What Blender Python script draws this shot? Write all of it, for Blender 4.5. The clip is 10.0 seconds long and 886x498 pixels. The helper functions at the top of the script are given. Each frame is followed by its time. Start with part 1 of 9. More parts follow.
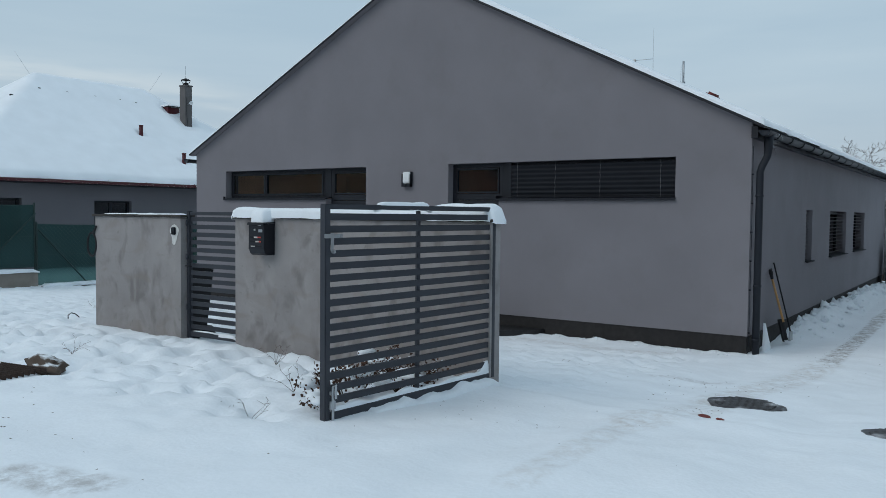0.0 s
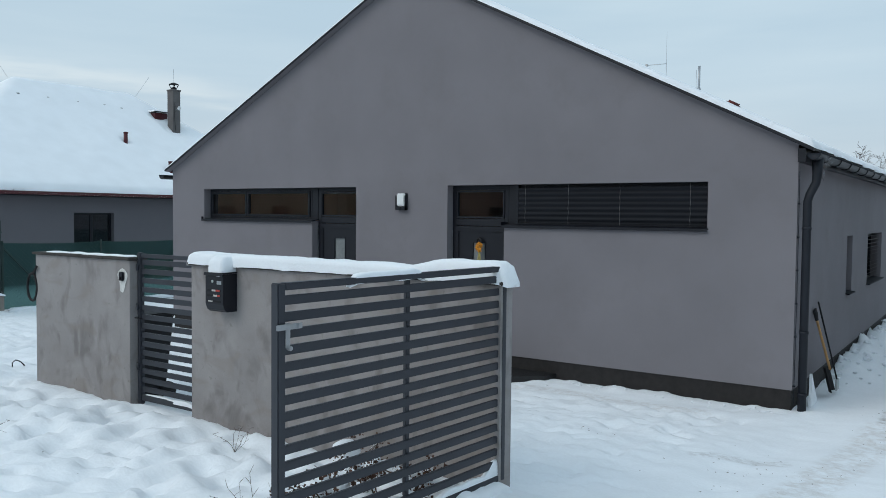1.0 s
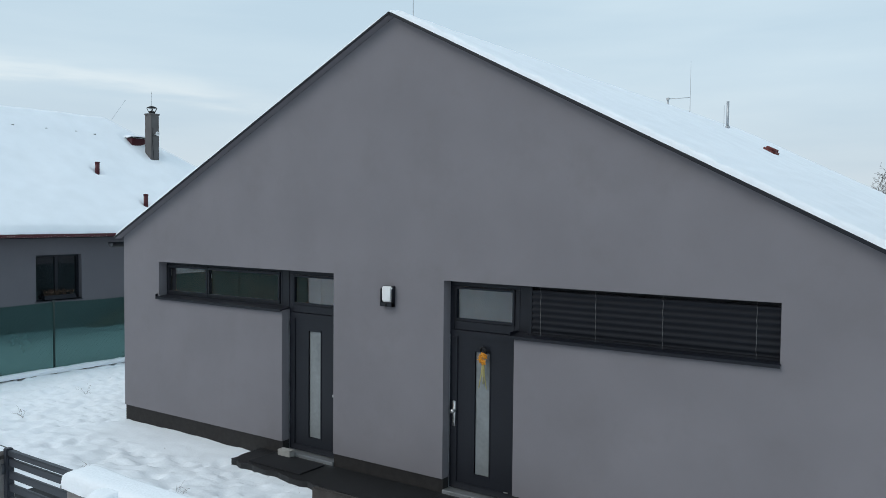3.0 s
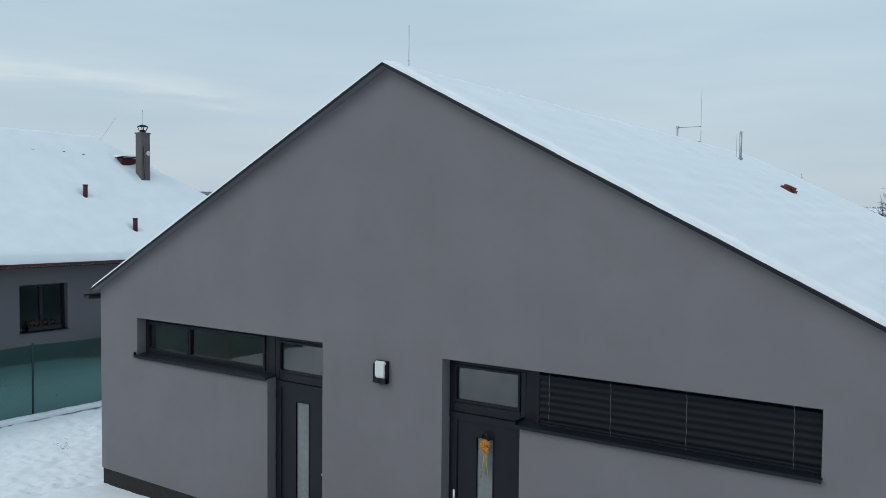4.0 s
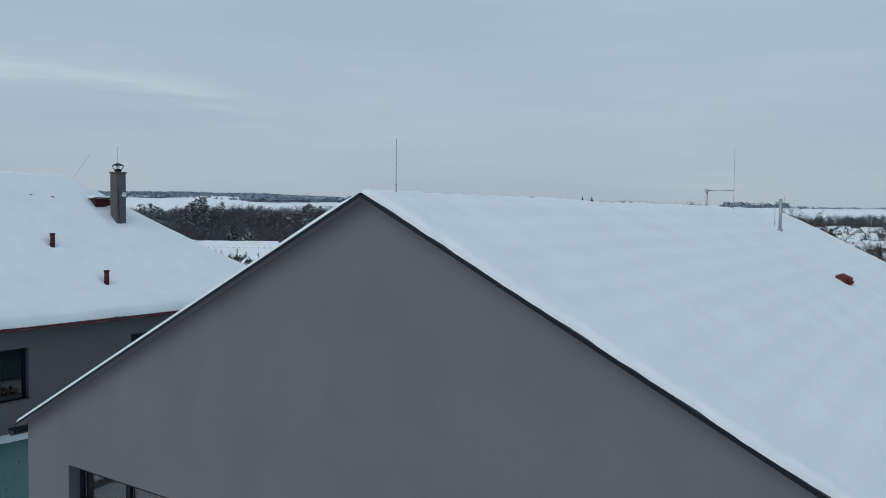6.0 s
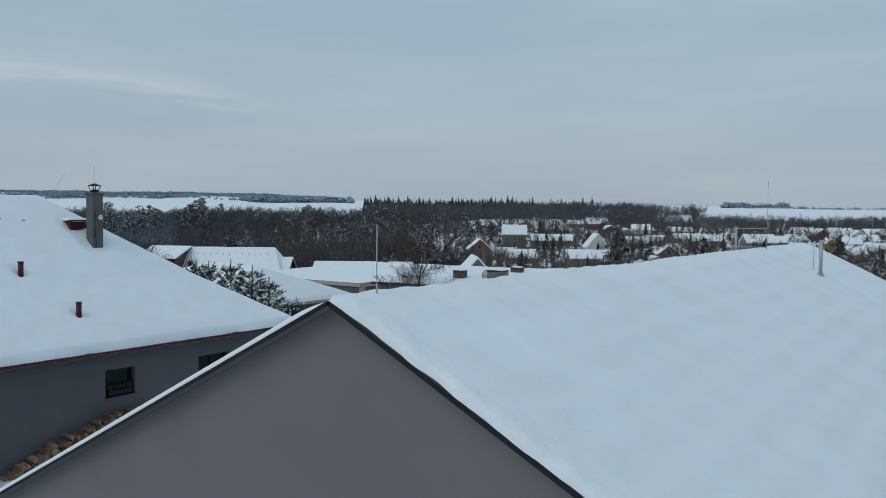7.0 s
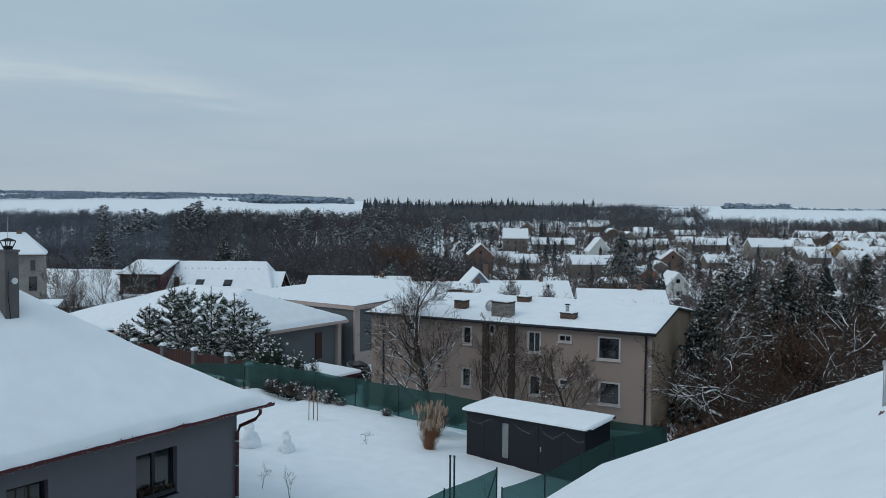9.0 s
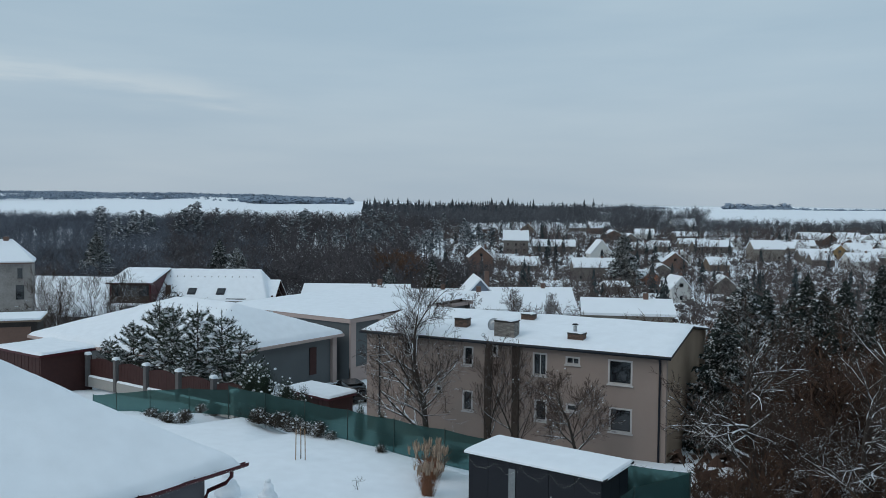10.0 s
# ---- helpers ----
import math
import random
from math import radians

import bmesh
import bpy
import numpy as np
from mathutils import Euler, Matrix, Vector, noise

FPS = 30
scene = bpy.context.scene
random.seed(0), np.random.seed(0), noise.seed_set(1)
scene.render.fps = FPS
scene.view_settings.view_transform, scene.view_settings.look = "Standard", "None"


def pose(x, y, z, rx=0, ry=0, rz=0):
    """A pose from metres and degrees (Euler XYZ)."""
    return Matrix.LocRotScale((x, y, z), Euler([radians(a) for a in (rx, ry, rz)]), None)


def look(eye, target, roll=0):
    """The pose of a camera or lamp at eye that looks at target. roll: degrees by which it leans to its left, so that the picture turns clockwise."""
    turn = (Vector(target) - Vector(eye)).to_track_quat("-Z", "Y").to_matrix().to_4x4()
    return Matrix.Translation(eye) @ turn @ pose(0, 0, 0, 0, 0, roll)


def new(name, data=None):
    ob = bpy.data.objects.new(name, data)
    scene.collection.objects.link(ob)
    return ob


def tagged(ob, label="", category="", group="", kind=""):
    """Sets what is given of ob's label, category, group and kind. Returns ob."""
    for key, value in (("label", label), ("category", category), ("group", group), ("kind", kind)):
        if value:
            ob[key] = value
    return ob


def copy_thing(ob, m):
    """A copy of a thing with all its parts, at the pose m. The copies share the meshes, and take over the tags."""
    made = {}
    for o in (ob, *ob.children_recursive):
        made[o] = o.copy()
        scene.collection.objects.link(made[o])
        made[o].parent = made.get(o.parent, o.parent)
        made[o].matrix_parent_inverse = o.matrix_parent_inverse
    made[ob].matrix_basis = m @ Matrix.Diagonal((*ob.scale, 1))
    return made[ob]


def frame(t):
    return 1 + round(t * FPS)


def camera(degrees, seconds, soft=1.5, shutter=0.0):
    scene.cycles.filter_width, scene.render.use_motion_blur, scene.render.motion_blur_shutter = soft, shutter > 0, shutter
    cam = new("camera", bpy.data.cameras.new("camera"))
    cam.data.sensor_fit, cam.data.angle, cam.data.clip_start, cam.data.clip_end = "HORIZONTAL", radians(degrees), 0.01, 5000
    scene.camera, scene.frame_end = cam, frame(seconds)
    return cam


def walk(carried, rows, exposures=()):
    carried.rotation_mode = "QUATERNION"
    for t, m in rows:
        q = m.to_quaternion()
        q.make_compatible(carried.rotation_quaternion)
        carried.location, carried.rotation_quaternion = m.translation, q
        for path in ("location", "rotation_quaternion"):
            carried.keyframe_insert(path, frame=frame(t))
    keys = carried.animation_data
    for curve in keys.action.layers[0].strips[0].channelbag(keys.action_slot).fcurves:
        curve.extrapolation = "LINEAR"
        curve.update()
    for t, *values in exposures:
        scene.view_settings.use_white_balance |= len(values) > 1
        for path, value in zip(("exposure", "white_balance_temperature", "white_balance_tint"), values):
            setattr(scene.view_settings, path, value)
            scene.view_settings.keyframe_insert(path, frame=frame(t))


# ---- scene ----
cam = camera(57.66, 10.0, soft=0.5)
PATH = [
    (0, look((12.347, -11.565, 1.918), (6.662, -3.350, 1.488), 0.55)),
    (0.5, look((11.918, -10.935, 2.102), (6.233, -2.720, 1.672), 0.55)),
    (1, look((11.501, -10.311, 2.342), (5.815, -2.095, 1.912), 0.55)),
    (1.5, look((11.125, -9.738, 2.603), (5.440, -1.523, 2.174), 0.55)),
    (2, look((10.776, -9.216, 2.899), (5.091, -1.000, 2.470), 0.55)),
    (2.5, look((10.458, -8.737, 3.239), (4.772, -0.521, 2.810), 0.55)),
    (4, look((9.645, -7.530, 4.440), (3.960, 0.685, 4.011), 0.55)),
    (4.5, look((9.388, -7.148, 4.843), (3.702, 1.067, 4.413), 0.55)),
    (5, look((9.088, -6.720, 5.247), (3.403, 1.495, 4.818), 0.55)),
    (5.5, look((8.749, -6.224, 5.642), (3.064, 1.991, 5.213), 0.55)),
    (7, look((7.312, -4.102, 6.799), (1.627, 4.113, 6.369), 0.55)),
    (7.5, look((6.675, -3.147, 7.204), (0.990, 5.069, 6.774), 0.55)),
    (8, look((5.906, -2.082, 7.603), (0.221, 6.134, 7.173), 0.55)),
    (8.5, look((5.126, -0.957, 8.003), (-0.559, 7.259, 7.573), 0.55)),
    (9, look((4.301, 0.217, 8.414), (-1.385, 8.433, 7.984), 0.55)),
    (9.5, look((3.460, 1.453, 8.822), (-2.225, 9.668, 8.393), 0.55)),
    (10, look((2.544, 2.764, 9.211), (-3.141, 10.980, 8.781), 0.55)),
]
EXPOSURES = [(0, -0.05, 6560, 10), (0.5, 0.06, 6620, 10), (1.0, 0.2, 6700, 10), (1.5, 0.28, 6760, 10.5), (2.5, 0.36, 6830, 11.5), (4.0, 0.1, 6740, 10), (4.5, 0.0, 6680, 10),
             (5.5, -0.16, 6580, 10), (7.0, -0.32, 6500, 10), (7.5, -0.34, 6500, 10), (8.5, -0.26, 6500, 10), (10, -0.18, 6500, 10)]
walk(cam, PATH, EXPOSURES)

# ---- world and light ----
def make_world():
    w = bpy.data.worlds.new("winter_sky")
    scene.world = w
    w.use_nodes = True
    nt = w.node_tree
    nt.nodes.clear()
    N, L = nt.nodes.new, nt.links.new
    out, bg = N("ShaderNodeOutputWorld"), N("ShaderNodeBackground")
    sky = N("ShaderNodeTexSky")
    sky.sky_type, sky.sun_disc = "NISHITA", False
    sky.sun_elevation, sky.sun_rotation = radians(14), radians(200)
    sky.air_density, sky.dust_density, sky.ozone_density = 1.0, 3.0, 1.5
    tc, sep = N("ShaderNodeTexCoord"), N("ShaderNodeSeparateXYZ")
    L(tc.outputs["Generated"], sep.inputs[0])
    # an even cloud deck, a little lighter near the horizon and mottled
    ramp = N("ShaderNodeValToRGB")
    e = ramp.color_ramp.elements
    e[0].position, e[0].color = 0.0, (0.478, 0.575, 0.665, 1)
    e[1].position, e[1].color = 1.0, (0.48, 0.635, 0.775, 1)
    m = e.new(0.16)
    m.color = (0.462, 0.60, 0.715, 1)
    m = e.new(0.4)
    m.color = (0.448, 0.61, 0.73, 1)
    L(sep.outputs[2], ramp.inputs[0])
    mp = N("ShaderNodeMapping")
    mp.inputs["Rotation"].default_value = (0, 0, radians(-34.7))
    mp.inputs["Scale"].default_value = (1.3, 1.3, 9.0)
    L(tc.outputs["Generated"], mp.inputs["Vector"])
    n1 = N("ShaderNodeTexNoise")
    n1.inputs["Scale"].default_value, n1.inputs["Detail"].default_value, n1.inputs["Roughness"].default_value = 1.7, 6.0, 0.5
    L(mp.outputs[0], n1.inputs["Vector"])
    cr = N("ShaderNodeValToRGB")
    c = cr.color_ramp.elements
    c[0].position, c[0].color = 0.36, (0.945, 0.96, 0.972, 1)
    c[1].position, c[1].color = 0.70, (1.11, 1.075, 1.045, 1)
    L(n1.outputs["Fac"], cr.inputs[0])
    mul = N("ShaderNodeMixRGB")
    mul.blend_type, mul.inputs[0].default_value = "MULTIPLY", 1.0
    L(ramp.outputs[0], mul.inputs[1])
    L(cr.outputs[0], mul.inputs[2])
    # a thin wisp of brighter cloud over the valley
    def dot(v):
        n = N("ShaderNodeVectorMath")
        n.operation = "DOT_PRODUCT"
        n.inputs[1].default_value = v
        L(tc.outputs["Generated"], n.inputs[0])
        return n.outputs["Value"]

    def calc(op, a, b=0.0, c=0.0):
        n = N("ShaderNodeMath")
        n.operation = op
        for i, v in enumerate((a, b, c)):
            if hasattr(v, "is_linked"):
                L(v, n.inputs[i])
            else:
                n.inputs[i].default_value = v
        return n.outputs[0]

    ahead = calc("MAXIMUM", dot((-0.569, 0.822, 0)), 0.05)
    u, w = calc("DIVIDE", dot((0.822, 0.569, 0)), ahead), calc("DIVIDE", sep.outputs[2], ahead)
    n2 = N("ShaderNodeTexNoise")
    n2.inputs["Scale"].default_value, n2.inputs["Detail"].default_value = 7.0, 5.0
    L(mp.outputs[0], n2.inputs["Vector"])
    wob = calc("MULTIPLY_ADD", n2.outputs["Fac"], 0.05, -0.025)
    off = calc("ADD", calc("SUBTRACT", w, calc("MULTIPLY_ADD", u, -0.125, 0.1105)), wob)
    band = calc("POWER", 2.718, calc("MULTIPLY", calc("POWER", calc("ABSOLUTE", calc("DIVIDE", off, 0.0125)), 2.0), -1.0))
    fade = N("ShaderNodeMapRange")
    fade.interpolation_type = "SMOOTHSTEP"
    fade.inputs["From Min"].default_value, fade.inputs["From Max"].default_value = -0.16, -0.34
    L(u, fade.inputs["Value"])
    wisp = calc("MULTIPLY", calc("MULTIPLY", band, fade.outputs[0]), calc("MULTIPLY", n2.outputs["Fac"], 1.1))
    lit = N("ShaderNodeMixRGB")
    lit.blend_type = "MULTIPLY"
    lit.inputs[2].default_value = (1.42, 1.26, 1.14, 1)
    L(wisp, lit.inputs[0])
    L(mul.outputs[0], lit.inputs[1])
    scale = N("ShaderNodeMixRGB")
    scale.blend_type, scale.inputs[0].default_value = "MULTIPLY", 1.0
    scale.inputs[2].default_value = (0.10, 0.10, 0.10, 1)
    L(sky.outputs[0], scale.inputs[1])
    mix = N("ShaderNodeMixRGB")
    mix.inputs[0].default_value = 0.93
    L(scale.outputs[0], mix.inputs[1])
    L(lit.outputs[0], mix.inputs[2])
    L(mix.outputs[0], bg.inputs["Color"])
    bg.inputs["Strength"].default_value = 1.0
    L(bg.outputs[0], out.inputs[0])


make_world()
sun_data = bpy.data.lights.new("sun", "SUN")
sun_data.energy, sun_data.angle, sun_data.color = 0.75, radians(40), (1.0, 0.94, 0.88)
sun = new("sun", sun_data)
sun.matrix_world = look((0, 0, 0), (0.35, 0.75, -0.75))

# ---- materials ----
def material(name, base, rough=0.8, metal=0.0, var=0.12, scale=6.0, fine=60.0, bump=0.15, bump_dist=0.01, tint=None,
             spec=0.4, stain=0.0, stain_col=(0.1, 0.09, 0.08), stain_scale=1.2, streak=1.0, random=0.0, island=0.0, obj=False):
    """A procedural surface: two scales of colour variation, optional stains, fine relief."""
    mat = bpy.data.materials.new(name)
    mat.use_nodes = True
    nt = mat.node_tree
    N, L = nt.nodes.new, nt.links.new
    b = nt.nodes["Principled BSDF"]
    b.inputs["Roughness"].default_value, b.inputs["Metallic"].default_value = rough, metal
    b.inputs["Specular IOR Level"].default_value = spec
    tc = N("ShaderNodeTexCoord")
    co = tc.outputs["Object"] if obj else N("ShaderNodeNewGeometry").outputs["Position"]
    big, small = N("ShaderNodeTexNoise"), N("ShaderNodeTexNoise")
    big.inputs["Scale"].default_value, big.inputs["Detail"].default_value = scale, 5
    small.inputs["Scale"].default_value, small.inputs["Detail"].default_value = fine, 4
    L(co, big.inputs["Vector"])
    L(co, small.inputs["Vector"])
    add = N("ShaderNodeMath")
    add.operation = "ADD"
    half = N("ShaderNodeMath")
    half.operation, half.inputs[1].default_value = "MULTIPLY", 0.5
    L(small.outputs["Fac"], half.inputs[0])
    L(big.outputs["Fac"], add.inputs[0])
    L(half.outputs[0], add.inputs[1])
    rng = N("ShaderNodeMapRange")
    rng.inputs["From Min"].default_value, rng.inputs["From Max"].default_value = 0.45, 1.05
    L(add.outputs[0], rng.inputs["Value"])
    lo, hi = [c * (1 - var) for c in base], [min(1, c * (1 + var)) for c in (tint or base)]
    mix = N("ShaderNodeMixRGB")
    mix.inputs[1].default_value, mix.inputs[2].default_value = (*lo, 1), (*hi, 1)
    L(rng.outputs[0], mix.inputs[0])
    col = mix.outputs[0]
    if stain:
        st = N("ShaderNodeTexNoise")
        st.inputs["Scale"].default_value, st.inputs["Detail"].default_value, st.inputs["Roughness"].default_value = stain_scale, 8, 0.65
        sq = N("ShaderNodeMapping")
        sq.inputs["Scale"].default_value = (1, 1, streak)
        L(co, sq.inputs["Vector"])
        L(sq.outputs[0], st.inputs["Vector"])
        sr = N("ShaderNodeMapRange")
        sr.inputs["From Min"].default_value, sr.inputs["From Max"].default_value, sr.inputs["To Max"].default_value = 0.52, 0.72, stain
        L(st.outputs["Fac"], sr.inputs["Value"])
        sm = N("ShaderNodeMixRGB")
        L(sr.outputs[0], sm.inputs[0])
        L(col, sm.inputs[1])
        sm.inputs[2].default_value = (*stain_col, 1)
        col = sm.outputs[0]
    if random or island:
        src = N("ShaderNodeObjectInfo").outputs["Random"] if random else N("ShaderNodeNewGeometry").outputs["Random Per Island"]
        k = random or island
        rr = N("ShaderNodeMapRange")
        rr.inputs["To Min"].default_value, rr.inputs["To Max"].default_value = 1 - k, 1 + k
        L(src, rr.inputs["Value"])
        hs = N("ShaderNodeHueSaturation")
        L(rr.outputs[0], hs.inputs["Value"])
        L(col, hs.inputs["Color"])
        col = hs.outputs[0]
    L(col, b.inputs["Base Color"])
    if bump:
        bp = N("ShaderNodeBump")
        bp.inputs["Strength"].default_value, bp.inputs["Distance"].default_value = bump, bump_dist
        L(small.outputs["Fac"], bp.inputs["Height"])
        L(bp.outputs[0], b.inputs["Normal"])
    return mat


def frosted(mat, lo=0.25, hi=0.65, noise_scale=9.0, col=(0.82, 0.85, 0.88)):
    """Snow lying on whatever faces up, over the material's own colour."""
    nt = mat.node_tree
    N, L = nt.nodes.new, nt.links.new
    b = nt.nodes["Principled BSDF"]
    old = b.inputs["Base Color"].links[0].from_socket
    geo, sep = N("ShaderNodeNewGeometry"), N("ShaderNodeSeparateXYZ")
    L(geo.outputs["Normal"], sep.inputs[0])
    ns = N("ShaderNodeTexNoise")
    ns.inputs["Scale"].default_value, ns.inputs["Detail"].default_value = noise_scale, 3
    L(geo.outputs["Position"], ns.inputs["Vector"])
    ad = N("ShaderNodeMath")
    ad.operation = "MULTIPLY_ADD"
    ad.inputs[1].default_value = 0.9
    L(ns.outputs["Fac"], ad.inputs[0])
    L(sep.outputs[2], ad.inputs[2])
    rg = N("ShaderNodeMapRange")
    rg.inputs["From Min"].default_value, rg.inputs["From Max"].default_value = lo + 0.45, hi + 0.45
    L(ad.outputs[0], rg.inputs["Value"])
    mx = N("ShaderNodeMixRGB")
    L(rg.outputs[0], mx.inputs[0])
    L(old, mx.inputs[1])
    mx.inputs[2].default_value = (*col, 1)
    L(mx.outputs[0], b.inputs["Base Color"])
    return mat


def glass_material(name, tint=(0.86, 0.9, 0.92), rough=0.0):
    mat = bpy.data.materials.new(name)
    mat.use_nodes = True
    b = mat.node_tree.nodes["Principled BSDF"]
    b.inputs["Base Color"].default_value = (*tint, 1)
    b.inputs["Roughness"].default_value, b.inputs["Transmission Weight"].default_value, b.inputs["IOR"].default_value = rough, 1.0, 1.7
    return mat


M = {}
SNOW = (0.85, 0.885, 0.92)
M["snow"] = material("snow", SNOW, 0.75, var=0.045, scale=1.5, fine=45, bump=0.35, bump_dist=0.015, spec=0.25)
def worn_snow(mat, ways):
    """Grey-brown dirt pressed into the snow along ways (x0, y0, x1, y1, half-width, strength, colour)."""
    nt = mat.node_tree
    N, L = nt.nodes.new, nt.links.new
    b = nt.nodes["Principled BSDF"]
    col = b.inputs["Base Color"].links[0].from_socket
    geo, flat = N("ShaderNodeNewGeometry"), N("ShaderNodeVectorMath")
    flat.operation, flat.inputs[1].default_value = "MULTIPLY", (1, 1, 0)
    L(geo.outputs["Position"], flat.inputs[0])
    ns = N("ShaderNodeTexNoise")
    ns.inputs["Scale"].default_value, ns.inputs["Detail"].default_value, ns.inputs["Roughness"].default_value = 9.0, 8, 0.7
    L(geo.outputs["Position"], ns.inputs["Vector"])
    for x0, y0, x1, y1, wide, k, c in ways:
        a, d = Vector((x0, y0, 0)), Vector((x1 - x0, y1 - y0, 0))
        rel, dp, sc, df, ln = (N("ShaderNodeVectorMath") for _ in range(5))
        rel.operation, rel.inputs[1].default_value = "SUBTRACT", a
        L(flat.outputs[0], rel.inputs[0])
        dp.operation, dp.inputs[1].default_value = "DOT_PRODUCT", d / d.length_squared
        L(rel.outputs[0], dp.inputs[0])
        clamp = N("ShaderNodeClamp")
        L(dp.outputs["Value"], clamp.inputs["Value"])
        sc.operation, sc.inputs[0].default_value = "SCALE", d
        L(clamp.outputs[0], sc.inputs["Scale"])
        df.operation = "SUBTRACT"
        L(rel.outputs[0], df.inputs[0])
        L(sc.outputs[0], df.inputs[1])
        ln.operation = "LENGTH"
        L(df.outputs[0], ln.inputs[0])
        near, speck, mul, mx = N("ShaderNodeMapRange"), N("ShaderNodeMapRange"), N("ShaderNodeMath"), N("ShaderNodeMixRGB")
        near.interpolation_type = "SMOOTHSTEP"
        near.inputs["From Min"].default_value, near.inputs["From Max"].default_value = wide, wide * 0.45
        L(ln.outputs["Value"], near.inputs["Value"])
        speck.inputs["From Min"].default_value, speck.inputs["From Max"].default_value, speck.inputs["To Max"].default_value = 0.40, 0.66, k
        L(ns.outputs["Fac"], speck.inputs["Value"])
        mul.operation = "MULTIPLY"
        L(near.outputs[0], mul.inputs[0])
        L(speck.outputs[0], mul.inputs[1])
        L(mul.outputs[0], mx.inputs[0])
        L(col, mx.inputs[1])
        mx.inputs[2].default_value = (*c, 1)
        col = mx.outputs[0]
    L(col, b.inputs["Base Color"])
    return mat


GREY, BROWN = (0.30, 0.27, 0.25), (0.42, 0.36, 0.31)
M["ground_snow"] = worn_snow(material("ground_snow", SNOW, 0.75, var=0.05, scale=1.5, fine=30, bump=0.28, bump_dist=0.015, spec=0.25),
                             ((10.55, 0.0, 10.50, 9.0, 0.17, 0.95, GREY), (10.25, -4.2, 10.55, -0.2, 0.28, 0.42, BROWN), (10.2, -6.0, 10.35, -4.3, 0.30, 0.34, BROWN), (10.22, -7.8, 10.2, -6.0, 0.16, 0.30, BROWN),
                              (8.0, -9.3, 8.5, -9.2, 0.22, 0.6, GREY), (9.3, -2.9, 9.9, -2.6, 0.16, 0.45, GREY), (5.4, -0.62, 8.6, -0.75, 0.20, 0.35, BROWN), (11.6, -1.5, 11.5, 2.0, 0.35, 0.22, BROWN)))
M["snow_far"] = material("snow_far", SNOW, 0.85, var=0.04, scale=0.02, fine=0.6, bump=0, spec=0.1)
M["plaster"] = material("plaster_grey", (0.200, 0.190, 0.206), 0.92, var=0.09, scale=0.9, fine=300, bump=0.35, bump_dist=0.003, spec=0.2,
                        stain=0.5, stain_col=(0.174, 0.163, 0.172), stain_scale=1.3)
M["plinth"] = material("plinth_mosaic", (0.021, 0.019, 0.019), 0.85, var=0.35, scale=12, fine=260, bump=0.5, bump_dist=0.004)
M["anthracite"] = material("anthracite_coat", (0.009, 0.0105, 0.016), 0.45, var=0.1, scale=3, fine=90, bump=0.03, spec=0.35)
M["gate"] = material("gate_coat", (0.027, 0.031, 0.041), 0.5, var=0.08, scale=4, fine=120, bump=0.05, spec=0.5)
M["zinc"] = material("zinc_dark", (0.016, 0.019, 0.026), 0.55, metal=0.1, var=0.1, scale=5, fine=60, bump=0.05, spec=0.3)
M["galv"] = material("galvanised", (0.42, 0.44, 0.46), 0.42, metal=0.8, var=0.12, scale=30, fine=140, bump=0.05)
M["concrete"] = material("raw_concrete", (0.285, 0.268, 0.266), 0.92, var=0.14, scale=2.6, fine=90, bump=0.3, bump_dist=0.004,
                         stain=0.55, stain_col=(0.20, 0.18, 0.175), stain_scale=1.9, streak=0.7)


def clouded(mat):
    """Trowelled patches, damp runs and pale filler over a concrete face."""
    nt = mat.node_tree
    N, L = nt.nodes.new, nt.links.new
    b = nt.nodes["Principled BSDF"]
    col = b.inputs["Base Color"].links[0].from_socket
    geo = N("ShaderNodeNewGeometry")
    for sc, squash, lo, hi, k, c in ((3.3, (1, 1, 0.8), 0.54, 0.66, 0.34, (0.36, 0.34, 0.335)), (4.2, (1, 1, 0.55), 0.52, 0.68, 0.75, (0.165, 0.15, 0.148)), (2.2, (1, 1, 2.2), 0.55, 0.66, 0.45, (0.235, 0.205, 0.185)), (16.0, (1, 1, 1), 0.64, 0.70, 0.35, (0.15, 0.14, 0.13))):
        mp, ns, rg, mx = N("ShaderNodeMapping"), N("ShaderNodeTexNoise"), N("ShaderNodeMapRange"), N("ShaderNodeMixRGB")
        mp.inputs["Scale"].default_value = squash
        mp.inputs["Location"].default_value = (sc, 0, sc * 0.7)
        ns.inputs["Scale"].default_value, ns.inputs["Detail"].default_value, ns.inputs["Distortion"].default_value = sc, 6, 0.6
        rg.inputs["From Min"].default_value, rg.inputs["From Max"].default_value, rg.inputs["To Max"].default_value = lo, hi, k
        L(geo.outputs["Position"], mp.inputs["Vector"])
        L(mp.outputs[0], ns.inputs["Vector"])
        L(ns.outputs["Fac"], rg.inputs["Value"])
        L(rg.outputs[0], mx.inputs[0])
        L(col, mx.inputs[1])
        mx.inputs[2].default_value = (*c, 1)
        col = mx.outputs[0]
    L(col, b.inputs["Base Color"])


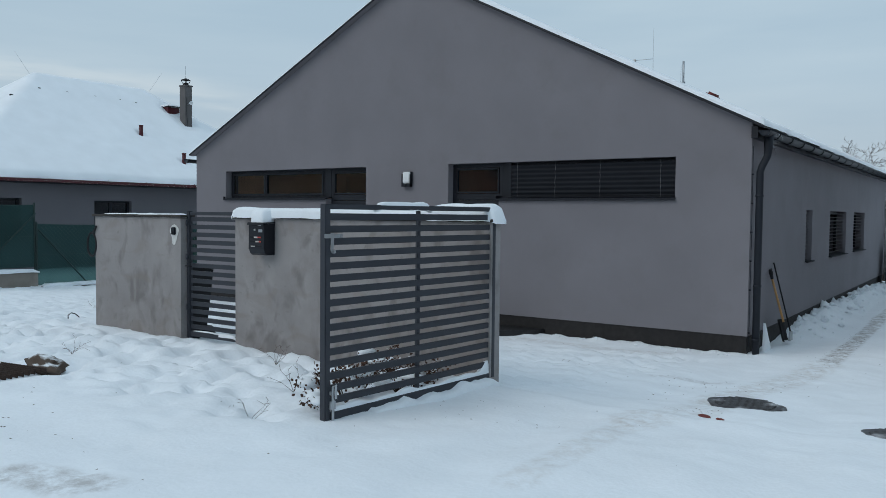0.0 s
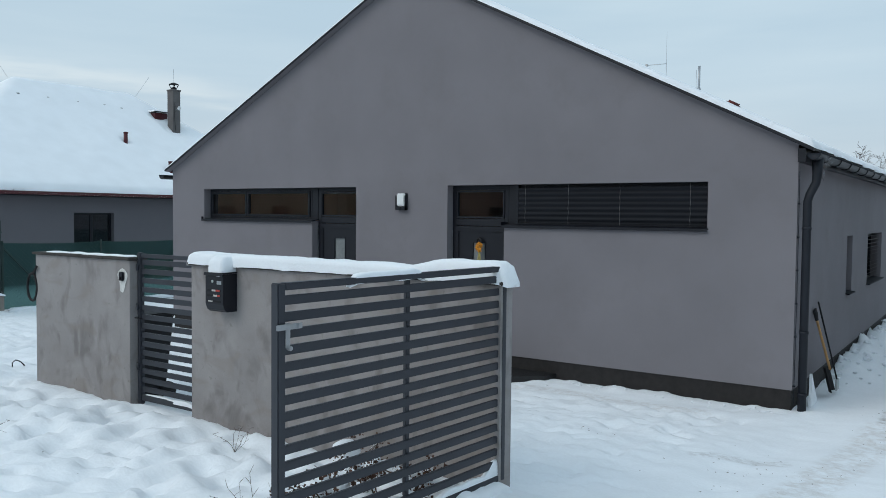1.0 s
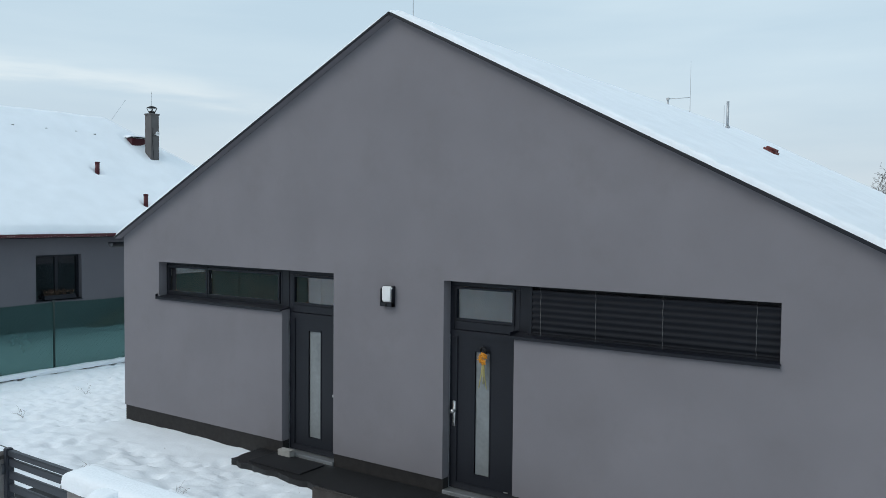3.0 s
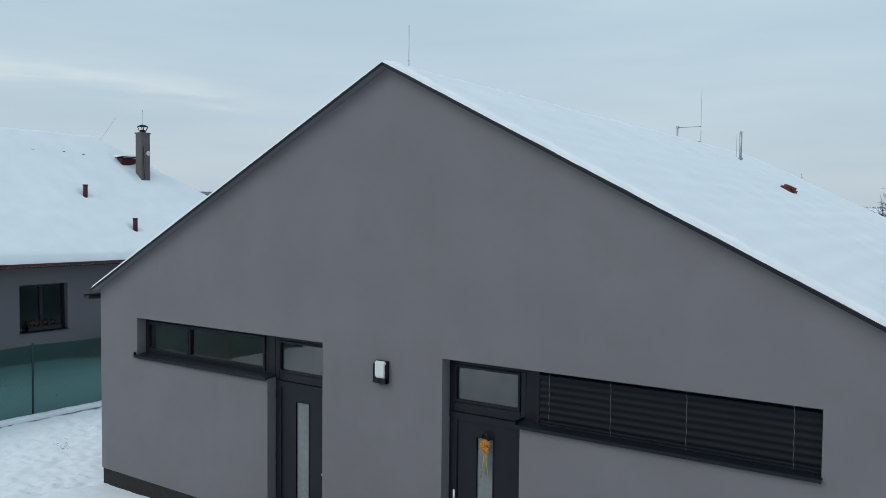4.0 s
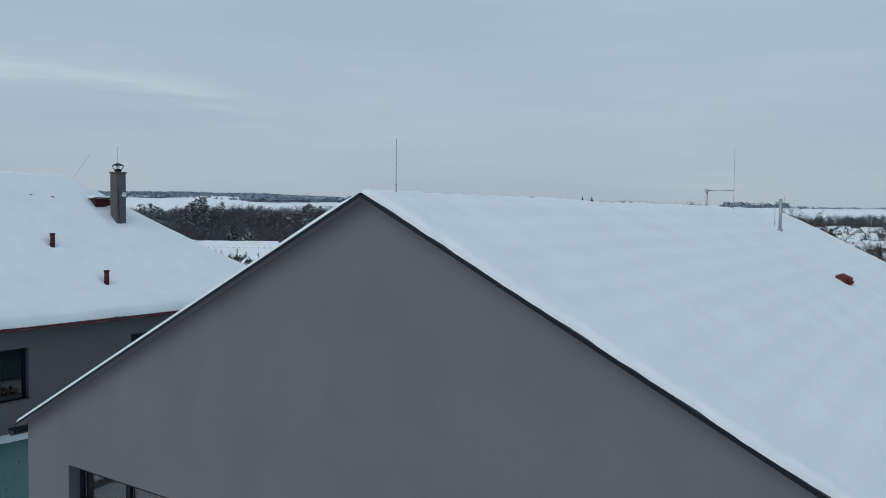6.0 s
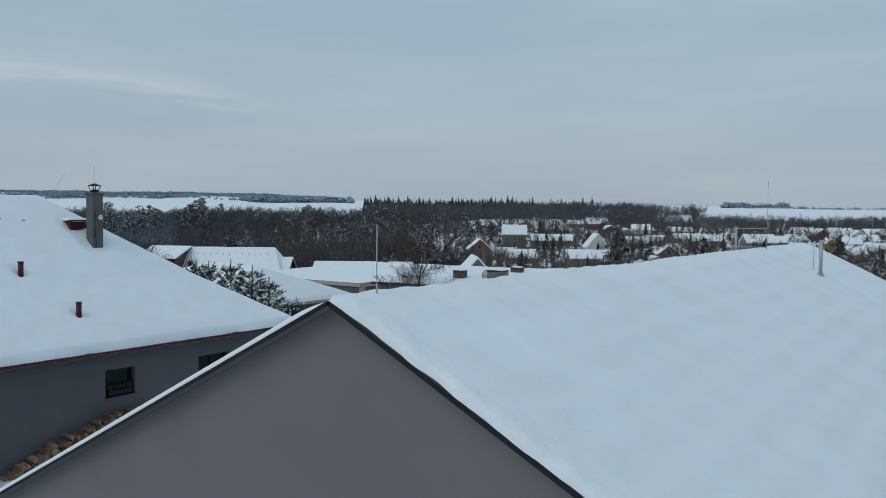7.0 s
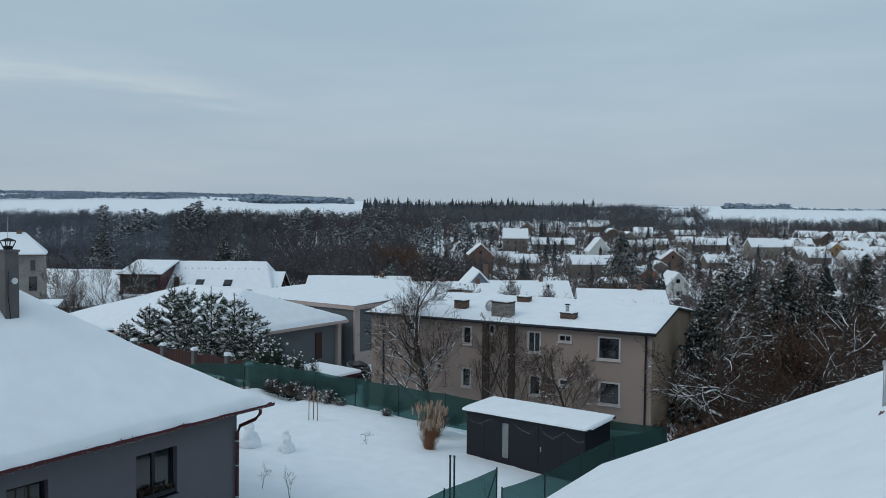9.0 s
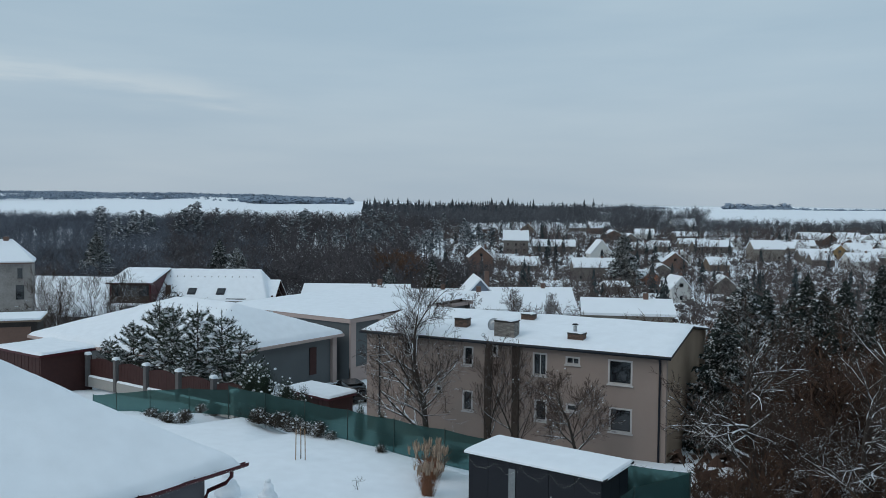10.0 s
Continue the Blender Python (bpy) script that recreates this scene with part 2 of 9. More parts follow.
clouded(M["concrete"])
M["coping"] = material("coping_stone", (0.052, 0.046, 0.043), 0.85, var=0.35, scale=6, fine=90, bump=0.3)
M["glass"] = glass_material("window_glass")
M["frost_glass"] = material("frosted_glass", (0.19, 0.205, 0.21), 0.25, var=0.2, scale=3, fine=20, bump=0.05, spec=0.6)
M["room"] = material("room_wall", (0.80, 0.58, 0.40), 0.9, var=0.2, scale=1.5, fine=20, bump=0)
M["blind"] = material("blind_slat", (0.013, 0.0145, 0.019), 0.65, var=0.08, scale=4, fine=60, bump=0.03, spec=0.15)
M["steel"] = material("brushed_steel", (0.55, 0.55, 0.55), 0.3, metal=0.9, var=0.05, scale=10, fine=200, bump=0.02)
M["white"] = material("white_plastic", (0.75, 0.76, 0.76), 0.5, var=0.04, scale=5, fine=60, bump=0.02)
M["black"] = material("black_plastic", (0.010, 0.010, 0.012), 0.75, var=0.15, scale=8, fine=90, bump=0.05)
M["wood"] = material("ash_handle", (0.48, 0.27, 0.11), 0.6, var=0.2, scale=9, fine=80, bump=0.1)
M["red"] = material("oxblood_metal", (0.070, 0.008, 0.013), 0.5, var=0.15, scale=5, fine=60, bump=0.05)
M["tile"] = material("brick_red_tile", (0.15, 0.036, 0.032), 0.75, var=0.2, scale=6, fine=60, bump=0.2)
M["nplaster"] = material("neighbour_plaster", (0.14, 0.135, 0.148), 0.92, var=0.08, scale=0.7, fine=260, bump=0.35, bump_dist=0.003, spec=0.2)
M["chimney"] = material("chimney_render", (0.115, 0.108, 0.108), 0.9, var=0.15, scale=3, fine=90, bump=0.2)
M["netpost"] = material("fence_green_metal", (0.012, 0.03, 0.027), 0.5, var=0.1, scale=5, fine=60, bump=0.05)
M["shed"] = material("shed_panel", (0.0075, 0.0090, 0.0145), 0.6, var=0.12, scale=2, fine=50, bump=0.05)
M["beige"] = material("beige_render", (0.295, 0.232, 0.203), 0.93, var=0.1, scale=0.5, fine=30, bump=0.2, stain=0.3, stain_col=(0.2, 0.18, 0.16), stain_scale=0.35)
M["ochre"] = material("ochre_render", (0.34, 0.245, 0.175), 0.93, var=0.12, scale=0.5, fine=30, bump=0.2, stain=0.3, stain_col=(0.2, 0.15, 0.1), stain_scale=0.4)
M["darkglass"] = material("dark_pane", (0.012, 0.014, 0.017), 0.04, var=0.3, scale=0.8, fine=4, bump=0, spec=0.8)
M["brown"] = material("brown_boards", (0.045, 0.014, 0.012), 0.7, var=0.2, scale=4, fine=40, bump=0.15)
M["villa"] = material("villa_grey", (0.11, 0.12, 0.125), 0.92, var=0.08, scale=0.6, fine=40, bump=0.15)
M["pink"] = material("pale_pink_band", (0.42, 0.33, 0.30), 0.92, var=0.06, scale=1, fine=40, bump=0.1)
M["brickgrey"] = material("old_grey_brick", (0.24, 0.22, 0.20), 0.92, var=0.2, scale=3, fine=40, bump=0.2, random=0.25)
M["bark"] = frosted(material("bark", (0.045, 0.036, 0.03), 0.95, var=0.3, scale=6, fine=50, bump=0.3), 0.38, 0.62)
M["twig_dark"] = frosted(material("dark_twig", (0.050, 0.031, 0.023), 0.95, var=0.3, scale=2, fine=20, bump=0), 0.74, 1.02)
M["twig"] = frosted(material("twig", (0.050, 0.033, 0.026), 0.95, var=0.3, scale=2, fine=20, bump=0), 0.62, 0.9)
M["needle"] = frosted(material("needles", (0.014, 0.021, 0.017), 0.85, var=0.4, scale=3, fine=25, bump=0, island=0.3), 0.79, 0.97, 6.0)

# ---- building helpers ----
def mesh_from(name, verts, faces, mat=None, smooth=False):
    me = bpy.data.meshes.new(name)
    me.from_pydata([tuple(v) for v in verts], [], faces)
    if mat:
        me.materials.append(mat)
    if smooth:
        me.shade_smooth()
    me.update()
    return me


def place(name, me, parent=None, label="", m=None):
    ob = new(name, me)
    if parent:
        ob.parent = parent
    if m is not None:
        ob.matrix_basis = m
    if label:
        tagged(ob, label)
    return ob


def part(name, bm, mat, parent=None, label="", smooth=False, m=None):
    me = bpy.data.meshes.new(name)
    bmesh.ops.recalc_face_normals(bm, faces=bm.faces)
    bm.to_mesh(me)
    bm.free()
    me.materials.append(mat)
    if smooth:
        me.shade_smooth()
    return place(name, me, parent, label, m)


def thing(name, loc=(0, 0, 0), label="", category="", group="", kind="", rz=0):
    ob = new(name)
    ob.empty_display_size = 0.1
    ob.matrix_basis = pose(*loc, 0, 0, rz)
    return tagged(ob, label, category, group, kind)


def add_box(bm, x0, x1, y0, y1, z0, z1, bevel=0.0):
    vs = [bm.verts.new(c) for c in ((x0, y0, z0), (x1, y0, z0), (x1, y1, z0), (x0, y1, z0), (x0, y0, z1), (x1, y0, z1), (x1, y1, z1), (x0, y1, z1))]
    fs = [bm.faces.new([vs[i] for i in q]) for q in ((0, 3, 2, 1), (4, 5, 6, 7), (0, 1, 5, 4), (1, 2, 6, 5), (2, 3, 7, 6), (3, 0, 4, 7))]
    if bevel:
        es = list({e for f in fs for e in f.edges})
        bmesh.ops.bevel(bm, geom=es, offset=bevel, segments=2, affect="EDGES", clamp_overlap=True)


def box(name, x0, x1, y0, y1, z0, z1, mat, parent=None, bevel=0.004, label=""):
    bm = bmesh.new()
    add_box(bm, x0, x1, y0, y1, z0, z1, bevel)
    return part(name, bm, mat, parent, label)


def add_prism(bm, poly, a, b, axis=1):
    """A polygon of (u, v) drawn out from a to b along an axis (0: x, 1: y, 2: z)."""
    def at(u, v, w):
        return {0: (w, u, v), 1: (u, w, v), 2: (u, v, w)}[axis]
    lo = [bm.verts.new(at(u, v, a)) for u, v in poly]
    hi = [bm.verts.new(at(u, v, b)) for u, v in poly]
    bm.faces.new(lo)
    bm.faces.new(hi[::-1])
    n = len(poly)
    for i in range(n):
        j = (i + 1) % n
        bm.faces.new((lo[i], lo[j], hi[j], hi[i]))


def prism(name, poly, a, b, mat, parent=None, axis=1, label=""):
    bm = bmesh.new()
    add_prism(bm, poly, a, b, axis)
    return part(name, bm, mat, parent, label)


def add_tube(bm, pts, radii, sides=8, caps=True):
    """A round bar along points."""
    pts = [Vector(p) for p in pts]
    if not hasattr(radii, "__len__"):
        radii = [radii] * len(pts)
    rings = []
    ref = Vector((0.31, 0.52, 0.79))
    for i, p in enumerate(pts):
        d = (pts[min(i + 1, len(pts) - 1)] - pts[max(i - 1, 0)]).normalized()
        s = d.cross(ref).normalized()
        if s.length < 0.1:
            s = d.cross(Vector((1, 0, 0))).normalized()
        t = d.cross(s)
        rings.append([bm.verts.new(p + radii[i] * (math.cos(k * math.tau / sides) * s + math.sin(k * math.tau / sides) * t)) for k in range(sides)])
    for a, b in zip(rings, rings[1:]):
        for k in range(sides):
            bm.faces.new((a[k], a[(k + 1) % sides], b[(k + 1) % sides], b[k]))
    if caps:
        bm.faces.new(rings[0][::-1])
        bm.faces.new(rings[-1])


def tube(name, pts, radii, mat, parent=None, sides=10, label="", smooth=True):
    bm = bmesh.new()
    add_tube(bm, pts, radii, sides)
    return part(name, bm, mat, parent, label, smooth)


def fbm(x, y, z=0.0, scale=1.0, octaves=3):
    return noise.fractal(Vector((x * scale, y * scale, z)), 1.0, 2.0, octaves)


# ---- the lie of the land ----
AX, AY = -0.5692, 0.8222  # the camera's heading, used as the valley's axis
# the camera's last position, from which s and l are counted
OX, OY = 2.5, 2.8


def lerp_table(t, v):
    return float(np.interp(v, [p[0] for p in t], [p[1] for p in t]))


VALLEY = ((30, -1.1), (36, -2.6), (45, -4.6), (60, -4.8), (80, -6.2), (100, -8.3), (150, -11.5), (210, -13.0), (300, -13.0), (340, -10.5), (375, -8.0), (430, -4.0), (560, 0.5), (800, 6.0), (1200, 17.0), (1700, 26.0), (2600, 40.0), (4500, 60.0))
HILLS = ((-0.8, 18.0), (-0.45, 22.0), (-0.25, 17.0), (-0.12, 9.0), (0.0, 2.0), (0.8, 0.0))


def land(x, y):
    """Height of the ground, without the small lumps."""
    s, l = (x - OX) * AX + (y - OY) * AY, (x - OX) * AY - (y - OY) * AX
    # the plot itself: the street lies higher than the house
    z = lerp_table(((-60, 0.6), (-9.5, 0.5), (-5.6, 0.43), (-5.2, 0.33), (-1.2, 0.02), (0, 0.0), (10, 0.0), (16.5, -0.2), (25, -0.6), (30, -1.0), (36, -2.0), (70, -5.5)), y)
    if y > 17 and x < -5:
        z -= 0.055 * max(0.0, min(13.0, x + 20)) * min(1.0, (y - 17) / 9)
    if s > 30:
        far = lerp_table(VALLEY, s)
        k = min(1.0, (s - 30) / 12)
        # the neighbour's garden stays level as far as its back fence
        k *= max(min(1.0, max(0.0, (y - 30.2) / 6)), min(1.0, max(0.0, (-31 - x) / 3)))
        far += 2.2 * max(0.0, min(1.0, (-l - 9) / 7)) * max(0.0, min(1.0, (70 - s) / 20))
        z = z * (1 - k) + far * k
        if s > 120:
            k2 = min(1.0, (s - 120) / 300)
            z += (0.8 + 2.5 * min(1.0, max(0.0, s - 450) / 300)) * k2 * fbm(x, y, 0, 0.006, 3)
        if s > 1300:
            z += min(1.0, (s - 1300) / 900) * (lerp_table(HILLS, l / s) + 5 * fbm(x, y, 3, 0.0016, 3))
    return z


PRINTS = {}


def tread(seed, count, x0, x1, y0, y1, deep):
    """Old half-filled footprints strewn over a patch."""
    rnd = random.Random(seed)
    for _ in range(count):
        x, y, a = rnd.uniform(x0, x1), rnd.uniform(y0, y1), rnd.uniform(0, 3.14)
        p = (x, y, math.cos(a), math.sin(a), deep * rnd.uniform(0.5, 1.2), rnd.uniform(0.55, 1.15))
        for i in (-1, 0, 1):
            for j in (-1, 0, 1):
                PRINTS.setdefault((int(x * 2) + i, int(y * 2) + j), []).append(p)


tread(1, 520, -3, 8.2, -7.7, -5.6, 0.085)
tread(2, 330, -2.5, 9.2, -5.0, -0.7, 0.055)
tread(3, 70, 8.8, 12.4, -8, 1.0, 0.018)
tread(4, 240, -7.0, -2.4, -5.5, 6, 0.06)
tread(5, 90, 2, 9, -9.8, -7.4, 0.022)


def lumps(x, y):
    """Trodden and drifted snow near the camera."""
    d = 0.035 * fbm(x, y, 1, 0.55, 3) + 0.014 * fbm(x, y, 5, 2.6, 3)
    # verge before the wall: deep trampled snow
    v = max(0.0, 1 - abs(y + 6.5) / 1.5) * max(0.0, min(1.0, (8.4 - x) / 0.8))
    v = v ** 0.6
    if v > 0:
        d += v * (0.10 * abs(fbm(x, y, 9, 1.8, 3)) + 0.05 * fbm(x, y, 2, 4.5, 3) + 0.03 * fbm(x, y, 6, 10.0, 2))
    if x < 9 and -5.2 < y < -0.9:
        d += 0.045 * fbm(x, y, 12, 3.2, 3) + 0.028 * fbm(x, y, 3, 9.0, 2)
    elif -7.2 < x < -2.3 and -6 < y < 8:
        d += 0.05 * fbm(x, y, 12, 2.6, 3) + 0.045 * fbm(x, y, 3, 8.0, 2)
    elif -12 < y < 1.0 and x > -3:
        d += 0.006 * fbm(x, y, 3, 8.0, 2)
    for px, py, c, s, deep, k in PRINTS.get((int(x * 2), int(y * 2)), ()):
        u, w = ((x - px) * c + (y - py) * s) / (0.16 * k), ((y - py) * c - (x - px) * s) / (0.085 * k)
        q = u * u + w * w
        if q < 6:
            d += deep * (0.45 * q - 1) * math.exp(-q)
    # ragged edge of the snow pushed against the front plinth
    if 5.4 < x < 9.5 and -0.6 < y < 0.05:
        d += 0.035 * max(0.0, 1 - abs(y + 0.15) / 0.4) * (0.6 + 1.2 * fbm(x, y, 15, 3.5, 3))
    # the crumbly bank that was shovelled against the side wall
    if 9.5 < x < 10.4 and y > 1.4:
        b = max(0.0, 1 - (x - 9.5) / 0.6)
        d += b * max(0.0, 0.17 + 0.16 * fbm(x, y, 4, 1.8, 3) + 0.13 * fbm(x, y, 7, 5.5, 3)) * min(1, (y - 1.4) / 2.0)
    # soft wheel ruts in the drive and the street
    for c in (9.95, 11.45):
        e = abs(x - c - 0.25 * math.sin(y * 0.35))
        if e < 0.35 and y < 14:
            d -= 0.03 * (1 - e / 0.35)
    for c in (-9.6, -11.2):
        e = abs(y - c - 0.06 * (x - 8))
        if e < 0.4:
            d -= 0.028 * (1 - e / 0.4)
    return d


def graded(*spans):
    out = []
    for a, b, n in spans:
        out += list(np.linspace(a, b, n, endpoint=False))
    return out + [spans[-1][1]]


def build_ground():
    # fine about the drive, coarse towards the horizon; the far sheet is cut in rings of growing width
    xs = graded((-24, -7.2, 56), (-7.2, 12.5, 330), (12.5, 40, 22))
    ys = graded((-40, -12, 18), (-12, 6, 300), (6, 36, 100))
    verts, faces = [], []
    for y in ys:
        for x in xs:
            verts.append((x, y, land(x, y) + lumps(x, y)))
    n = len(xs)
    for j in range(len(ys) - 1):
        for i in range(n - 1):
            a = j * n + i
            faces.append((a, a + 1, a + n + 1, a + n))
    # outer rings share the border
    border = [i for i in range(n)] + [j * n + n - 1 for j in range(1, len(ys))] + [(len(ys) - 1) * n + i for i in range(n - 2, -1, -1)] + [j * n for j in range(len(ys) - 2, 0, -1)]
    cx, cy = 8.0, -2.0
    last = border
    for k in range(1, 45):
        g = 1.147 ** k
        ring = []
        for b in border:
            x0, y0, _ = verts[b]
            t = min(1.0, k / 12)
            r0 = math.hypot(x0 - cx, y0 - cy)
            rad = (r0 * (1 - t) + 36 * t) * g
            a = math.atan2(y0 - cy, x0 - cx)
            x, y = cx + rad * math.cos(a), cy + rad * math.sin(a)
            ring.append(len(verts))
            verts.append((x, y, land(x, y)))
        for i in range(len(border)):
            j = (i + 1) % len(border)
            faces.append((last[i], ring[i], ring[j], last[j]))
        last = ring
    me = mesh_from("ground", verts, faces, M["ground_snow"], True)
    return tagged(place("ground", me), "snow-covered drive, verge, gardens and valley fields", "ground", kind="structure")


build_ground()

# ---- the grey gabled house ----
HX0, HX1, HLEN = -2.3, 9.5, 15.4
RIDGE_X, RIDGE_Z, EDGE_Z = 3.63, 6.205, 3.185
SLOPE = (RIDGE_Z - EDGE_Z) / (RIDGE_X - HX0 + 0.06)


def roof_z(x):
    return RIDGE_Z - SLOPE * abs(x - RIDGE_X)


def wall_cells(bm, us, vs, solid, to, depth):
    """A wall of cells with real openings: front face, back face and reveals."""
    def quad(a, b, c, d):
        bm.faces.new([bm.verts.new(to(*p)) for p in (a, b, c, d)])
    nu, nv = len(us) - 1, len(vs) - 1
    full = [[solid((us[i] + us[i + 1]) / 2, (vs[j] + vs[j + 1]) / 2) for j in range(nv)] for i in range(nu)]
    for i in range(nu):
        for j in range(nv):
            if not full[i][j]:
                continue
            u0, u1, v0, v1 = us[i], us[i + 1], vs[j], vs[j + 1]
            quad((u0, v0, 0), (u1, v0, 0), (u1, v1, 0), (u0, v1, 0))
            quad((u0, v0, depth), (u0, v1, depth), (u1, v1, depth), (u1, v0, depth))
            for di, dj, e in ((-1, 0, ((u0, v0), (u0, v1))), (1, 0, ((u1, v1), (u1, v0))), (0, -1, ((u1, v0), (u0, v0))), (0, 1, ((u0, v1), (u1, v1)))):
                a, b = i + di, j + dj
                if not (0 <= a < nu and 0 <= b < nv and full[a][b]):
                    (p, q), (r, s) = e
                    quad((p, q, 0), (r, s, 0), (r, s, depth), (p, q, depth))


house = thing("house", (0, 0, 0), "single-storey grey rendered house with snow-covered gable roof and two entrances", "house")


def front_open(x, z):
    if -1.33 < x < 2.58 and 2.20 < z < 2.79:
        return False
    if 1.57 < x < 2.58 and 0.10 < z < 2.79:
        return False
    if 4.44 < x < 8.44 and 2.18 < z < 2.79:
        return False
    if 4.44 < x < 5.46 and 0.10 < z < 2.79:
        return False
    return True


def side_open(y, z):
    return not (1.12 < z < 2.06 and (3.9 < y < 4.47 or 6.32 < y < 8.42 or 9.52 < y < 11.35))


def build_house_shell():
    bm = bmesh.new()
    wall_cells(bm, [HX0, -1.33, 1.57, 2.58, 4.44, 5.46, 8.44, HX1], [0.26, 2.18, 2.20, 2.79], front_open, lambda u, v, w: (u, w, v), 0.35)
    top = [(HX0, 2.79), (HX1, 2.79), (HX1, roof_z(HX1) - 0.025), (RIDGE_X, RIDGE_Z - 0.025), (HX0, roof_z(HX0) - 0.025)]
    lo, hi = [bm.verts.new((x, 0, z)) for x, z in top], [bm.verts.new((x, 0.35, z)) for x, z in top]
    bm.faces.new(lo)
    bm.faces.new(hi)
    for i in range(1, 5):
        j = (i + 1) % 5
        bm.faces.new((lo[i], lo[j], hi[j], hi[i]))
    # underside of the lintels
    for x0, x1 in ((-1.33, 2.58), (4.44, 8.44)):
        bm.faces.new([bm.verts.new(c) for c in ((x0, 0, 2.79), (x1, 0, 2.79), (x1, 0.35, 2.79), (x0, 0.35, 2.79))])
    part("front_wall", bm, M["plaster"], house)
    bm = bmesh.new()
    wall_cells(bm, [0.352, 3.9, 4.47, 6.32, 8.42, 9.52, 11.35, HLEN], [0.26, 1.12, 2.06, 3.02], side_open, lambda u, v, w: (HX1 - w, u, v), 0.35)
    part("side_wall", bm, M["plaster"], house)
    box("side_wall", HX0, HX0 + 0.35, 0.352, HLEN, 0.26, 3.02, M["plaster"], house, 0)
    prism("back_wall", [(HX0, 0.26), (HX1, 0.26), (HX1, roof_z(HX1) - 0.03), (RIDGE_X, RIDGE_Z - 0.03), (HX0, roof_z(HX0) - 0.03)], HLEN, HLEN + 0.35, M["plaster"], house)
    # plinth, set back a little under the render
    for x0, x1 in ((HX0 + 0.015, 1.57), (2.58, 4.44), (5.46, HX1 - 0.015)):
        box("plinth", x0, x1, 0.015, 0.36, -0.4, 0.262, M["plinth"], house, 0)
    box("plinth", HX1 - 0.3, HX1 - 0.015, 0.362, HLEN + 0.33, -0.4, 0.262, M["plinth"], house, 0)
    box("plinth", HX0 + 0.015, HX0 + 0.3, 0.362, HLEN + 0.33, -0.4, 0.262, M["plinth"], house, 0)
    # the rooms behind the glass
    for x0, x1 in ((-1.9, 3.2), (3.9, 9.0)):
        bm = bmesh.new()
        add_box(bm, x0, x1, 0.36, 4.5, 0.05, 2.95)
        bm.faces.ensure_lookup_table()
        gone = [f for f in bm.faces if abs(f.calc_center_median().y - 0.36) < 0.01]
        bmesh.ops.delete(bm, geom=gone, context="FACES")
        part("room_lining", bm, M["room"], house, "plain warm-toned room walls behind the panes")
    # roof plates
    for s in (-1, 1):
        xe = RIDGE_X + s * (RIDGE_X - HX0 + (0.12 if s > 0 else 0.08))
        ze = roof_z(xe)
        poly = [(RIDGE_X, RIDGE_Z), (xe, ze), (xe, ze - 0.016), (RIDGE_X, RIDGE_Z - 0.016)]
        prism("roof", poly, -0.07, HLEN + 0.42, M["anthracite"], house, label="dark metal-edged roof plate")
        # folded verge trim along the gable
        poly = [(RIDGE_X, RIDGE_Z - 0.017), (xe, ze - 0.017), (xe, ze - 0.024), (RIDGE_X, RIDGE_Z - 0.024)]
        fy = -0.125 if s > 0 else -0.14
        prism("soffit", poly, fy + 0.024, -0.002, M["plaster"], house, label="grey rendered underside of the verge")
        low = 0.030 if s > 0 else 0.018
        up = 0.012 if s > 0 else 0.008
        poly = [(RIDGE_X, RIDGE_Z + up), (xe, ze + up), (xe, ze - low), (RIDGE_X, RIDGE_Z - low)]
        prism("verge_trim", poly, fy, fy + 0.023, M["anthracite"], house)
        poly = [(RIDGE_X, RIDGE_Z + up), (xe, ze + up), (xe, ze + 0.002), (RIDGE_X, RIDGE_Z + 0.002)]
        prism("verge_cover", poly, fy + 0.0245, 0.06, M["anthracite"], house, label="flat dark metal cover along the verge")


build_house_shell()


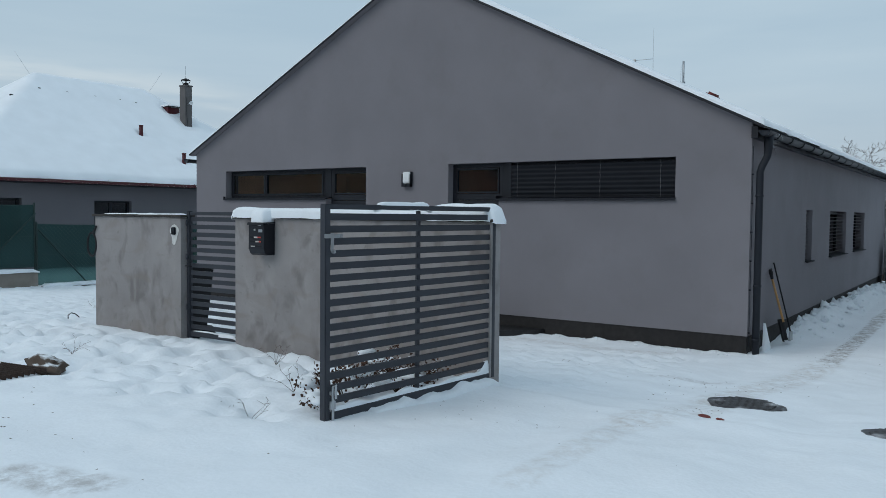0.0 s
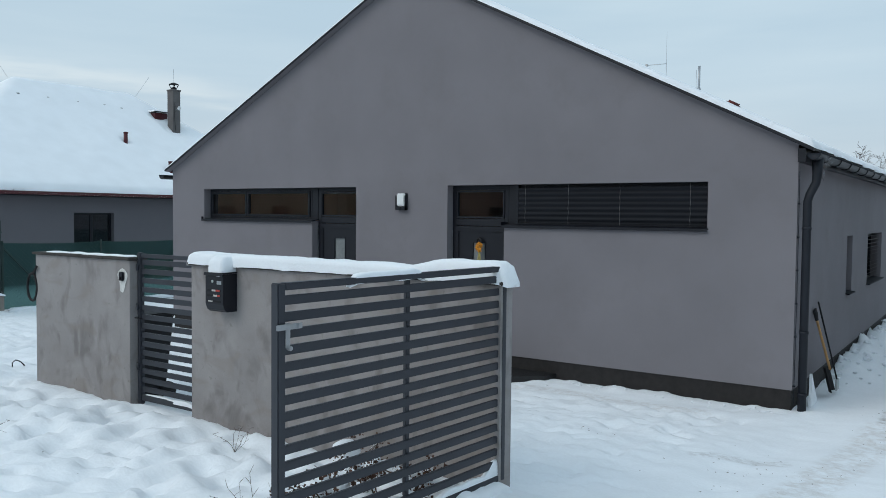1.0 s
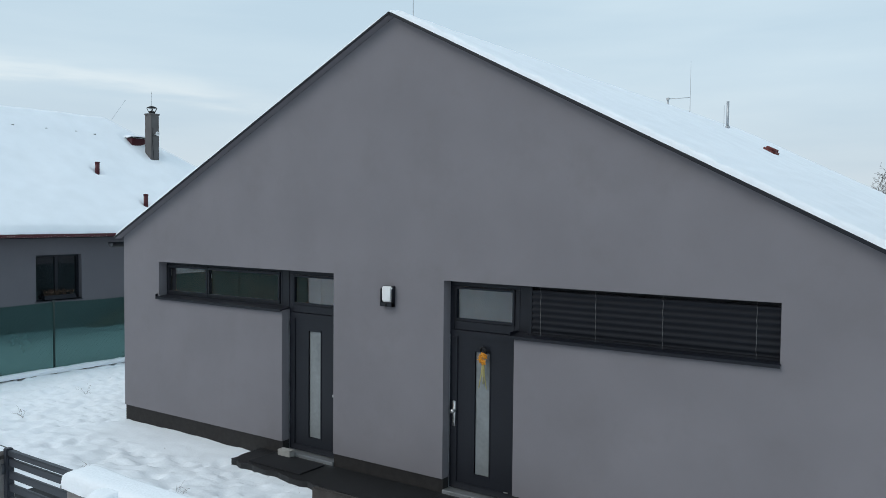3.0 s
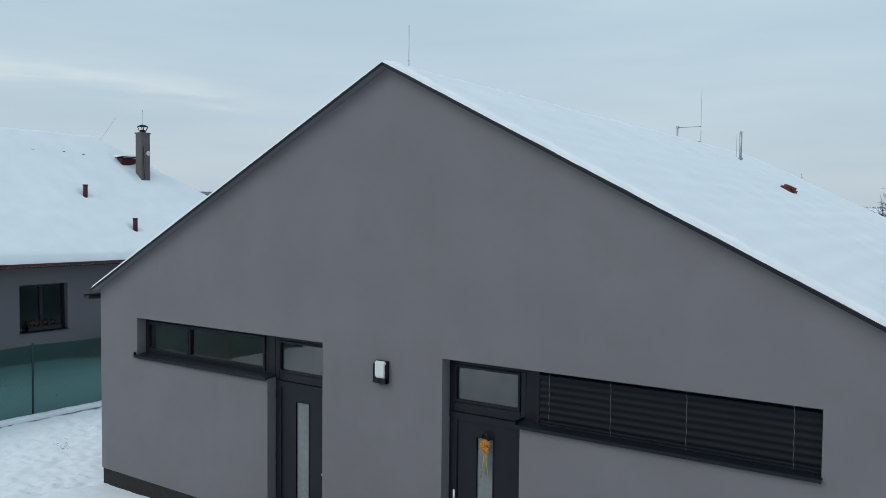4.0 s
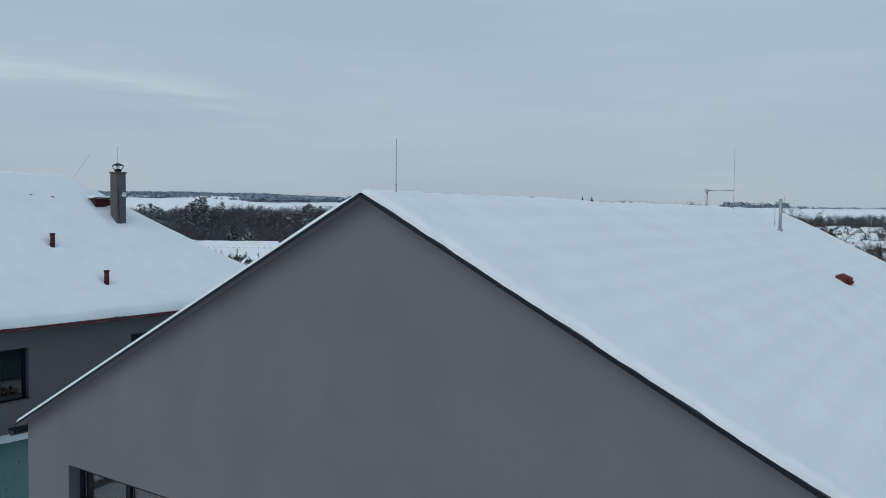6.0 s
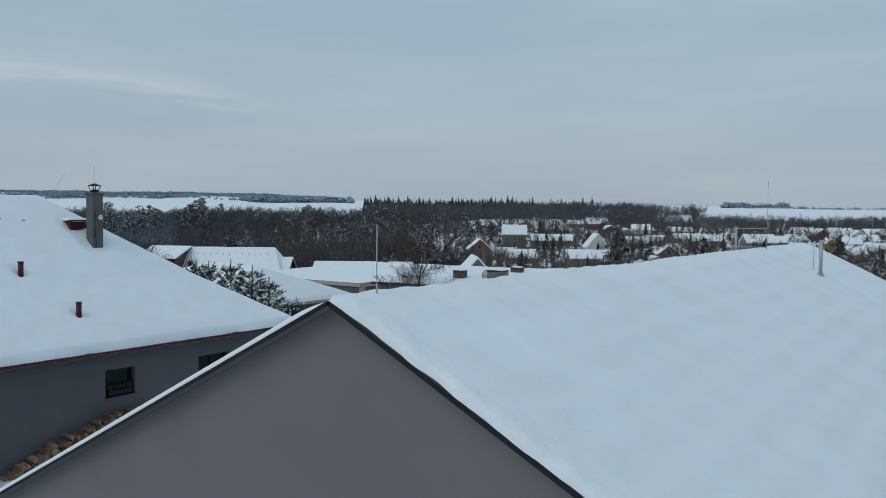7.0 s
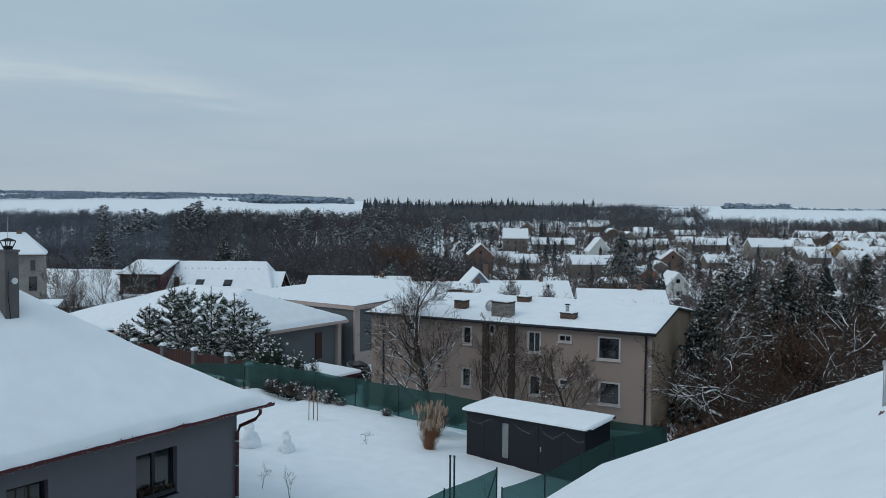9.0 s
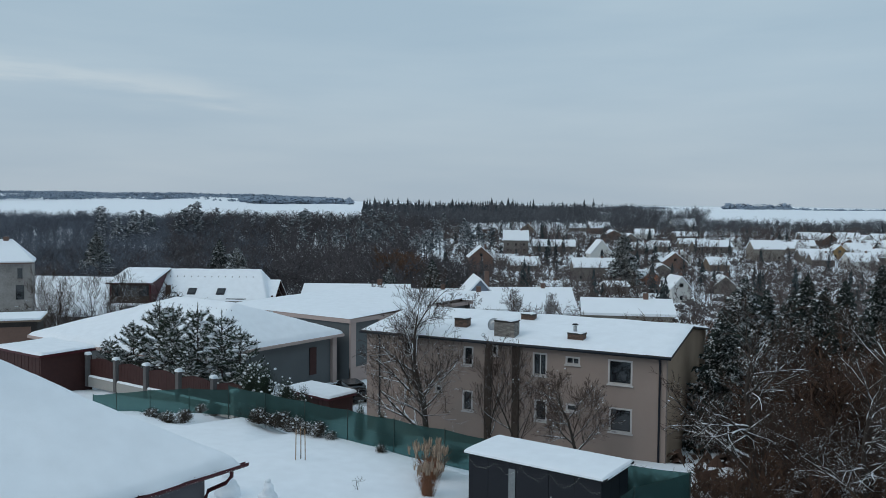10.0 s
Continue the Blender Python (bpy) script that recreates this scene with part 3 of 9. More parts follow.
def roof_snow(name, s, thick, label):
    """Snow on one roof plane, rounded at its edges, with faint ripples of the tiles below."""
    nu, nv = 130, 220
    width = RIDGE_X - HX0 + (0.14 if s > 0 else 0.10)
    verts, faces = [], []
    y0, y1 = -0.105 if s > 0 else -0.125, HLEN + 0.42
    for j in range(nv + 1):
        fv = j / nv
        # finer rows next to both ends
        y = y0 + (y1 - y0) * fv ** 1.6
        for i in range(nu + 1):
            q = i / nu * width
            x = RIDGE_X + s * q
            e = min(y - y0, y1 - y, (width - q))
            rim = max(0.0, min(1.0, e / (0.06 if s > 0 else 0.03)))
            h = thick * math.sqrt(1 - (1 - rim) ** 2)
            calm = 1.0 if s > 0 else min(1.0, max(0.0, e - 0.1) / 1.5)
            h *= 1 + 0.25 * calm * fbm(x, y, 7, 0.7, 3) + (calm * max(0.0, 1 - e / 0.3) * (0.22 * fbm(x, y, 3, 7.0, 3) + 0.12 * fbm(x, y, 8, 20.0, 2)))
            if s < 0:
                h *= 0.75 + 0.25 * min(1.0, max(0.0, y - y0) / 0.6)
            h -= 0.05 * max(0.0, 1 - q / 0.35) ** 2
            h += 0.005 * math.cos(y * math.tau / 0.36) * max(0, 1 - q / 1.2) + 0.0055 * math.cos(q * math.tau / 0.36 + 0.6 * fbm(x, y, 1, 0.4, 2)) * (e > 0.3)
            yy = y - (0.012 + 0.028 * fbm(x, 3.0, 2, 3.5, 4) if j < 6 and s > 0 else 0)
            xx = x + (s * 0.05 * fbm(y, 1.0, 4, 1.8, 3) if i == nu else 0)
            verts.append((xx, yy, roof_z(x) + ((0.013 if s > 0 else 0.0) if rim <= 0.07 else max(0.014, h))))
    w = nu + 1
    for j in range(nv):
        for i in range(nu):
            a = j * w + i
            f = (a, a + 1, a + w + 1, a + w)
            faces.append(f if s > 0 else f[::-1])
    return tagged(place(name, mesh_from(name, verts, faces, M["snow"], True)), label, "snow", kind="stuff")


roof_snow("roof_snow", 1, 0.085, "thick soft snow lying on the roof slope")
roof_snow("roof_snow", -1, 0.075, "thick soft snow lying on the roof slope")

# ---- windows, doors and fittings of the house ----
FY = 0.15  # plane of the frames behind the render


def frame_bars(bm, x0, x1, z0, z1, w, y0, y1, bevel=0.006):
    add_box(bm, x0, x1, y0, y1, z0, z0 + w, bevel)
    add_box(bm, x0, x1, y0, y1, z1 - w, z1, bevel)
    add_box(bm, x0, x0 + w, y0, y1, z0 + w, z1 - w, bevel)
    add_box(bm, x1 - w, x1, y0, y1, z0 + w, z1 - w, bevel)


def pane(x0, x1, z0, z1, y, parent, mat="glass"):
    ob = box("pane", x0, x1, y, y + 0.02, z0, z1, M[mat], parent, 0)
    ob.visible_shadow = False
    return ob


def window_unit(parent_label, splits, x0, x1, z0, z1, inner=True):
    """An aluminium window: outer frame, one sash frame and pane for each split."""
    w = place("window", None, house, parent_label)
    bm = bmesh.new()
    frame_bars(bm, x0, x1, z0, z1, 0.05, FY, FY + 0.08)
    part("frame", bm, M["anthracite"], w)
    edges = [x0 + 0.05] + splits + [x1 - 0.05]
    for a, b in zip(edges, edges[1:]):
        bm = bmesh.new()
        frame_bars(bm, a + 0.003, b - 0.003, z0 + 0.052, z1 - 0.052, 0.045, FY - 0.018, FY + 0.06)
        part("sash", bm, M["anthracite"], w)
        pane(a + 0.05, b - 0.05, z0 + 0.1, z1 - 0.1, FY + 0.02, w)
    return w


def sill(x0, x1, z, parent, proud=0.045):
    bm = bmesh.new()
    add_prism(bm, [(-proud, z - 0.012), (-proud, z + 0.004), (FY, z + 0.03), (FY, z + 0.012)], x0 - 0.03, x1 + 0.01, 0)
    add_box(bm, x0 - 0.035, x0 - 0.028, -proud, FY, z - 0.012, z + 0.05)
    add_box(bm, x0 - 0.03, x1 + 0.01, -proud - 0.004, -proud + 0.004, z - 0.032, z + 0.004)
    part("sill", bm, M["anthracite"], parent, "thin dark aluminium sill")


def entrance_door(x0, x1, hinge_left, handle_x, bar, label):
    d = place("door", None, house, label)
    z0, zt, z1 = 0.10, 2.17, 2.79
    bm = bmesh.new()
    frame_bars(bm, x0, x1, z0 + 0.03, z1, 0.07, FY, FY + 0.09)
    add_box(bm, x0 + 0.07, x1 - 0.07, FY, FY + 0.09, zt, zt + 0.11, 0.006)
    part("frame", bm, M["anthracite"], d)
    bm = bmesh.new()
    frame_bars(bm, x0 + 0.075, x1 - 0.075, zt + 0.115, z1 - 0.075, 0.03, FY - 0.012, FY + 0.05)
    part("transom_bead", bm, M["anthracite"], d)
    pane(x0 + 0.10, x1 - 0.10, zt + 0.14, z1 - 0.10, FY + 0.02, d)
    # leaf with a raised border round a flat panel and a tall slot of glass
    a, b, c, e = x0 + 0.045, x1 - 0.045, z0 + 0.04, zt - 0.005
    gx0, gx1, gz0, gz1 = x0 + 0.40, x0 + 0.63, 0.36, 1.91
    if not hinge_left:
        gx0, gx1 = x0 + 0.39, x0 + 0.60
    bm = bmesh.new()
    wall_cells(bm, [a, gx0, gx1, b], [c, gz0, gz1, e], lambda u, v: not (gx0 < u < gx1 and gz0 < v < gz1), lambda u, v, w: (u, FY - 0.005 + w, v), 0.06)
    frame_bars(bm, a, b, c, e, 0.085, FY - 0.022, FY - 0.004, 0.005)
    frame_bars(bm, gx0 - 0.02, gx1 + 0.02, gz0 - 0.02, gz1 + 0.02, 0.02, FY - 0.012, FY + 0.01, 0.004)
    part("leaf", bm, M["anthracite"], d)
    box("glass", gx0, gx1, FY + 0.012, FY + 0.03, gz0, gz1, M["frost_glass"], d, 0, "tall slot of frosted glass")
    box("threshold", x0, x1, -0.01, FY + 0.09, 0.03, 0.13, M["galv"], d, 0.008, "bare aluminium threshold")
    if bar:
        bm = bmesh.new()
        add_box(bm, handle_x - 0.022, handle_x + 0.022, FY - 0.036, FY - 0.022, 0.93, 1.26, 0.006)
        add_tube(bm, [(handle_x, FY - 0.03, 1.13), (handle_x, FY - 0.085, 1.13)], 0.026, 12)
        add_tube(bm, [(handle_x, FY - 0.03, 0.99), (handle_x, FY - 0.042, 0.99)], 0.013, 10)
        part("handle", bm, M["steel"], d, "brushed steel knob on a long plate", True)
        box("maker_plate", x1 - 0.19, x1 - 0.13, FY - 0.025, FY - 0.021, 0.22, 0.235, M["steel"], d, 0)
    else:
        bm = bmesh.new()
        add_tube(bm, [(handle_x, FY - 0.02, 1.05), (handle_x, FY - 0.08, 1.05)], 0.024, 12)
        part("handle", bm, M["steel"], d, "round steel knob", True)
    # hinge pins
    hx = a if hinge_left else b
    for z in (0.35, 1.1, 1.95):
        tube("hinge", [(hx, FY - 0.03, z), (hx, FY - 0.03, z + 0.1)], 0.009, M["anthracite"], d, 8)
    # pale sealing strip along the reveal
    box("seal", x0 + 0.001, x0 + 0.008, FY - 0.012, FY, 0.13, 2.1, M["galv"], d, 0)
    return d


left_window = window_unit("long low anthracite window band", [-0.265], -1.33, 1.43, 2.215, 2.79)
sill(-1.33, 1.57, 2.205, left_window)
box("mullion", 1.43, 1.572, FY - 0.004, FY + 0.09, 2.215, 2.788, M["anthracite"], left_window)
entrance_door(1.572, 2.58, True, 2.52, False, "anthracite entrance door with a tall glass slot and glazed transom")
entrance_door(4.44, 5.455, False, 4.53, True, "anthracite entrance door with a tall glass slot, steel handle and glazed transom")
right_window = window_unit("long low anthracite window band with lowered blinds", [7.0], 5.62, 8.44, 2.195, 2.79)
sill(5.46, 8.44, 2.185, right_window)
box("mullion", 5.456, 5.619, FY - 0.004, FY + 0.09, 2.195, 2.788, M["anthracite"], right_window)
box("blind_guide", 5.60, 5.655, FY - 0.075, FY - 0.006, 2.195, 2.785, M["anthracite"], right_window)


M["cord"] = material("grey_cord", (0.16, 0.16, 0.165), 0.8, var=0.1, scale=8, fine=90, bump=0)


def outside_blind(n, u0, u1, z0, z1, depth, to, parent, cords, pitch=0.072):
    """Lowered slatted blind: every slat, the head box, the bottom rail and the cords."""
    k = int((z1 - z0 - 0.05) / pitch)
    for i in range(k):
        z = z1 - 0.05 - (i + 0.5) * pitch
        verts, faces = [], []
        prof = [(-0.012, 0.036), (-0.024, 0.018), (-0.012, 0.0), (0.004, -0.018), (-0.006, -0.037)]
        for u in (u0, u1):
            for dy, dz in prof:
                verts.append(to(u, depth + dy, z + dz))
                verts.append(to(u, depth + dy + 0.003, z + dz))
        m = len(prof) * 2
        for j in range(len(prof) - 1):
            for o in (0, 1):
                q = (2 * j + o, 2 * j + 2 + o, m + 2 * j + 2 + o, m + 2 * j + o)
                faces.append(q if o else q[::-1])
        place("slat", mesh_from("slat", verts, faces, M["blind"], True), parent)
    for c in cords:
        bm = bmesh.new()
        pts = [to(c + 0.004 * math.sin(j * 2.1), depth - 0.03, z0 + (z1 - z0) * j / 12) for j in range(13)]
        add_tube(bm, pts, 0.0022, 5)
        part("cord", bm, M["cord"], parent, "thin grey lift cord")
    bm = bmesh.new()
    pts = [(u0, depth - 0.03, z0 + 0.005), (u1, depth + 0.01, z0 + 0.03)]
    (ax, ay, az), (bx, by, bz) = to(*pts[0]), to(*pts[1])
    add_box(bm, min(ax, bx), max(ax, bx), min(ay, by), max(ay, by), min(az, bz), max(az, bz), 0.004)
    part("bottom_rail", bm, M["blind"], parent)


front_blind = place("blind", None, house, "lowered anthracite slatted outdoor blind")
outside_blind(0, 5.66, 8.435, 2.20, 2.79, 0.085, lambda u, d, z: (u, d, z), front_blind, (5.78, 6.47, 7.24, 8.2))


def side_window(y0, y1, z0, z1):
    w = place("window", None, house, "small side window with raised slat blind")
    bm = bmesh.new()
    x = HX1 - 0.19
    for a, b, c, d in ((y0, y1, z0, z0 + 0.06), (y0, y1, z1 - 0.06, z1), (y0, y0 + 0.06, z0 + 0.06, z1 - 0.06), (y1 - 0.06, y1, z0 + 0.06, z1 - 0.06)):
        add_box(bm, x - 0.07, x, a, b, c, d, 0.005)
    part("frame", bm, M["anthracite"], w)
    ob = box("pane", x - 0.05, x - 0.03, y0 + 0.06, y1 - 0.06, z0 + 0.06, z1 - 0.06, M["darkglass"], w, 0)
    bm = bmesh.new()
    add_prism(bm, [(HX1 + 0.06, z0 + 0.0), (HX1 + 0.06, z0 + 0.018), (x, z0 + 0.04), (x, z0 + 0.022)], y0 - 0.02, y1 + 0.02, 1)
    part("sill", bm, M["blind"], w, "thin dark aluminium sill")
    return w


M["side_slat"] = material("grey_slat", (0.05, 0.05, 0.057), 0.5, var=0.08, scale=4, fine=60, bump=0.03)
for sy0, sy1 in ((3.9, 4.47), (6.32, 8.42), (9.52, 11.35)):
    sw = side_window(sy0, sy1, 1.12, 2.06)
    k = 12
    for i in range(k):
        z = 1.2 + i * 0.072
        me = mesh_from("slat", [(HX1 - 0.11, sy0 + 0.02, z), (HX1 - 0.05, sy0 + 0.02, z + 0.022), (HX1 - 0.05, sy1 - 0.02, z + 0.022), (HX1 - 0.11, sy1 - 0.02, z),
                                (HX1 - 0.11, sy0 + 0.02, z - 0.003), (HX1 - 0.05, sy0 + 0.02, z + 0.019), (HX1 - 0.05, sy1 - 0.02, z + 0.019), (HX1 - 0.11, sy1 - 0.02, z - 0.003)],
                       [(0, 1, 2, 3), (7, 6, 5, 4), (1, 5, 6, 2), (0, 3, 7, 4)], M["side_slat"])
        place("slat", me, sw)

# wall lamp between the doors
lamp = thing("wall_lamp", (3.57, 0, 2.54), "square dark wall lamp with a white diffuser on grey render", "lamp")
bm = bmesh.new()
add_box(bm, -0.10, 0.10, -0.03, 0.0, -0.135, 0.135, 0.006)
add_box(bm, 0.085, 0.10, -0.075, -0.03, -0.135, 0.10, 0.004)
add_box(bm, -0.10, -0.085, -0.075, -0.03, -0.135, 0.10, 0.004)
add_box(bm, -0.10, 0.10, -0.075, -0.03, -0.135, -0.075, 0.004)
part("housing", bm, M["anthracite"], lamp)
box("diffuser", -0.083, 0.083, -0.072, -0.03, -0.073, 0.132, M["white"], lamp, 0.016, "matt white diffuser")
tube("sensor", [(0.0, -0.077, -0.105), (0.0, -0.088, -0.105)], 0.02, M["black"], lamp, 10)

# autumn decoration on the right door: ribbon, leaves and a bow
deco = thing("door_decoration", (4.97, FY - 0.03, 1.93), "orange leaf and ribbon decoration hung on a dark door", "decoration")
M["orange"] = material("orange_felt", (0.62, 0.24, 0.02), 0.85, var=0.25, scale=30, fine=120, bump=0.2)
M["straw"] = material("straw_ribbon", (0.42, 0.36, 0.14), 0.85, var=0.25, scale=30, fine=120, bump=0.2)
random.seed(5)
bm = bmesh.new()
for k in range(9):
    a = k * 0.7
    c = Vector((0.03 * math.cos(a), -0.02 - 0.012 * (k % 3), -0.06 + 0.035 * math.sin(a) - 0.012 * k * 0.4))
    ring = [bm.verts.new(c + Vector((0.045 * math.cos(t) * (1 if j % 2 else 0.5), -0.006 * (j % 2), 0.045 * math.sin(t) * (1 if j % 2 else 0.5)))) for j, t in enumerate(np.linspace(0, math.tau, 10, endpoint=False))]
    top = bm.verts.new(c + Vector((0, -0.012, 0)))
    for j in range(10):
        bm.faces.new((ring[j], ring[(j + 1) % 10], top))
part("leaves", bm, M["orange"], deco)
for dx, ln in ((-0.04, 0.36), (0.0, 0.30), (0.03, 0.36)):
    tube("ribbon", [(dx * 0.2, -0.015, -0.1), (dx * 0.6, -0.02, -0.1 - ln * 0.5), (dx * 1.6, -0.015, -0.1 - ln)], [0.007, 0.008, 0.006], M["straw"], deco, 5)
bm = bmesh.new()
add_tube(bm, [(-0.04, -0.015, 0.0), (-0.035, -0.02, 0.045), (0.0, -0.02, 0.06), (0.03, -0.02, 0.03), (0.045, -0.02, -0.02)], [0.012, 0.018, 0.016, 0.02, 0.012], 7)
part("bow", bm, M["black"], deco, "dark bow", True)


# ---- gutters and downpipe ----
def gutter(x, z, side, label):
    g = place("gutter", None, house, label)
    verts, faces = [], []
    n, r = 10, 0.075
    ys = [-0.13, HLEN + 0.42]
    for y in ys:
        for k in range(n + 1):
            a = math.pi + math.pi * k / n
            verts.append((x + r * math.cos(a), y, z + r * math.sin(a)))
        for k in range(n + 1):
            a = math.tau - math.pi * k / n
            verts.append((x + (r - 0.006) * math.cos(a), y, z + (r - 0.006) * math.sin(a)))
    m = 2 * (n + 1)
    for k in range(m):
        j = (k + 1) % m
        faces.append((k, j, m + j, m + k))
    faces.append(tuple(range(n + 1)))
    faces.append(tuple(range(m, m + n + 1))[::-1])
    place("trough", mesh_from("trough", verts, faces, M["zinc"], True), g)
    bm = bmesh.new()
    add_tube(bm, [(x + side * r, ys[0], z + 0.006), (x + side * r, ys[1], z + 0.006)], 0.011, 8)
    part("bead", bm, M["zinc"], g, smooth=True)
    y = 0.45
    while y < HLEN + 0.3:
        bm = bmesh.new()
        pts = [(x + (r + 0.007) * math.cos(math.pi + math.pi * k / 8), y, z + (r + 0.007) * math.sin(math.pi + math.pi * k / 8)) for k in range(9)]
        add_tube(bm, pts, 0.007, 5)
        part("bracket", bm, M["black"], g)
        y += 0.84
    return g


gutter(HX1 + 0.19, 3.095, 1, "half-round dark zinc gutter with brackets")
gutter(HX0 - 0.19, 3.075, -1, "half-round dark zinc gutter with brackets")
dx = HX1 + 0.10
pipe = place("downpipe", None, house, "dark zinc downpipe with a swan-neck")
tube("pipe", [(HX1 + 0.19, 0.12, 3.05), (HX1 + 0.19, 0.12, 2.86), (HX1 + 0.18, 0.11, 2.76), (dx + 0.02, 0.08, 2.62), (dx, 0.07, 2.54), (dx, 0.07, 2.3), (dx, 0.07, -0.1)],
     [0.07, 0.055, 0.05, 0.05, 0.05, 0.05, 0.05], M["zinc"], pipe, 16)
for z in (2.2, 0.95, 0.2):
    tube("clamp", [(dx, 0.07, z), (dx, 0.07, z + 0.03)], 0.056, M["zinc"], pipe, 16)
tube("earth_wire", [(HX1 + 0.012, 0.03, 2.9), (HX1 + 0.02, 0.02, 1.5), (HX1 + 0.014, 0.03, 0.1)], 0.004, M["zinc"], pipe, 6, "bare lightning wire on clips")
for z in (2.5, 2.1, 1.7, 1.3, 0.9, 0.3):
    box("wire_clip", HX1, HX1 + 0.028, 0.012, 0.045, z, z + 0.02, M["zinc"], pipe, 0.002)
bm = bmesh.new()
for k in range(4):
    yy = 0.25 + 0.07 * k
    add_tube(bm, [(HX1 + 0.25, yy, 3.12), (HX1 + 0.27 + 0.01 * k, yy, 3.02), (HX1 + 0.22, yy - 0.02, 2.93), (HX1 + 0.2, yy, 2.86 - 0.02 * k)], [0.003, 0.0025, 0.002, 0.001], 5)
M["ice"] = glass_material("clear_ice", (0.85, 0.9, 0.93), 0.15)
icicles = tagged(part("icicles", bm, M["ice"], None, smooth=True), "thin icicles hanging from the gutter end", "ice", kind="stuff")
box("fascia", HX1 + 0.002, HX1 + 0.09, -0.06, HLEN + 0.3, 3.0, roof_z(HX1 + 0.1) - 0.03, M["anthracite"], house, 0.002, "dark boarded eaves behind the gutter")

# ---- fittings on the roof ----
rod = thing("lightning_rod", (RIDGE_X + 0.06, 0.31, RIDGE_Z), "thin bare lightning rod on the snowy ridge", "rod", "roof rods")
tube("rod", [(0, 0, -0.05), (0, 0, 0.52)], 0.004, M["galv"], rod, 6)
tube("foot", [(0, 0, -0.02), (0, 0, 0.10)], 0.007, M["galv"], rod, 8)
rod2 = copy_thing(rod, pose(3.716, 11.77, RIDGE_Z + 0.03))
rod2.scale = (1, 1, 2.4)
mast = thing("antenna_mast", (3.16, 11.74, roof_z(3.16)), "galvanised mast stub with two cross arms on the snowy roof", "mast")
tube("post", [(0, 0, -0.1), (0, 0, 0.65)], 0.022, M["galv"], mast, 12)
tube("arm", [(0, 0, 0.62), (0.55, 0.03, 0.62)], 0.008, M["galv"], mast, 8)
tube("arm", [(0, 0, 0.27), (0.55, 0.03, 0.27)], 0.008, M["galv"], mast, 8)
box("clamp", -0.032, 0.032, -0.032, 0.032, 0.59, 0.65, M["galv"], mast, 0.006)
vent = thing("vent_pole", (4.68, 11.62, roof_z(4.68)), "galvanised steel pole with a flat foot on the snowy roof", "pole")
tube("pole", [(0, 0, 0.0), (0, 0, 0.73)], 0.032, M["galv"], vent, 12)
tube("foot", [(0, 0, 0.09), (0, 0, 0.13)], 0.058, M["galv"], vent, 16)
tube("rod", [(-0.17, 0.3, 0.0), (-0.17, 0.3, 0.68)], 0.005, M["galv"], vent, 6)
tile = thing("vent_tile", (6.22, 9.3, roof_z(6.22) + 0.10), "brick-red box-shaped roof vent poking out of the snow", "tile")
bm = bmesh.new()
add_box(bm, -0.13, 0.13, -0.23, 0.23, -0.12, 0.065, 0.045)
bmesh.ops.rotate(bm, verts=bm.verts, cent=(0, 0, 0), matrix=Matrix.Rotation(math.atan(SLOPE), 3, "Y"))
part("cowl", bm, M["tile"], tile, smooth=True)
for k in range(3):
    tube("rib", [(0.0 + 0.02, -0.12 + k * 0.12, 0.035), (0.11, -0.12 + k * 0.12, -0.01)], 0.008, M["tile"], tile, 6)
copy_thing(tile, pose(3.22, 11.25, roof_z(3.22) + 0.02, 0, 0, 0)).scale = (0.5, 0.5, 0.5)
copy_thing(tile, pose(1.03, 5.06, 5.03, 0, 0, 180)).scale = (0.8, 0.7, 1.0)

# ---- against the side wall: shovels ----
shovel = thing("snow_shovel", (9.73, 1.17, 0.06), "black snow shovel with a wooden handle leaning on the wall", "shovel")
top = (-0.19, -0.04, 1.04)
tube("shaft", [(0, 0, 0.3), tuple(Vector(top) * 0.93)], 0.017, M["wood"], shovel, 10)
bm = bmesh.new()
tv = Vector(top)
add_tube(bm, [tv * 0.9, tv * 1.0, tv * 1.04], [0.022, 0.03, 0.02], 10)
add_tube(bm, [tv * 1.02 + Vector((0, -0.06, 0)), tv * 1.04 + Vector((0, 0.06, 0))], 0.016, 8)
part("grip", bm, M["black"], shovel, "black plastic grip", True)
verts, faces = [], []
down = -tv.normalized()
for i in range(9):
    for j in range(7):
        u, v = i / 8 - 0.5, j / 6
        p = tv.normalized() * 0.34 + down * 0.32 * v + Vector((0.05 * (4 * u * u - 0.5) + 0.02 * v, u * 0.25 * (1 - 0.25 * max(0.0, 0.3 - v)), 0))
        verts.append(tuple(p))
for i in range(8):
    for j in range(6):
        a = i * 7 + j
        faces.append((a, a + 7, a + 8, a + 1))
blade = place("blade", mesh_from("blade", verts, faces, M["black"], True), shovel, "scooped black plastic blade")
so = blade.modifiers.new("thick", "SOLIDIFY")
so.thickness = 0.008
broom = thing("ice_scraper", (9.77, 1.49, 0.05), "thin black ice scraper with a snowy blade leaning on the wall", "scraper")
tube("shaft", [(0, 0, 0.12), (-0.23, -0.18, 1.18)], 0.011, M["black"], broom, 8)
bm = bmesh.new()
add_prism(bm, [(-0.1, 0.0), (0.1, 0.0), (0.07, 0.14), (-0.07, 0.14)], -0.012, 0.012, 0)
part("blade", bm, M["galv"], broom)
M["board"] = material("weathered_board", (0.36, 0.38, 0.40), 0.8, var=0.1, scale=6, fine=70, bump=0.1)
bm = bmesh.new()
add_prism(bm, [(0.35, 0.0), (0.8, 0.0), (0.62, 0.18), (0.40, 0.42)], 9.62, 9.65, 0)
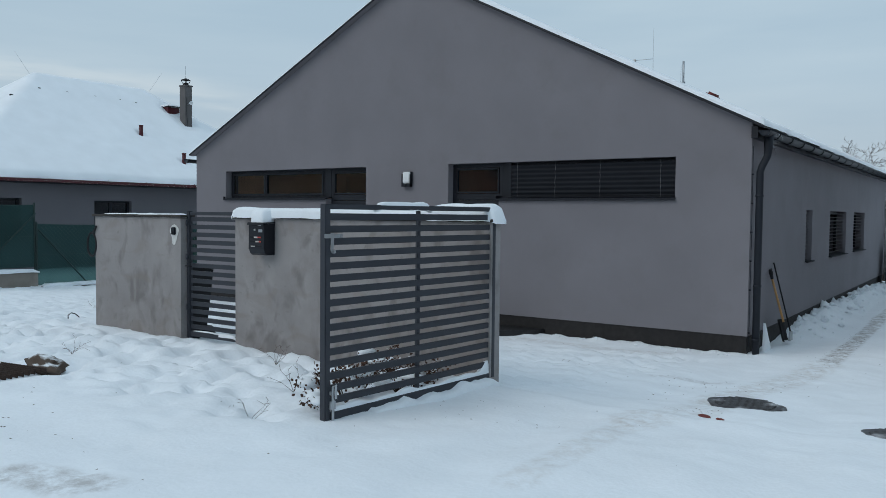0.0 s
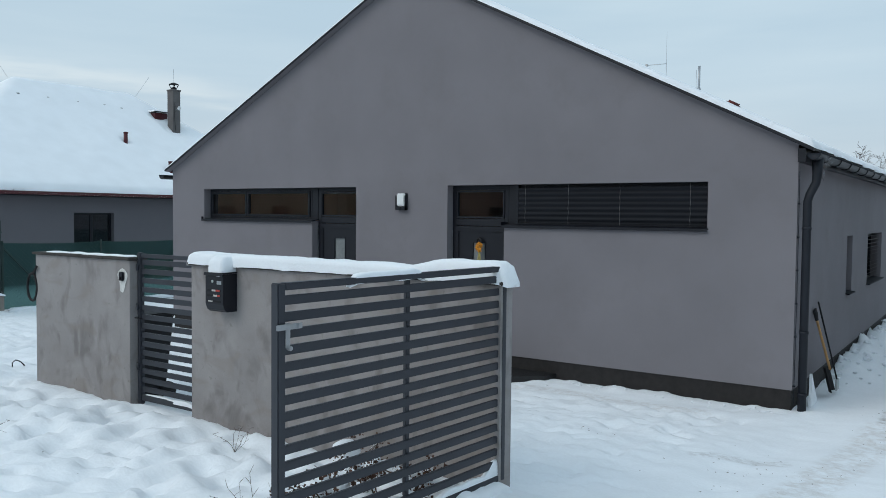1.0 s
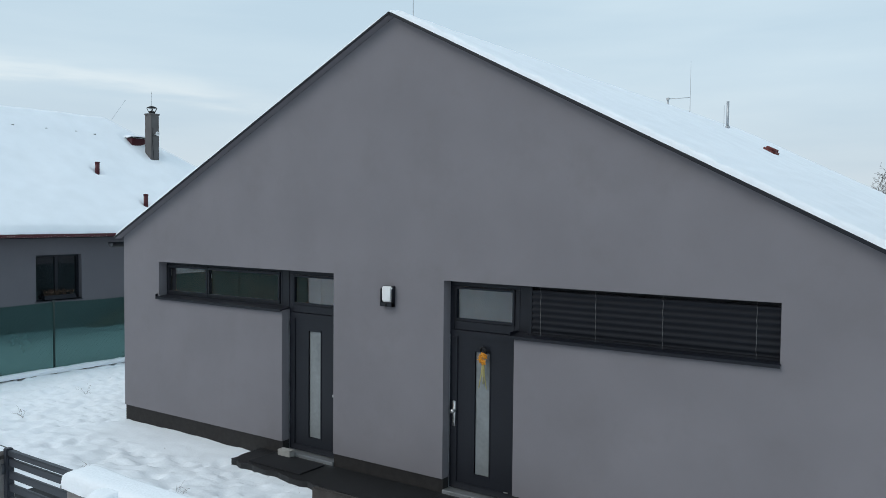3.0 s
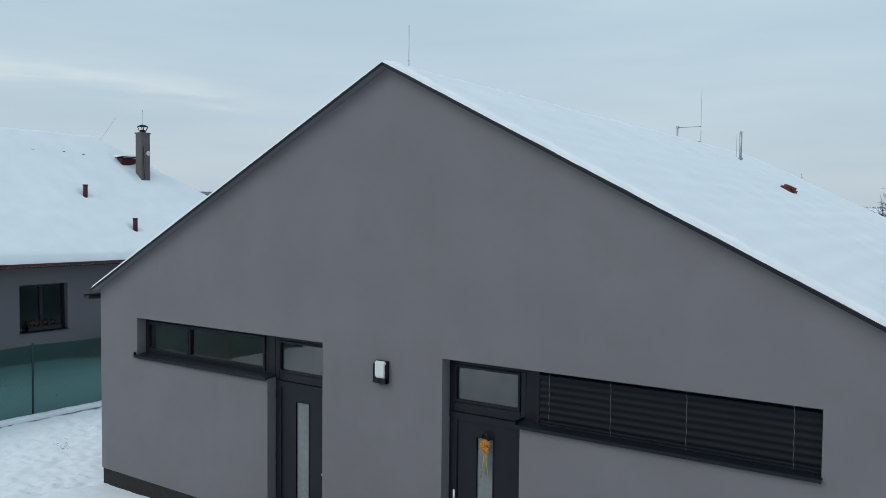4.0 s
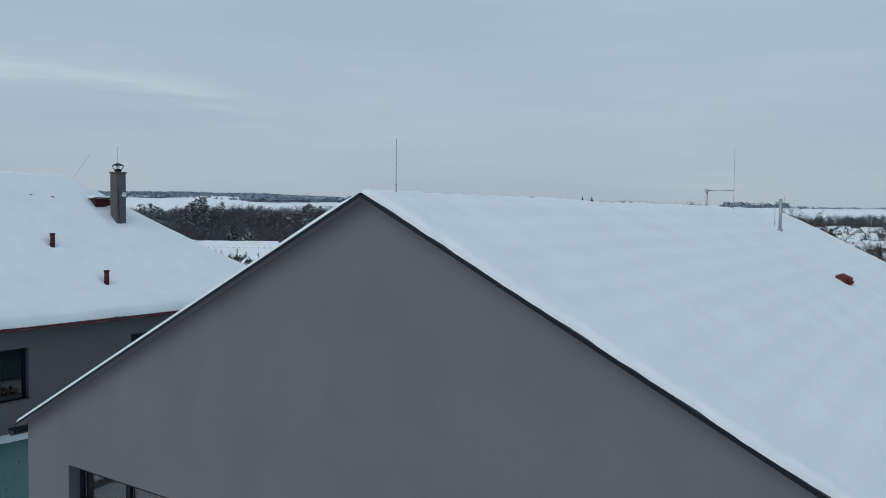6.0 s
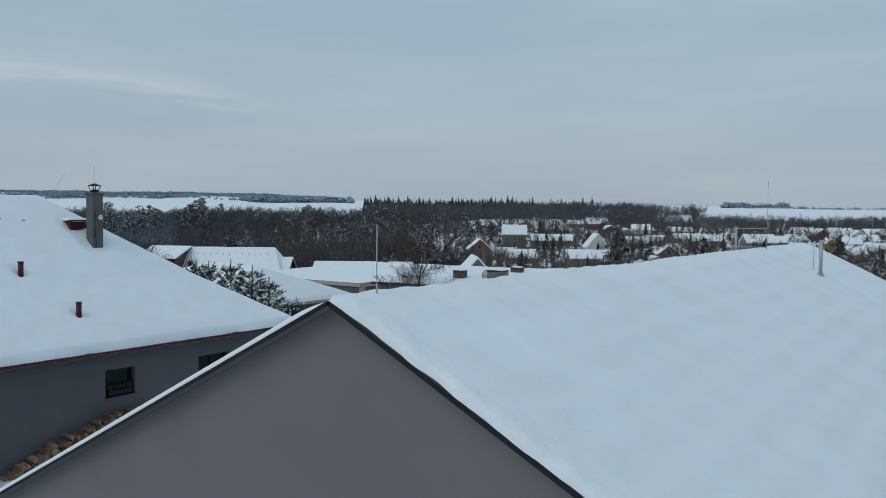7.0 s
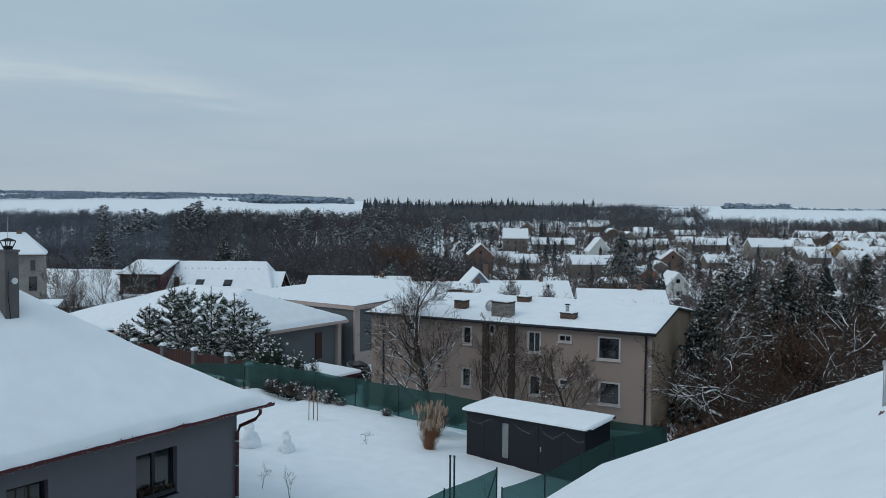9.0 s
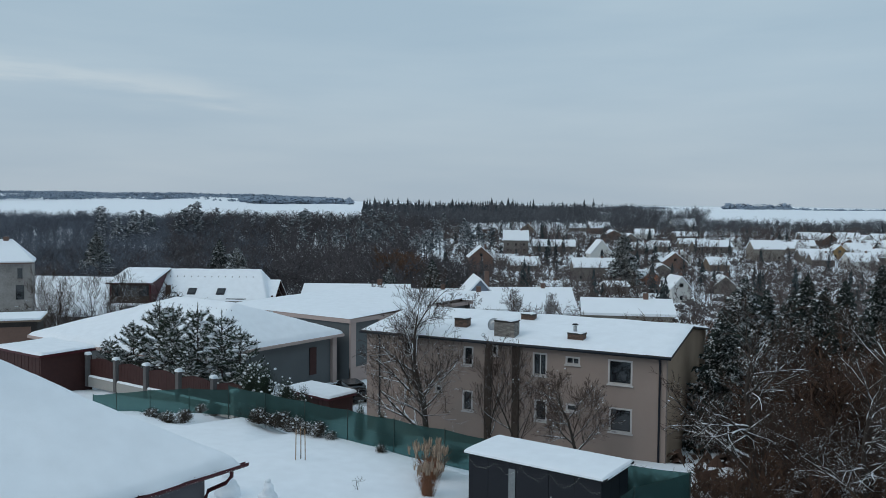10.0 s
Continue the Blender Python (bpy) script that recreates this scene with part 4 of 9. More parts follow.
tagged(part("drift_board", bm, M["snow"]), "wedge of snow stuck against the plinth", "snow", kind="stuff")

# outdoor unit at the far end of the side wall
unit = thing("heat_pump", (9.9, 15.1, 0.0), "pale outdoor heat-pump unit on a dark base by the wall", "appliance")
box("base", -0.22, 0.25, -0.5, 0.5, -0.1, 0.42, M["black"], unit, 0.02)
box("casing", -0.2, 0.2, -0.48, 0.48, 0.45, 1.15, M["white"], unit, 0.03)
bm = bmesh.new()
for k in range(12):
    add_box(bm, 0.2, 0.21, -0.44, 0.44, 0.5 + k * 0.05, 0.515 + k * 0.05)
part("grille", bm, M["black"], unit)
tube("drain_pipe", [(-0.32, 0.45, 0.1), (-0.32, 0.45, 2.9)], 0.05, M["white"], unit, 12)

# ---- snow shapes ----
def snow_loaf(name, x0, x1, y0, y1, z, h, label, over=0.03, seed=0, n=None, m=10, axis=0, ends=0.12, profile=None, rough=0.22):
    """A soft bank of snow on a ledge: bulging flanks, rounded ends, uneven top."""
    L, Wd = x1 - x0, y1 - y0
    n = n or max(8, int(L / 0.05))
    verts, faces = [], []
    for i in range(n + 1):
        t = i / n
        u = x0 + L * t
        e = min(t * L, (1 - t) * L)
        g = math.sqrt(max(0.0, 1 - max(0.0, 1 - e / ends) ** 2))
        hh = h * (profile(u) if profile else 1) * (1 + rough * fbm(u, seed * 3.7, 1, 1.3, 3))
        ov = over * (1 + 0.8 * fbm(u, seed + 7.7, 2, 2.4, 2))
        ring = []
        for k in range(m + 1):
            a = math.pi * k / m
            c, s = math.cos(a), math.sin(a)
            w = math.copysign(abs(c) ** 0.45, c)
            v = (y0 + y1) / 2 - (Wd / 2 + ov) * w * (0.75 + 0.25 * g)
            zz = z - 0.02 * (1 - g) + hh * g * (abs(s) ** 0.6) - (0.03 if k in (0, m) else 0)
            zz += 0.008 * fbm(u, v, seed, 6, 2)
            ring.append((u, v, zz) if axis == 0 else (v, u, zz))
        verts += ring
    w = m + 1
    for i in range(n):
        for k in range(m):
            a = i * w + k
            f = (a, a + w, a + w + 1, a + 1)
            faces.append(f if axis == 0 else f[::-1])
    faces.append(tuple(range(w)))
    faces.append(tuple(range(n * w, n * w + w))[::-1])
    me = mesh_from(name, verts, faces, M["snow"], True)
    return tagged(place(name, me), label, "snow", kind="stuff")


# ---- street wall, gates and letter box ----
WY0, WY1 = -5.5, -5.34


def concrete_wall(x0, x1, label, slabs):
    w = thing("garden_wall", (0, 0, 0), label, "wall", "street wall")
    bm = bmesh.new()
    nx, nz = int((x1 - x0) / 0.12), 14
    # the two faces are a little uneven
    def grid(y, flip):
        rows = [[bm.verts.new((x0 + (x1 - x0) * i / nx, y + 0.004 * fbm(i * 0.3, j * 0.3, y, 1.0, 2) * (0 < i < nx) * (0 < j < nz), 0.0 + 1.85 * j / nz)) for j in range(nz + 1)] for i in range(nx + 1)]
        for i in range(nx):
            for j in range(nz):
                q = (rows[i][j], rows[i + 1][j], rows[i + 1][j + 1], rows[i][j + 1])
                bm.faces.new(q if not flip else q[::-1])
        return rows
    a, b = grid(WY0, False), grid(WY1, True)
    for j in range(nz):
        bm.faces.new((a[0][j], a[0][j + 1], b[0][j + 1], b[0][j]))
        bm.faces.new((a[nx][j], b[nx][j], b[nx][j + 1], a[nx][j + 1]))
    for i in range(nx):
        bm.faces.new((a[i][nz], a[i + 1][nz], b[i + 1][nz], b[i][nz]))
    part("wall_body", bm, M["concrete"], w, smooth=False)
    L = (x1 - x0 + 0.06) / slabs
    for k in range(slabs):
        xa = x0 - 0.03 + k * L
        box("coping_slab", xa + 0.002, xa + L - 0.002, WY0 - 0.03, WY1 + 0.03, 1.852 + 0.003 * (k % 2), 1.880 + 0.003 * (k % 2), M["coping"], w, 0.004)
    return w


concrete_wall(2.62, 4.37, "short raw concrete wall with a thin dark coping", 4)
concrete_wall(5.33, 8.665, "raw concrete wall with dark coping under a bank of snow", 7)
snow_loaf("wall_snow", 2.72, 4.33, WY0 + 0.03, WY1, 1.880, 0.014, "thin line of snow on the wall coping", 0.0, 3)
snow_loaf("wall_snow", 5.27, 8.72, WY0 - 0.03, WY1 + 0.03, 1.890, 0.078, "thick rounded bank of snow on the wall", 0.006, 1, m=18, rough=0.04, profile=lambda u: 1.0 + 0.62 / (1 + math.exp(-(u - 8.02) / 0.045)) - 0.15 * math.exp(-((u - 7.8) / 0.15) ** 2) + 0.15 * math.exp(-((u - 5.45) / 0.2) ** 2))

# flush intercom on a patch of filler
inter = thing("intercom", (4.26, WY0, 1.685), "small dark doorbell unit on a patch of pale filler", "doorbell")
M["filler"] = material("pale_filler", (0.62, 0.62, 0.6), 0.9, var=0.15, scale=20, fine=90, bump=0.3)
bm = bmesh.new()
ring = [bm.verts.new((0.075 * math.cos(a) * (1 + 0.25 * math.sin(3 * a)), -0.006, 0.105 * math.sin(a) - 0.02 - (0.035 if abs(a - 4.5) < 0.5 else 0))) for a in np.linspace(0, math.tau, 26, endpoint=False)]
bm.faces.new(ring)
part("filler", bm, M["filler"], inter)
box("box", -0.036, 0.036, -0.032, -0.004, -0.04, 0.05, M["anthracite"], inter, 0.008)
box("button", -0.014, 0.014, -0.04, -0.034, -0.03, 0.0, M["black"], inter, 0.003)

mail = thing("mailbox", (5.842, WY0 - 0.004, 1.635), "anthracite steel letter box with newspapers showing in the slots", "mailbox")
bm = bmesh.new()
prof = [(-0.0, -0.17), (-0.0, 0.165), (-0.14, 0.165), (-0.155, 0.145), (-0.155, -0.10), (-0.135, -0.15), (-0.11, -0.17)]
add_prism(bm, prof, -0.116, 0.116, 0)
part("body", bm, M["anthracite"], mail)
bm = bmesh.new()
add_prism(bm, [(0.0, 0.168), (-0.165, 0.168), (-0.168, 0.15), (-0.172, 0.155), (-0.168, 0.178), (0.0, 0.182)], -0.122, 0.122, 0)
part("lid", bm, M["anthracite"], mail)
tube("lock", [(-0.02, -0.155, 0.10), (-0.02, -0.163, 0.10)], 0.012, M["steel"], mail, 10)
box("name_plate", 0.035, 0.095, -0.159, -0.154, 0.075, 0.105, M["galv"], mail, 0.002)
M["print"] = material("newsprint", (0.5, 0.47, 0.45), 0.8, var=0.3, scale=60, fine=160, bump=0)
M["print_red"] = material("red_print", (0.45, 0.06, 0.05), 0.7, var=0.3, scale=60, fine=160, bump=0)
for k, z in enumerate((0.02, -0.025, -0.075)):
    box("slot", -0.095, 0.085, -0.1575, -0.1545, z - 0.009, z + 0.009, M["black"], mail, 0)
    if k < 2:
        box("newspaper", -0.03 + 0.02 * k, 0.02 + 0.02 * k, -0.1595, -0.1575, z - 0.008, z + 0.008, M["print"], mail, 0)
        box("newspaper", 0.022 + 0.02 * k, 0.075, -0.1595, -0.1575, z - 0.007, z + 0.008, M["print_red"], mail, 0)
    else:
        box("newspaper", -0.08, -0.02, -0.1595, -0.1575, z - 0.006, z + 0.004, M["print"], mail, 0)
snow_loaf("mailbox_snow", 5.735, 5.948, WY0 - 0.155, WY0 + 0.14, 1.815, 0.142, "cap of snow slumped over the letter box", 0.004, 6, n=22, m=16, ends=0.05, rough=0.06)


def slat_panel(g, n, length, z0, z1, slat_h, y0, y1):
    """Level slats of one gate bay, in the gate's own run along x."""
    pitch = (z1 - z0) / n
    for k in range(n):
        z = z0 + pitch * (k + 0.5)
        box("slat", y0, y1, -0.012, 0.012, z - slat_h / 2, z + slat_h / 2, M["gate"], g, 0.003)


# pedestrian gate, closed
pg = thing("pedestrian_gate", (4.375, -5.40, 0.0), "dark slatted metal garden gate, closed", "gate")
for x in (0.01, 0.895):
    box("post", x, x + 0.05, -0.025, 0.025, 0.40, 1.93, M["gate"], pg, 0.005)
box("rail", 0.063, 0.892, -0.02, 0.02, 1.88, 1.92, M["gate"], pg, 0.004)
box("rail", 0.063, 0.892, -0.02, 0.02, 0.44, 0.50, M["gate"], pg, 0.004)
slat_panel(pg, 15, 0.83, 0.51, 1.88, 0.052, 0.063, 0.892)
tube("handle", [(0.04, -0.03, 1.28), (0.04, -0.07, 1.28), (0.16, -0.075, 1.28)], 0.008, M["black"], pg, 8)
for z in (0.75, 1.35, 1.75):
    tube("hinge", [(0.03, -0.035, z), (0.03, -0.035, z + 0.07)], 0.012, M["gate"], pg, 8)
snow_loaf("gate_snow", 4.45, 5.26, -5.43, -5.37, 0.5, 0.012, "snow caught on the bottom rail of the gate", -0.012, 8, profile=lambda u: 0.4 + abs(math.sin(u * 9)))

# driveway gate leaf, swung open towards the street
GL = 2.03
GX, GY, GTURN = 8.483, -7.45, 85.5  # the leaf's free end, and its turn
dg = thing("driveway_gate", (GX, GY, 0.0), "dark slatted metal driveway gate leaf standing open", "gate", rz=GTURN)
for x in (0.0, GL - 0.05):
    box("post", x, x + 0.05, -0.03, 0.03, 0.43 if x == 0 else 0.47, 1.984, M["gate"], dg, 0.006)
box("rail", 0.053, GL - 0.053, -0.025, 0.025, 1.946, 1.984, M["gate"], dg, 0.004)
box("rail", 0.053, GL - 0.053, -0.025, 0.025, 0.44, 0.515, M["gate"], dg, 0.004)
box("post", 1.01, 1.045, 0.002, 0.03, 0.518, 1.944, M["gate"], dg, 0.004)
slat_panel(dg, 16, GL, 0.551, 1.937, 0.0495, 0.053, GL - 0.053)
bm = bmesh.new()
add_box(bm, 0.045, 0.075, -0.037, -0.031, 1.65, 1.78, 0.002)
add_box(bm, -0.02, 0.15, -0.045, -0.037, 1.745, 1.775, 0.003)
add_tube(bm, [(0.06, -0.036, 1.65), (0.06, -0.06, 1.65)], 0.012, 8)
add_tube(bm, [(0.12, -0.036, 1.76), (0.12, -0.06, 1.76)], 0.011, 8)
part("latch", bm, M["galv"], dg, "zinc-plated latch bracket")
bm = bmesh.new()
add_tube(bm, [(0.06, -0.045, 0.40), (0.06, -0.045, 0.70)], 0.011, 8)
add_tube(bm, [(0.06, -0.045, 0.70), (0.06, -0.075, 0.72), (0.06, -0.075, 0.62)], 0.009, 8)
add_box(bm, 0.035, 0.085, -0.05, -0.031, 0.54, 0.60, 0.003)
add_box(bm, 0.035, 0.085, -0.05, -0.031, 0.645, 0.67, 0.003)
part("drop_bolt", bm, M["galv"], dg, "zinc-plated drop bolt")
for z in (0.72, 1.72):
    bm = bmesh.new()
    add_tube(bm, [(GL + 0.02, 0.0, z), (GL + 0.02, 0.0, z + 0.08)], 0.014, 10)
    add_tube(bm, [(GL - 0.01, 0, z + 0.04), (GL + 0.09, 0, z + 0.04)], 0.008, 8)
    part("hinge", bm, M["galv"], dg)
gate_m = pose(GX, GY, 0, 0, 0, GTURN)
gs = snow_loaf("gate_snow", 0.06, GL - 0.02, -0.02, 0.02, 0.515, 0.026, "ragged snow on the bottom rail of the open gate", 0.0, 11, profile=lambda u: max(0.3, 1.0 + 0.5 * math.sin(u * 9) + 0.4 * math.sin(u * 23) + 4.6 / (1 + math.exp(-(u - 1.87) / 0.03))))
gs.matrix_basis = gate_m
gs = snow_loaf("gate_snow", 0.52, 1.16, -0.02, 0.02, 1.980, 0.03, "strip of snow on the top rail of the open gate", 0.004, 12)
gs.matrix_basis = gate_m

gs = snow_loaf("snow_drift", 0.36, GL + 0.03, -0.085, 0.09, 0.42, 0.075, "ragged drift of snow under the open gate", 0.02, 17, m=14, profile=lambda u: 0.75 + 0.45 * math.sin(u * 5.3) * math.sin(u * 13.0) + 0.5 * fbm(u, 0, 3, 5.0, 3))
gs.matrix_basis = gate_m

# coil of black conduit sticking out of the wall's end
coil = thing("cable_coil", (2.60, -5.50, 1.50), "loop of black cable sticking out of the concrete wall", "cable")
pts = [(0.06, 0.06, 0.10)] + [(-0.06 + 0.10 * math.cos(a), 0.0, -0.02 + 0.155 * math.sin(a)) for a in np.linspace(1.0, 7.6, 26)] + [(0.03, -0.02, 0.17), (0.09, -0.03, 0.22)]
tube("cable", pts, 0.014, M["black"], coil, 6)

# dustbin behind the pedestrian gate
bin_ = thing("dustbin", (3.64, -4.93, 0.24), "black plastic wheelie bin with snow on the lid", "bin")
bm = bmesh.new()
lo = [bm.verts.new(c) for c in ((-0.2, -0.22, 0.03), (0.2, -0.22, 0.03), (0.2, 0.22, 0.03), (-0.2, 0.22, 0.03))]
hi = [bm.verts.new(c) for c in ((-0.27, -0.29, 0.93), (0.27, -0.29, 0.93), (0.27, 0.29, 0.93), (-0.27, 0.29, 0.93))]
bm.faces.new(lo), bm.faces.new(hi)
for i in range(4):
    bm.faces.new((lo[i], lo[(i + 1) % 4], hi[(i + 1) % 4], hi[i]))
part("body", bm, M["black"], bin_)
box("lid", -0.30, 0.30, -0.32, 0.30, 0.935, 0.985, M["black"], bin_, 0.015)
for x in (-0.22, 0.22):
    tube("wheel", [(x - 0.03, 0.24, 0.1), (x + 0.03, 0.24, 0.1)], 0.1, M["black"], bin_, 14)

# ---- bare strip and mats before the doors ----
M["rubber"] = material("wet_black_paving", (0.012, 0.012, 0.013), 0.55, var=0.35, scale=7, fine=90, bump=0.3)


def ragged_plate(name, pts, z, th, mat, label, cat, seed):
    bm = bmesh.new()
    out = []
    n = len(pts)
    for i in range(n):
        a, b = Vector(pts[i]), Vector(pts[(i + 1) % n])
        k = max(2, int((b - a).length / 0.08))
        for j in range(k):
            p = a.lerp(b, j / k)
            edge = 0.0 if (a.y > -0.05 and b.y > -0.05) else 0.07
            q = p + Vector((fbm(p.x, p.y, seed, 3, 3), fbm(p.x, p.y, seed + 5, 3, 3))) * edge
            out.append((q.x, q.y))
    lo = [bm.verts.new((x, y, z - th)) for x, y in out]
    hi = [bm.verts.new((x, y, z)) for x, y in out]
    bm.faces.new(hi)
    for i in range(len(out)):
        j = (i + 1) % len(out)
        bm.faces.new((lo[i], lo[j], hi[j], hi[i]))
    return tagged(part(name, bm, mat), label, cat)


strip = ragged_plate("paving", [(1.1, 0.0), (1.15, -0.62), (2.6, -0.72), (4.6, -0.78), (5.9, -0.62), (6.3, -0.25), (6.35, 0.0)], 0.085, 0.15, M["rubber"], "wet black paving strip cleared of snow before the doors", "paving", 3)
tagged(strip, kind="structure")
for x0, x1 in ((1.5, 2.5), (4.5, 5.5)):
    mt = thing("doormat", (x0, -0.58, 0.087), "flat black rubber doormat before the entrance", "doormat", "doormats")
    box("mat", 0, x1 - x0, 0, 0.5, 0, 0.018, M["black"], mt, 0.006)
step = box("edge_step", 3.0, 4.9, -0.86, -0.78, -0.05, 0.10, M["coping"], None, 0.01)
tagged(step, "dark kerb edge of the paving under snow", "kerb")
M["paver"] = material("grey_paver", (0.34, 0.33, 0.31), 0.9, var=0.15, scale=20, fine=120, bump=0.3)
tagged(box("paving_block", 1.62, 1.86, -0.14, -0.02, 0.088, 0.19, M["paver"], None, 0.008), "loose pale concrete paving block by the door", "block")

# ---- manhole covers, drain and tracks in the drive ----
M["iron"] = material("wet_cast_iron", (0.075, 0.075, 0.08), 0.6, metal=0.1, var=0.4, scale=16, fine=120, bump=0.5, stain=0.85, stain_col=(0.7, 0.72, 0.75), stain_scale=3.5)


def manhole(x, y, r, label):
    z = land(x, y) + lumps(x, y)
    m = thing("manhole_cover", (x, y, z + 0.012), label, "manhole cover", "drive covers")
    bm = bmesh.new()
    # oval: narrowed along y to match the outline in the camera's view
    ring = [bm.verts.new((r * math.cos(a) * (1 + 0.05 * math.sin(5 * a)), r * 0.7 * math.sin(a) * (1 + 0.06 * math.cos(3 * a)), 0.03 * math.sin(a) * 0 + 0.0)) for a in np.linspace(0, math.tau, 40, endpoint=False)]
    low = [bm.verts.new(v.co * 1.06 + Vector((0, 0, -0.05))) for v in ring]
    bm.faces.new(ring)
    for i in range(40):
        bm.faces.new((low[i], low[(i + 1) % 40], ring[(i + 1) % 40], ring[i]))
    part("cover", bm, M["iron"], m)
    bm = bmesh.new()
    for i in range(-5, 6):
        w = math.sqrt(max(0.01, 1 - (i / 6) ** 2)) * r * 0.78
        add_box(bm, -w, w, i * r * 0.13 - 0.012, i * r * 0.13 + 0.012, -0.01, 0.008)
    part("ribs", bm, M["iron"], m)


manhole(10.52, -4.15, 0.33, "cast-iron manhole cover in the drive, flattened to fit the camera's view")
manhole(11.78, -4.86, 0.24, "small cast-iron cover in the snowy drive, flattened to fit the camera's view")
grate = thing("drain_grate", (5.22, -7.95, land(5.2, -7.95) + lumps(5.2, -7.95) + 0.03), "rusty drain grate half under snow beside a stone", "grate", rz=8)
M["rust"] = material("rusty_iron", (0.05, 0.034, 0.028), 0.75, metal=0.3, var=0.35, scale=25, fine=120, bump=0.4)
for k in range(9):
    box("bar", -0.36, 0.26, -0.28 + k * 0.055, -0.265 + k * 0.055, -0.03, 0.008, M["rust"], grate, 0.004)
stone = thing("stone", (5.2, -7.62, land(5.2, -7.62) + lumps(5.2, -7.62) + 0.01), "weathered brown stone with snow on top beside the drain", "stone")
bm = bmesh.new()
bmesh.ops.create_icosphere(bm, subdivisions=3, radius=0.15)
for v in bm.verts:
    v.co = Vector((v.co.x * 1.5, v.co.y * 0.8, v.co.z * 0.55)) * (1 + 0.55 * noise.noise(v.co * 7) + 0.3 * noise.noise(v.co * 17))
M["stone"] = frosted(material("brown_stone", (0.10, 0.075, 0.06), 0.9, var=0.3, scale=9, fine=60, bump=0.4), 0.8, 1.0)
part("rock", bm, M["stone"], stone, smooth=True)

# dirt and grit trodden into the snow: many small crumbs
M["dirt"] = material("dirty_grit", (0.12, 0.10, 0.085), 0.95, var=0.4, scale=30, fine=120, bump=0.3)
random.seed(11)
verts, faces = [], []


def crumb(x, y, s):
    z = land(x, y) + lumps(x, y)
    b = len(verts)
    a = random.random() * 6.28
    for k in range(4):
        t = a + k * math.pi / 2 + random.uniform(-0.4, 0.4)
        verts.append((x + s * math.cos(t) * random.uniform(0.6, 1.6), y + s * math.sin(t), z + 0.001))
    verts.append((x, y, z + s * 0.5))
    for k in range(4):
        faces.append((b + k, b + (k + 1) % 4, b + 4))


for cx, cy, sx, sy, n in ((6.6, -9.0, 0.5, 0.25, 60), (10.3, -4.9, 0.12, 0.05, 26), (9.2, -6.5, 0.6, 0.4, 40), (10.5, 2.5, 0.12, 2.2, 160), (9.9, -3.2, 0.35, 0.5, 50), (8.2, -2.7, 0.12, 0.06, 18), (11.8, 1.0, 0.6, 1.5, 60), (7.5, -9.5, 3, 1.5, 90), (3.6, -0.75, 1.6, 0.08, 60)):
    for _ in range(n):
        crumb(random.gauss(cx, sx), random.gauss(cy, sy), random.uniform(0.003, 0.010))
tagged(place("grit", mesh_from("grit", verts, faces, M["dirt"])), "dark grit and dirt scattered on the trodden snow", "dirt", kind="stuff")
# small finds in the snow
random.seed(17)
for x, y, r in ((10.44, -5.1, 0.034), (10.57, -5.14, 0.022)):
    bm = bmesh.new()
    bmesh.ops.create_icosphere(bm, subdivisions=2, radius=r)
    for v in bm.verts:
        v.co = Vector((v.co.x * 1.6, v.co.y * 0.9, v.co.z * 0.45)) * (1 + 0.4 * noise.noise(v.co * 30))
    bmesh.ops.translate(bm, verts=bm.verts, vec=(x, y, land(x, y) + lumps(x, y) + 0.005))
    tagged(part("brick_fragment", bm, M["tile"]), "red brick fragment half buried in the snow", "fragment", "brick fragments")
rd = thing("bent_rod", (1.1, -5.0, land(1.1, -5.0) + lumps(1.1, -5.0)), "bent dark metal rod sticking out of the snow", "rod")
tube("rod", [(0, 0, -0.05), (0.0, 0.0, 0.05), (0.05, 0.02, 0.09), (0.14, 0.03, 0.08), (0.24, 0.03, 0.04)], 0.008, M["black"], rd, 7)

# broken lumps of shovelled snow
random.seed(23)
verts, faces = [], []
for _ in range(240):
    side = random.random() < 0.75
    if side:
        y = random.uniform(1.9, 15.0)
        x = 9.56 + abs(random.gauss(0, 0.22))
    else:
        x, y = random.uniform(5.6, 9.3), -0.12 - abs(random.gauss(0, 0.12))
    r = random.uniform(0.015, 0.065) if side else random.uniform(0.008, 0.02)
    z = land(x, y) + lumps(x, y) + r * 0.3
    b = len(verts)
    ring = []
    for p in ((1, 0, 0), (-1, 0, 0), (0, 1, 0), (0, -1, 0), (0, 0, 1), (0, 0, -1), (0.6, 0.6, 0.6), (-0.6, 0.6, 0.6), (-0.6, -0.6, 0.6), (0.6, -0.6, 0.6)):
        k = r * random.uniform(0.75, 1.25)
        verts.append((x + p[0] * k, y + p[1] * k, z + p[2] * k * 0.8))
    for q in ((0, 2, 6), (6, 2, 7), (2, 1, 7), (7, 1, 8), (1, 3, 8), (8, 3, 9), (3, 0, 9), (9, 0, 6), (6, 7, 4), (7, 8, 4), (8, 9, 4), (9, 6, 4), (0, 5, 2), (2, 5, 1), (1, 5, 3), (3, 5, 0)):
        faces.append(tuple(b + i for i in q))
tagged(place("snow_crumbs", mesh_from("snow_crumbs", verts, faces, M["snow"])), "broken lumps of shovelled snow against the plinth", "snow", kind="stuff")

# ---- the neighbour's hipped house ----
def hip_height(x, y, x0, x1, y0, y1, slope):
    return slope * max(0.0, min(x - x0, x1 - x, y - y0, y1 - y))


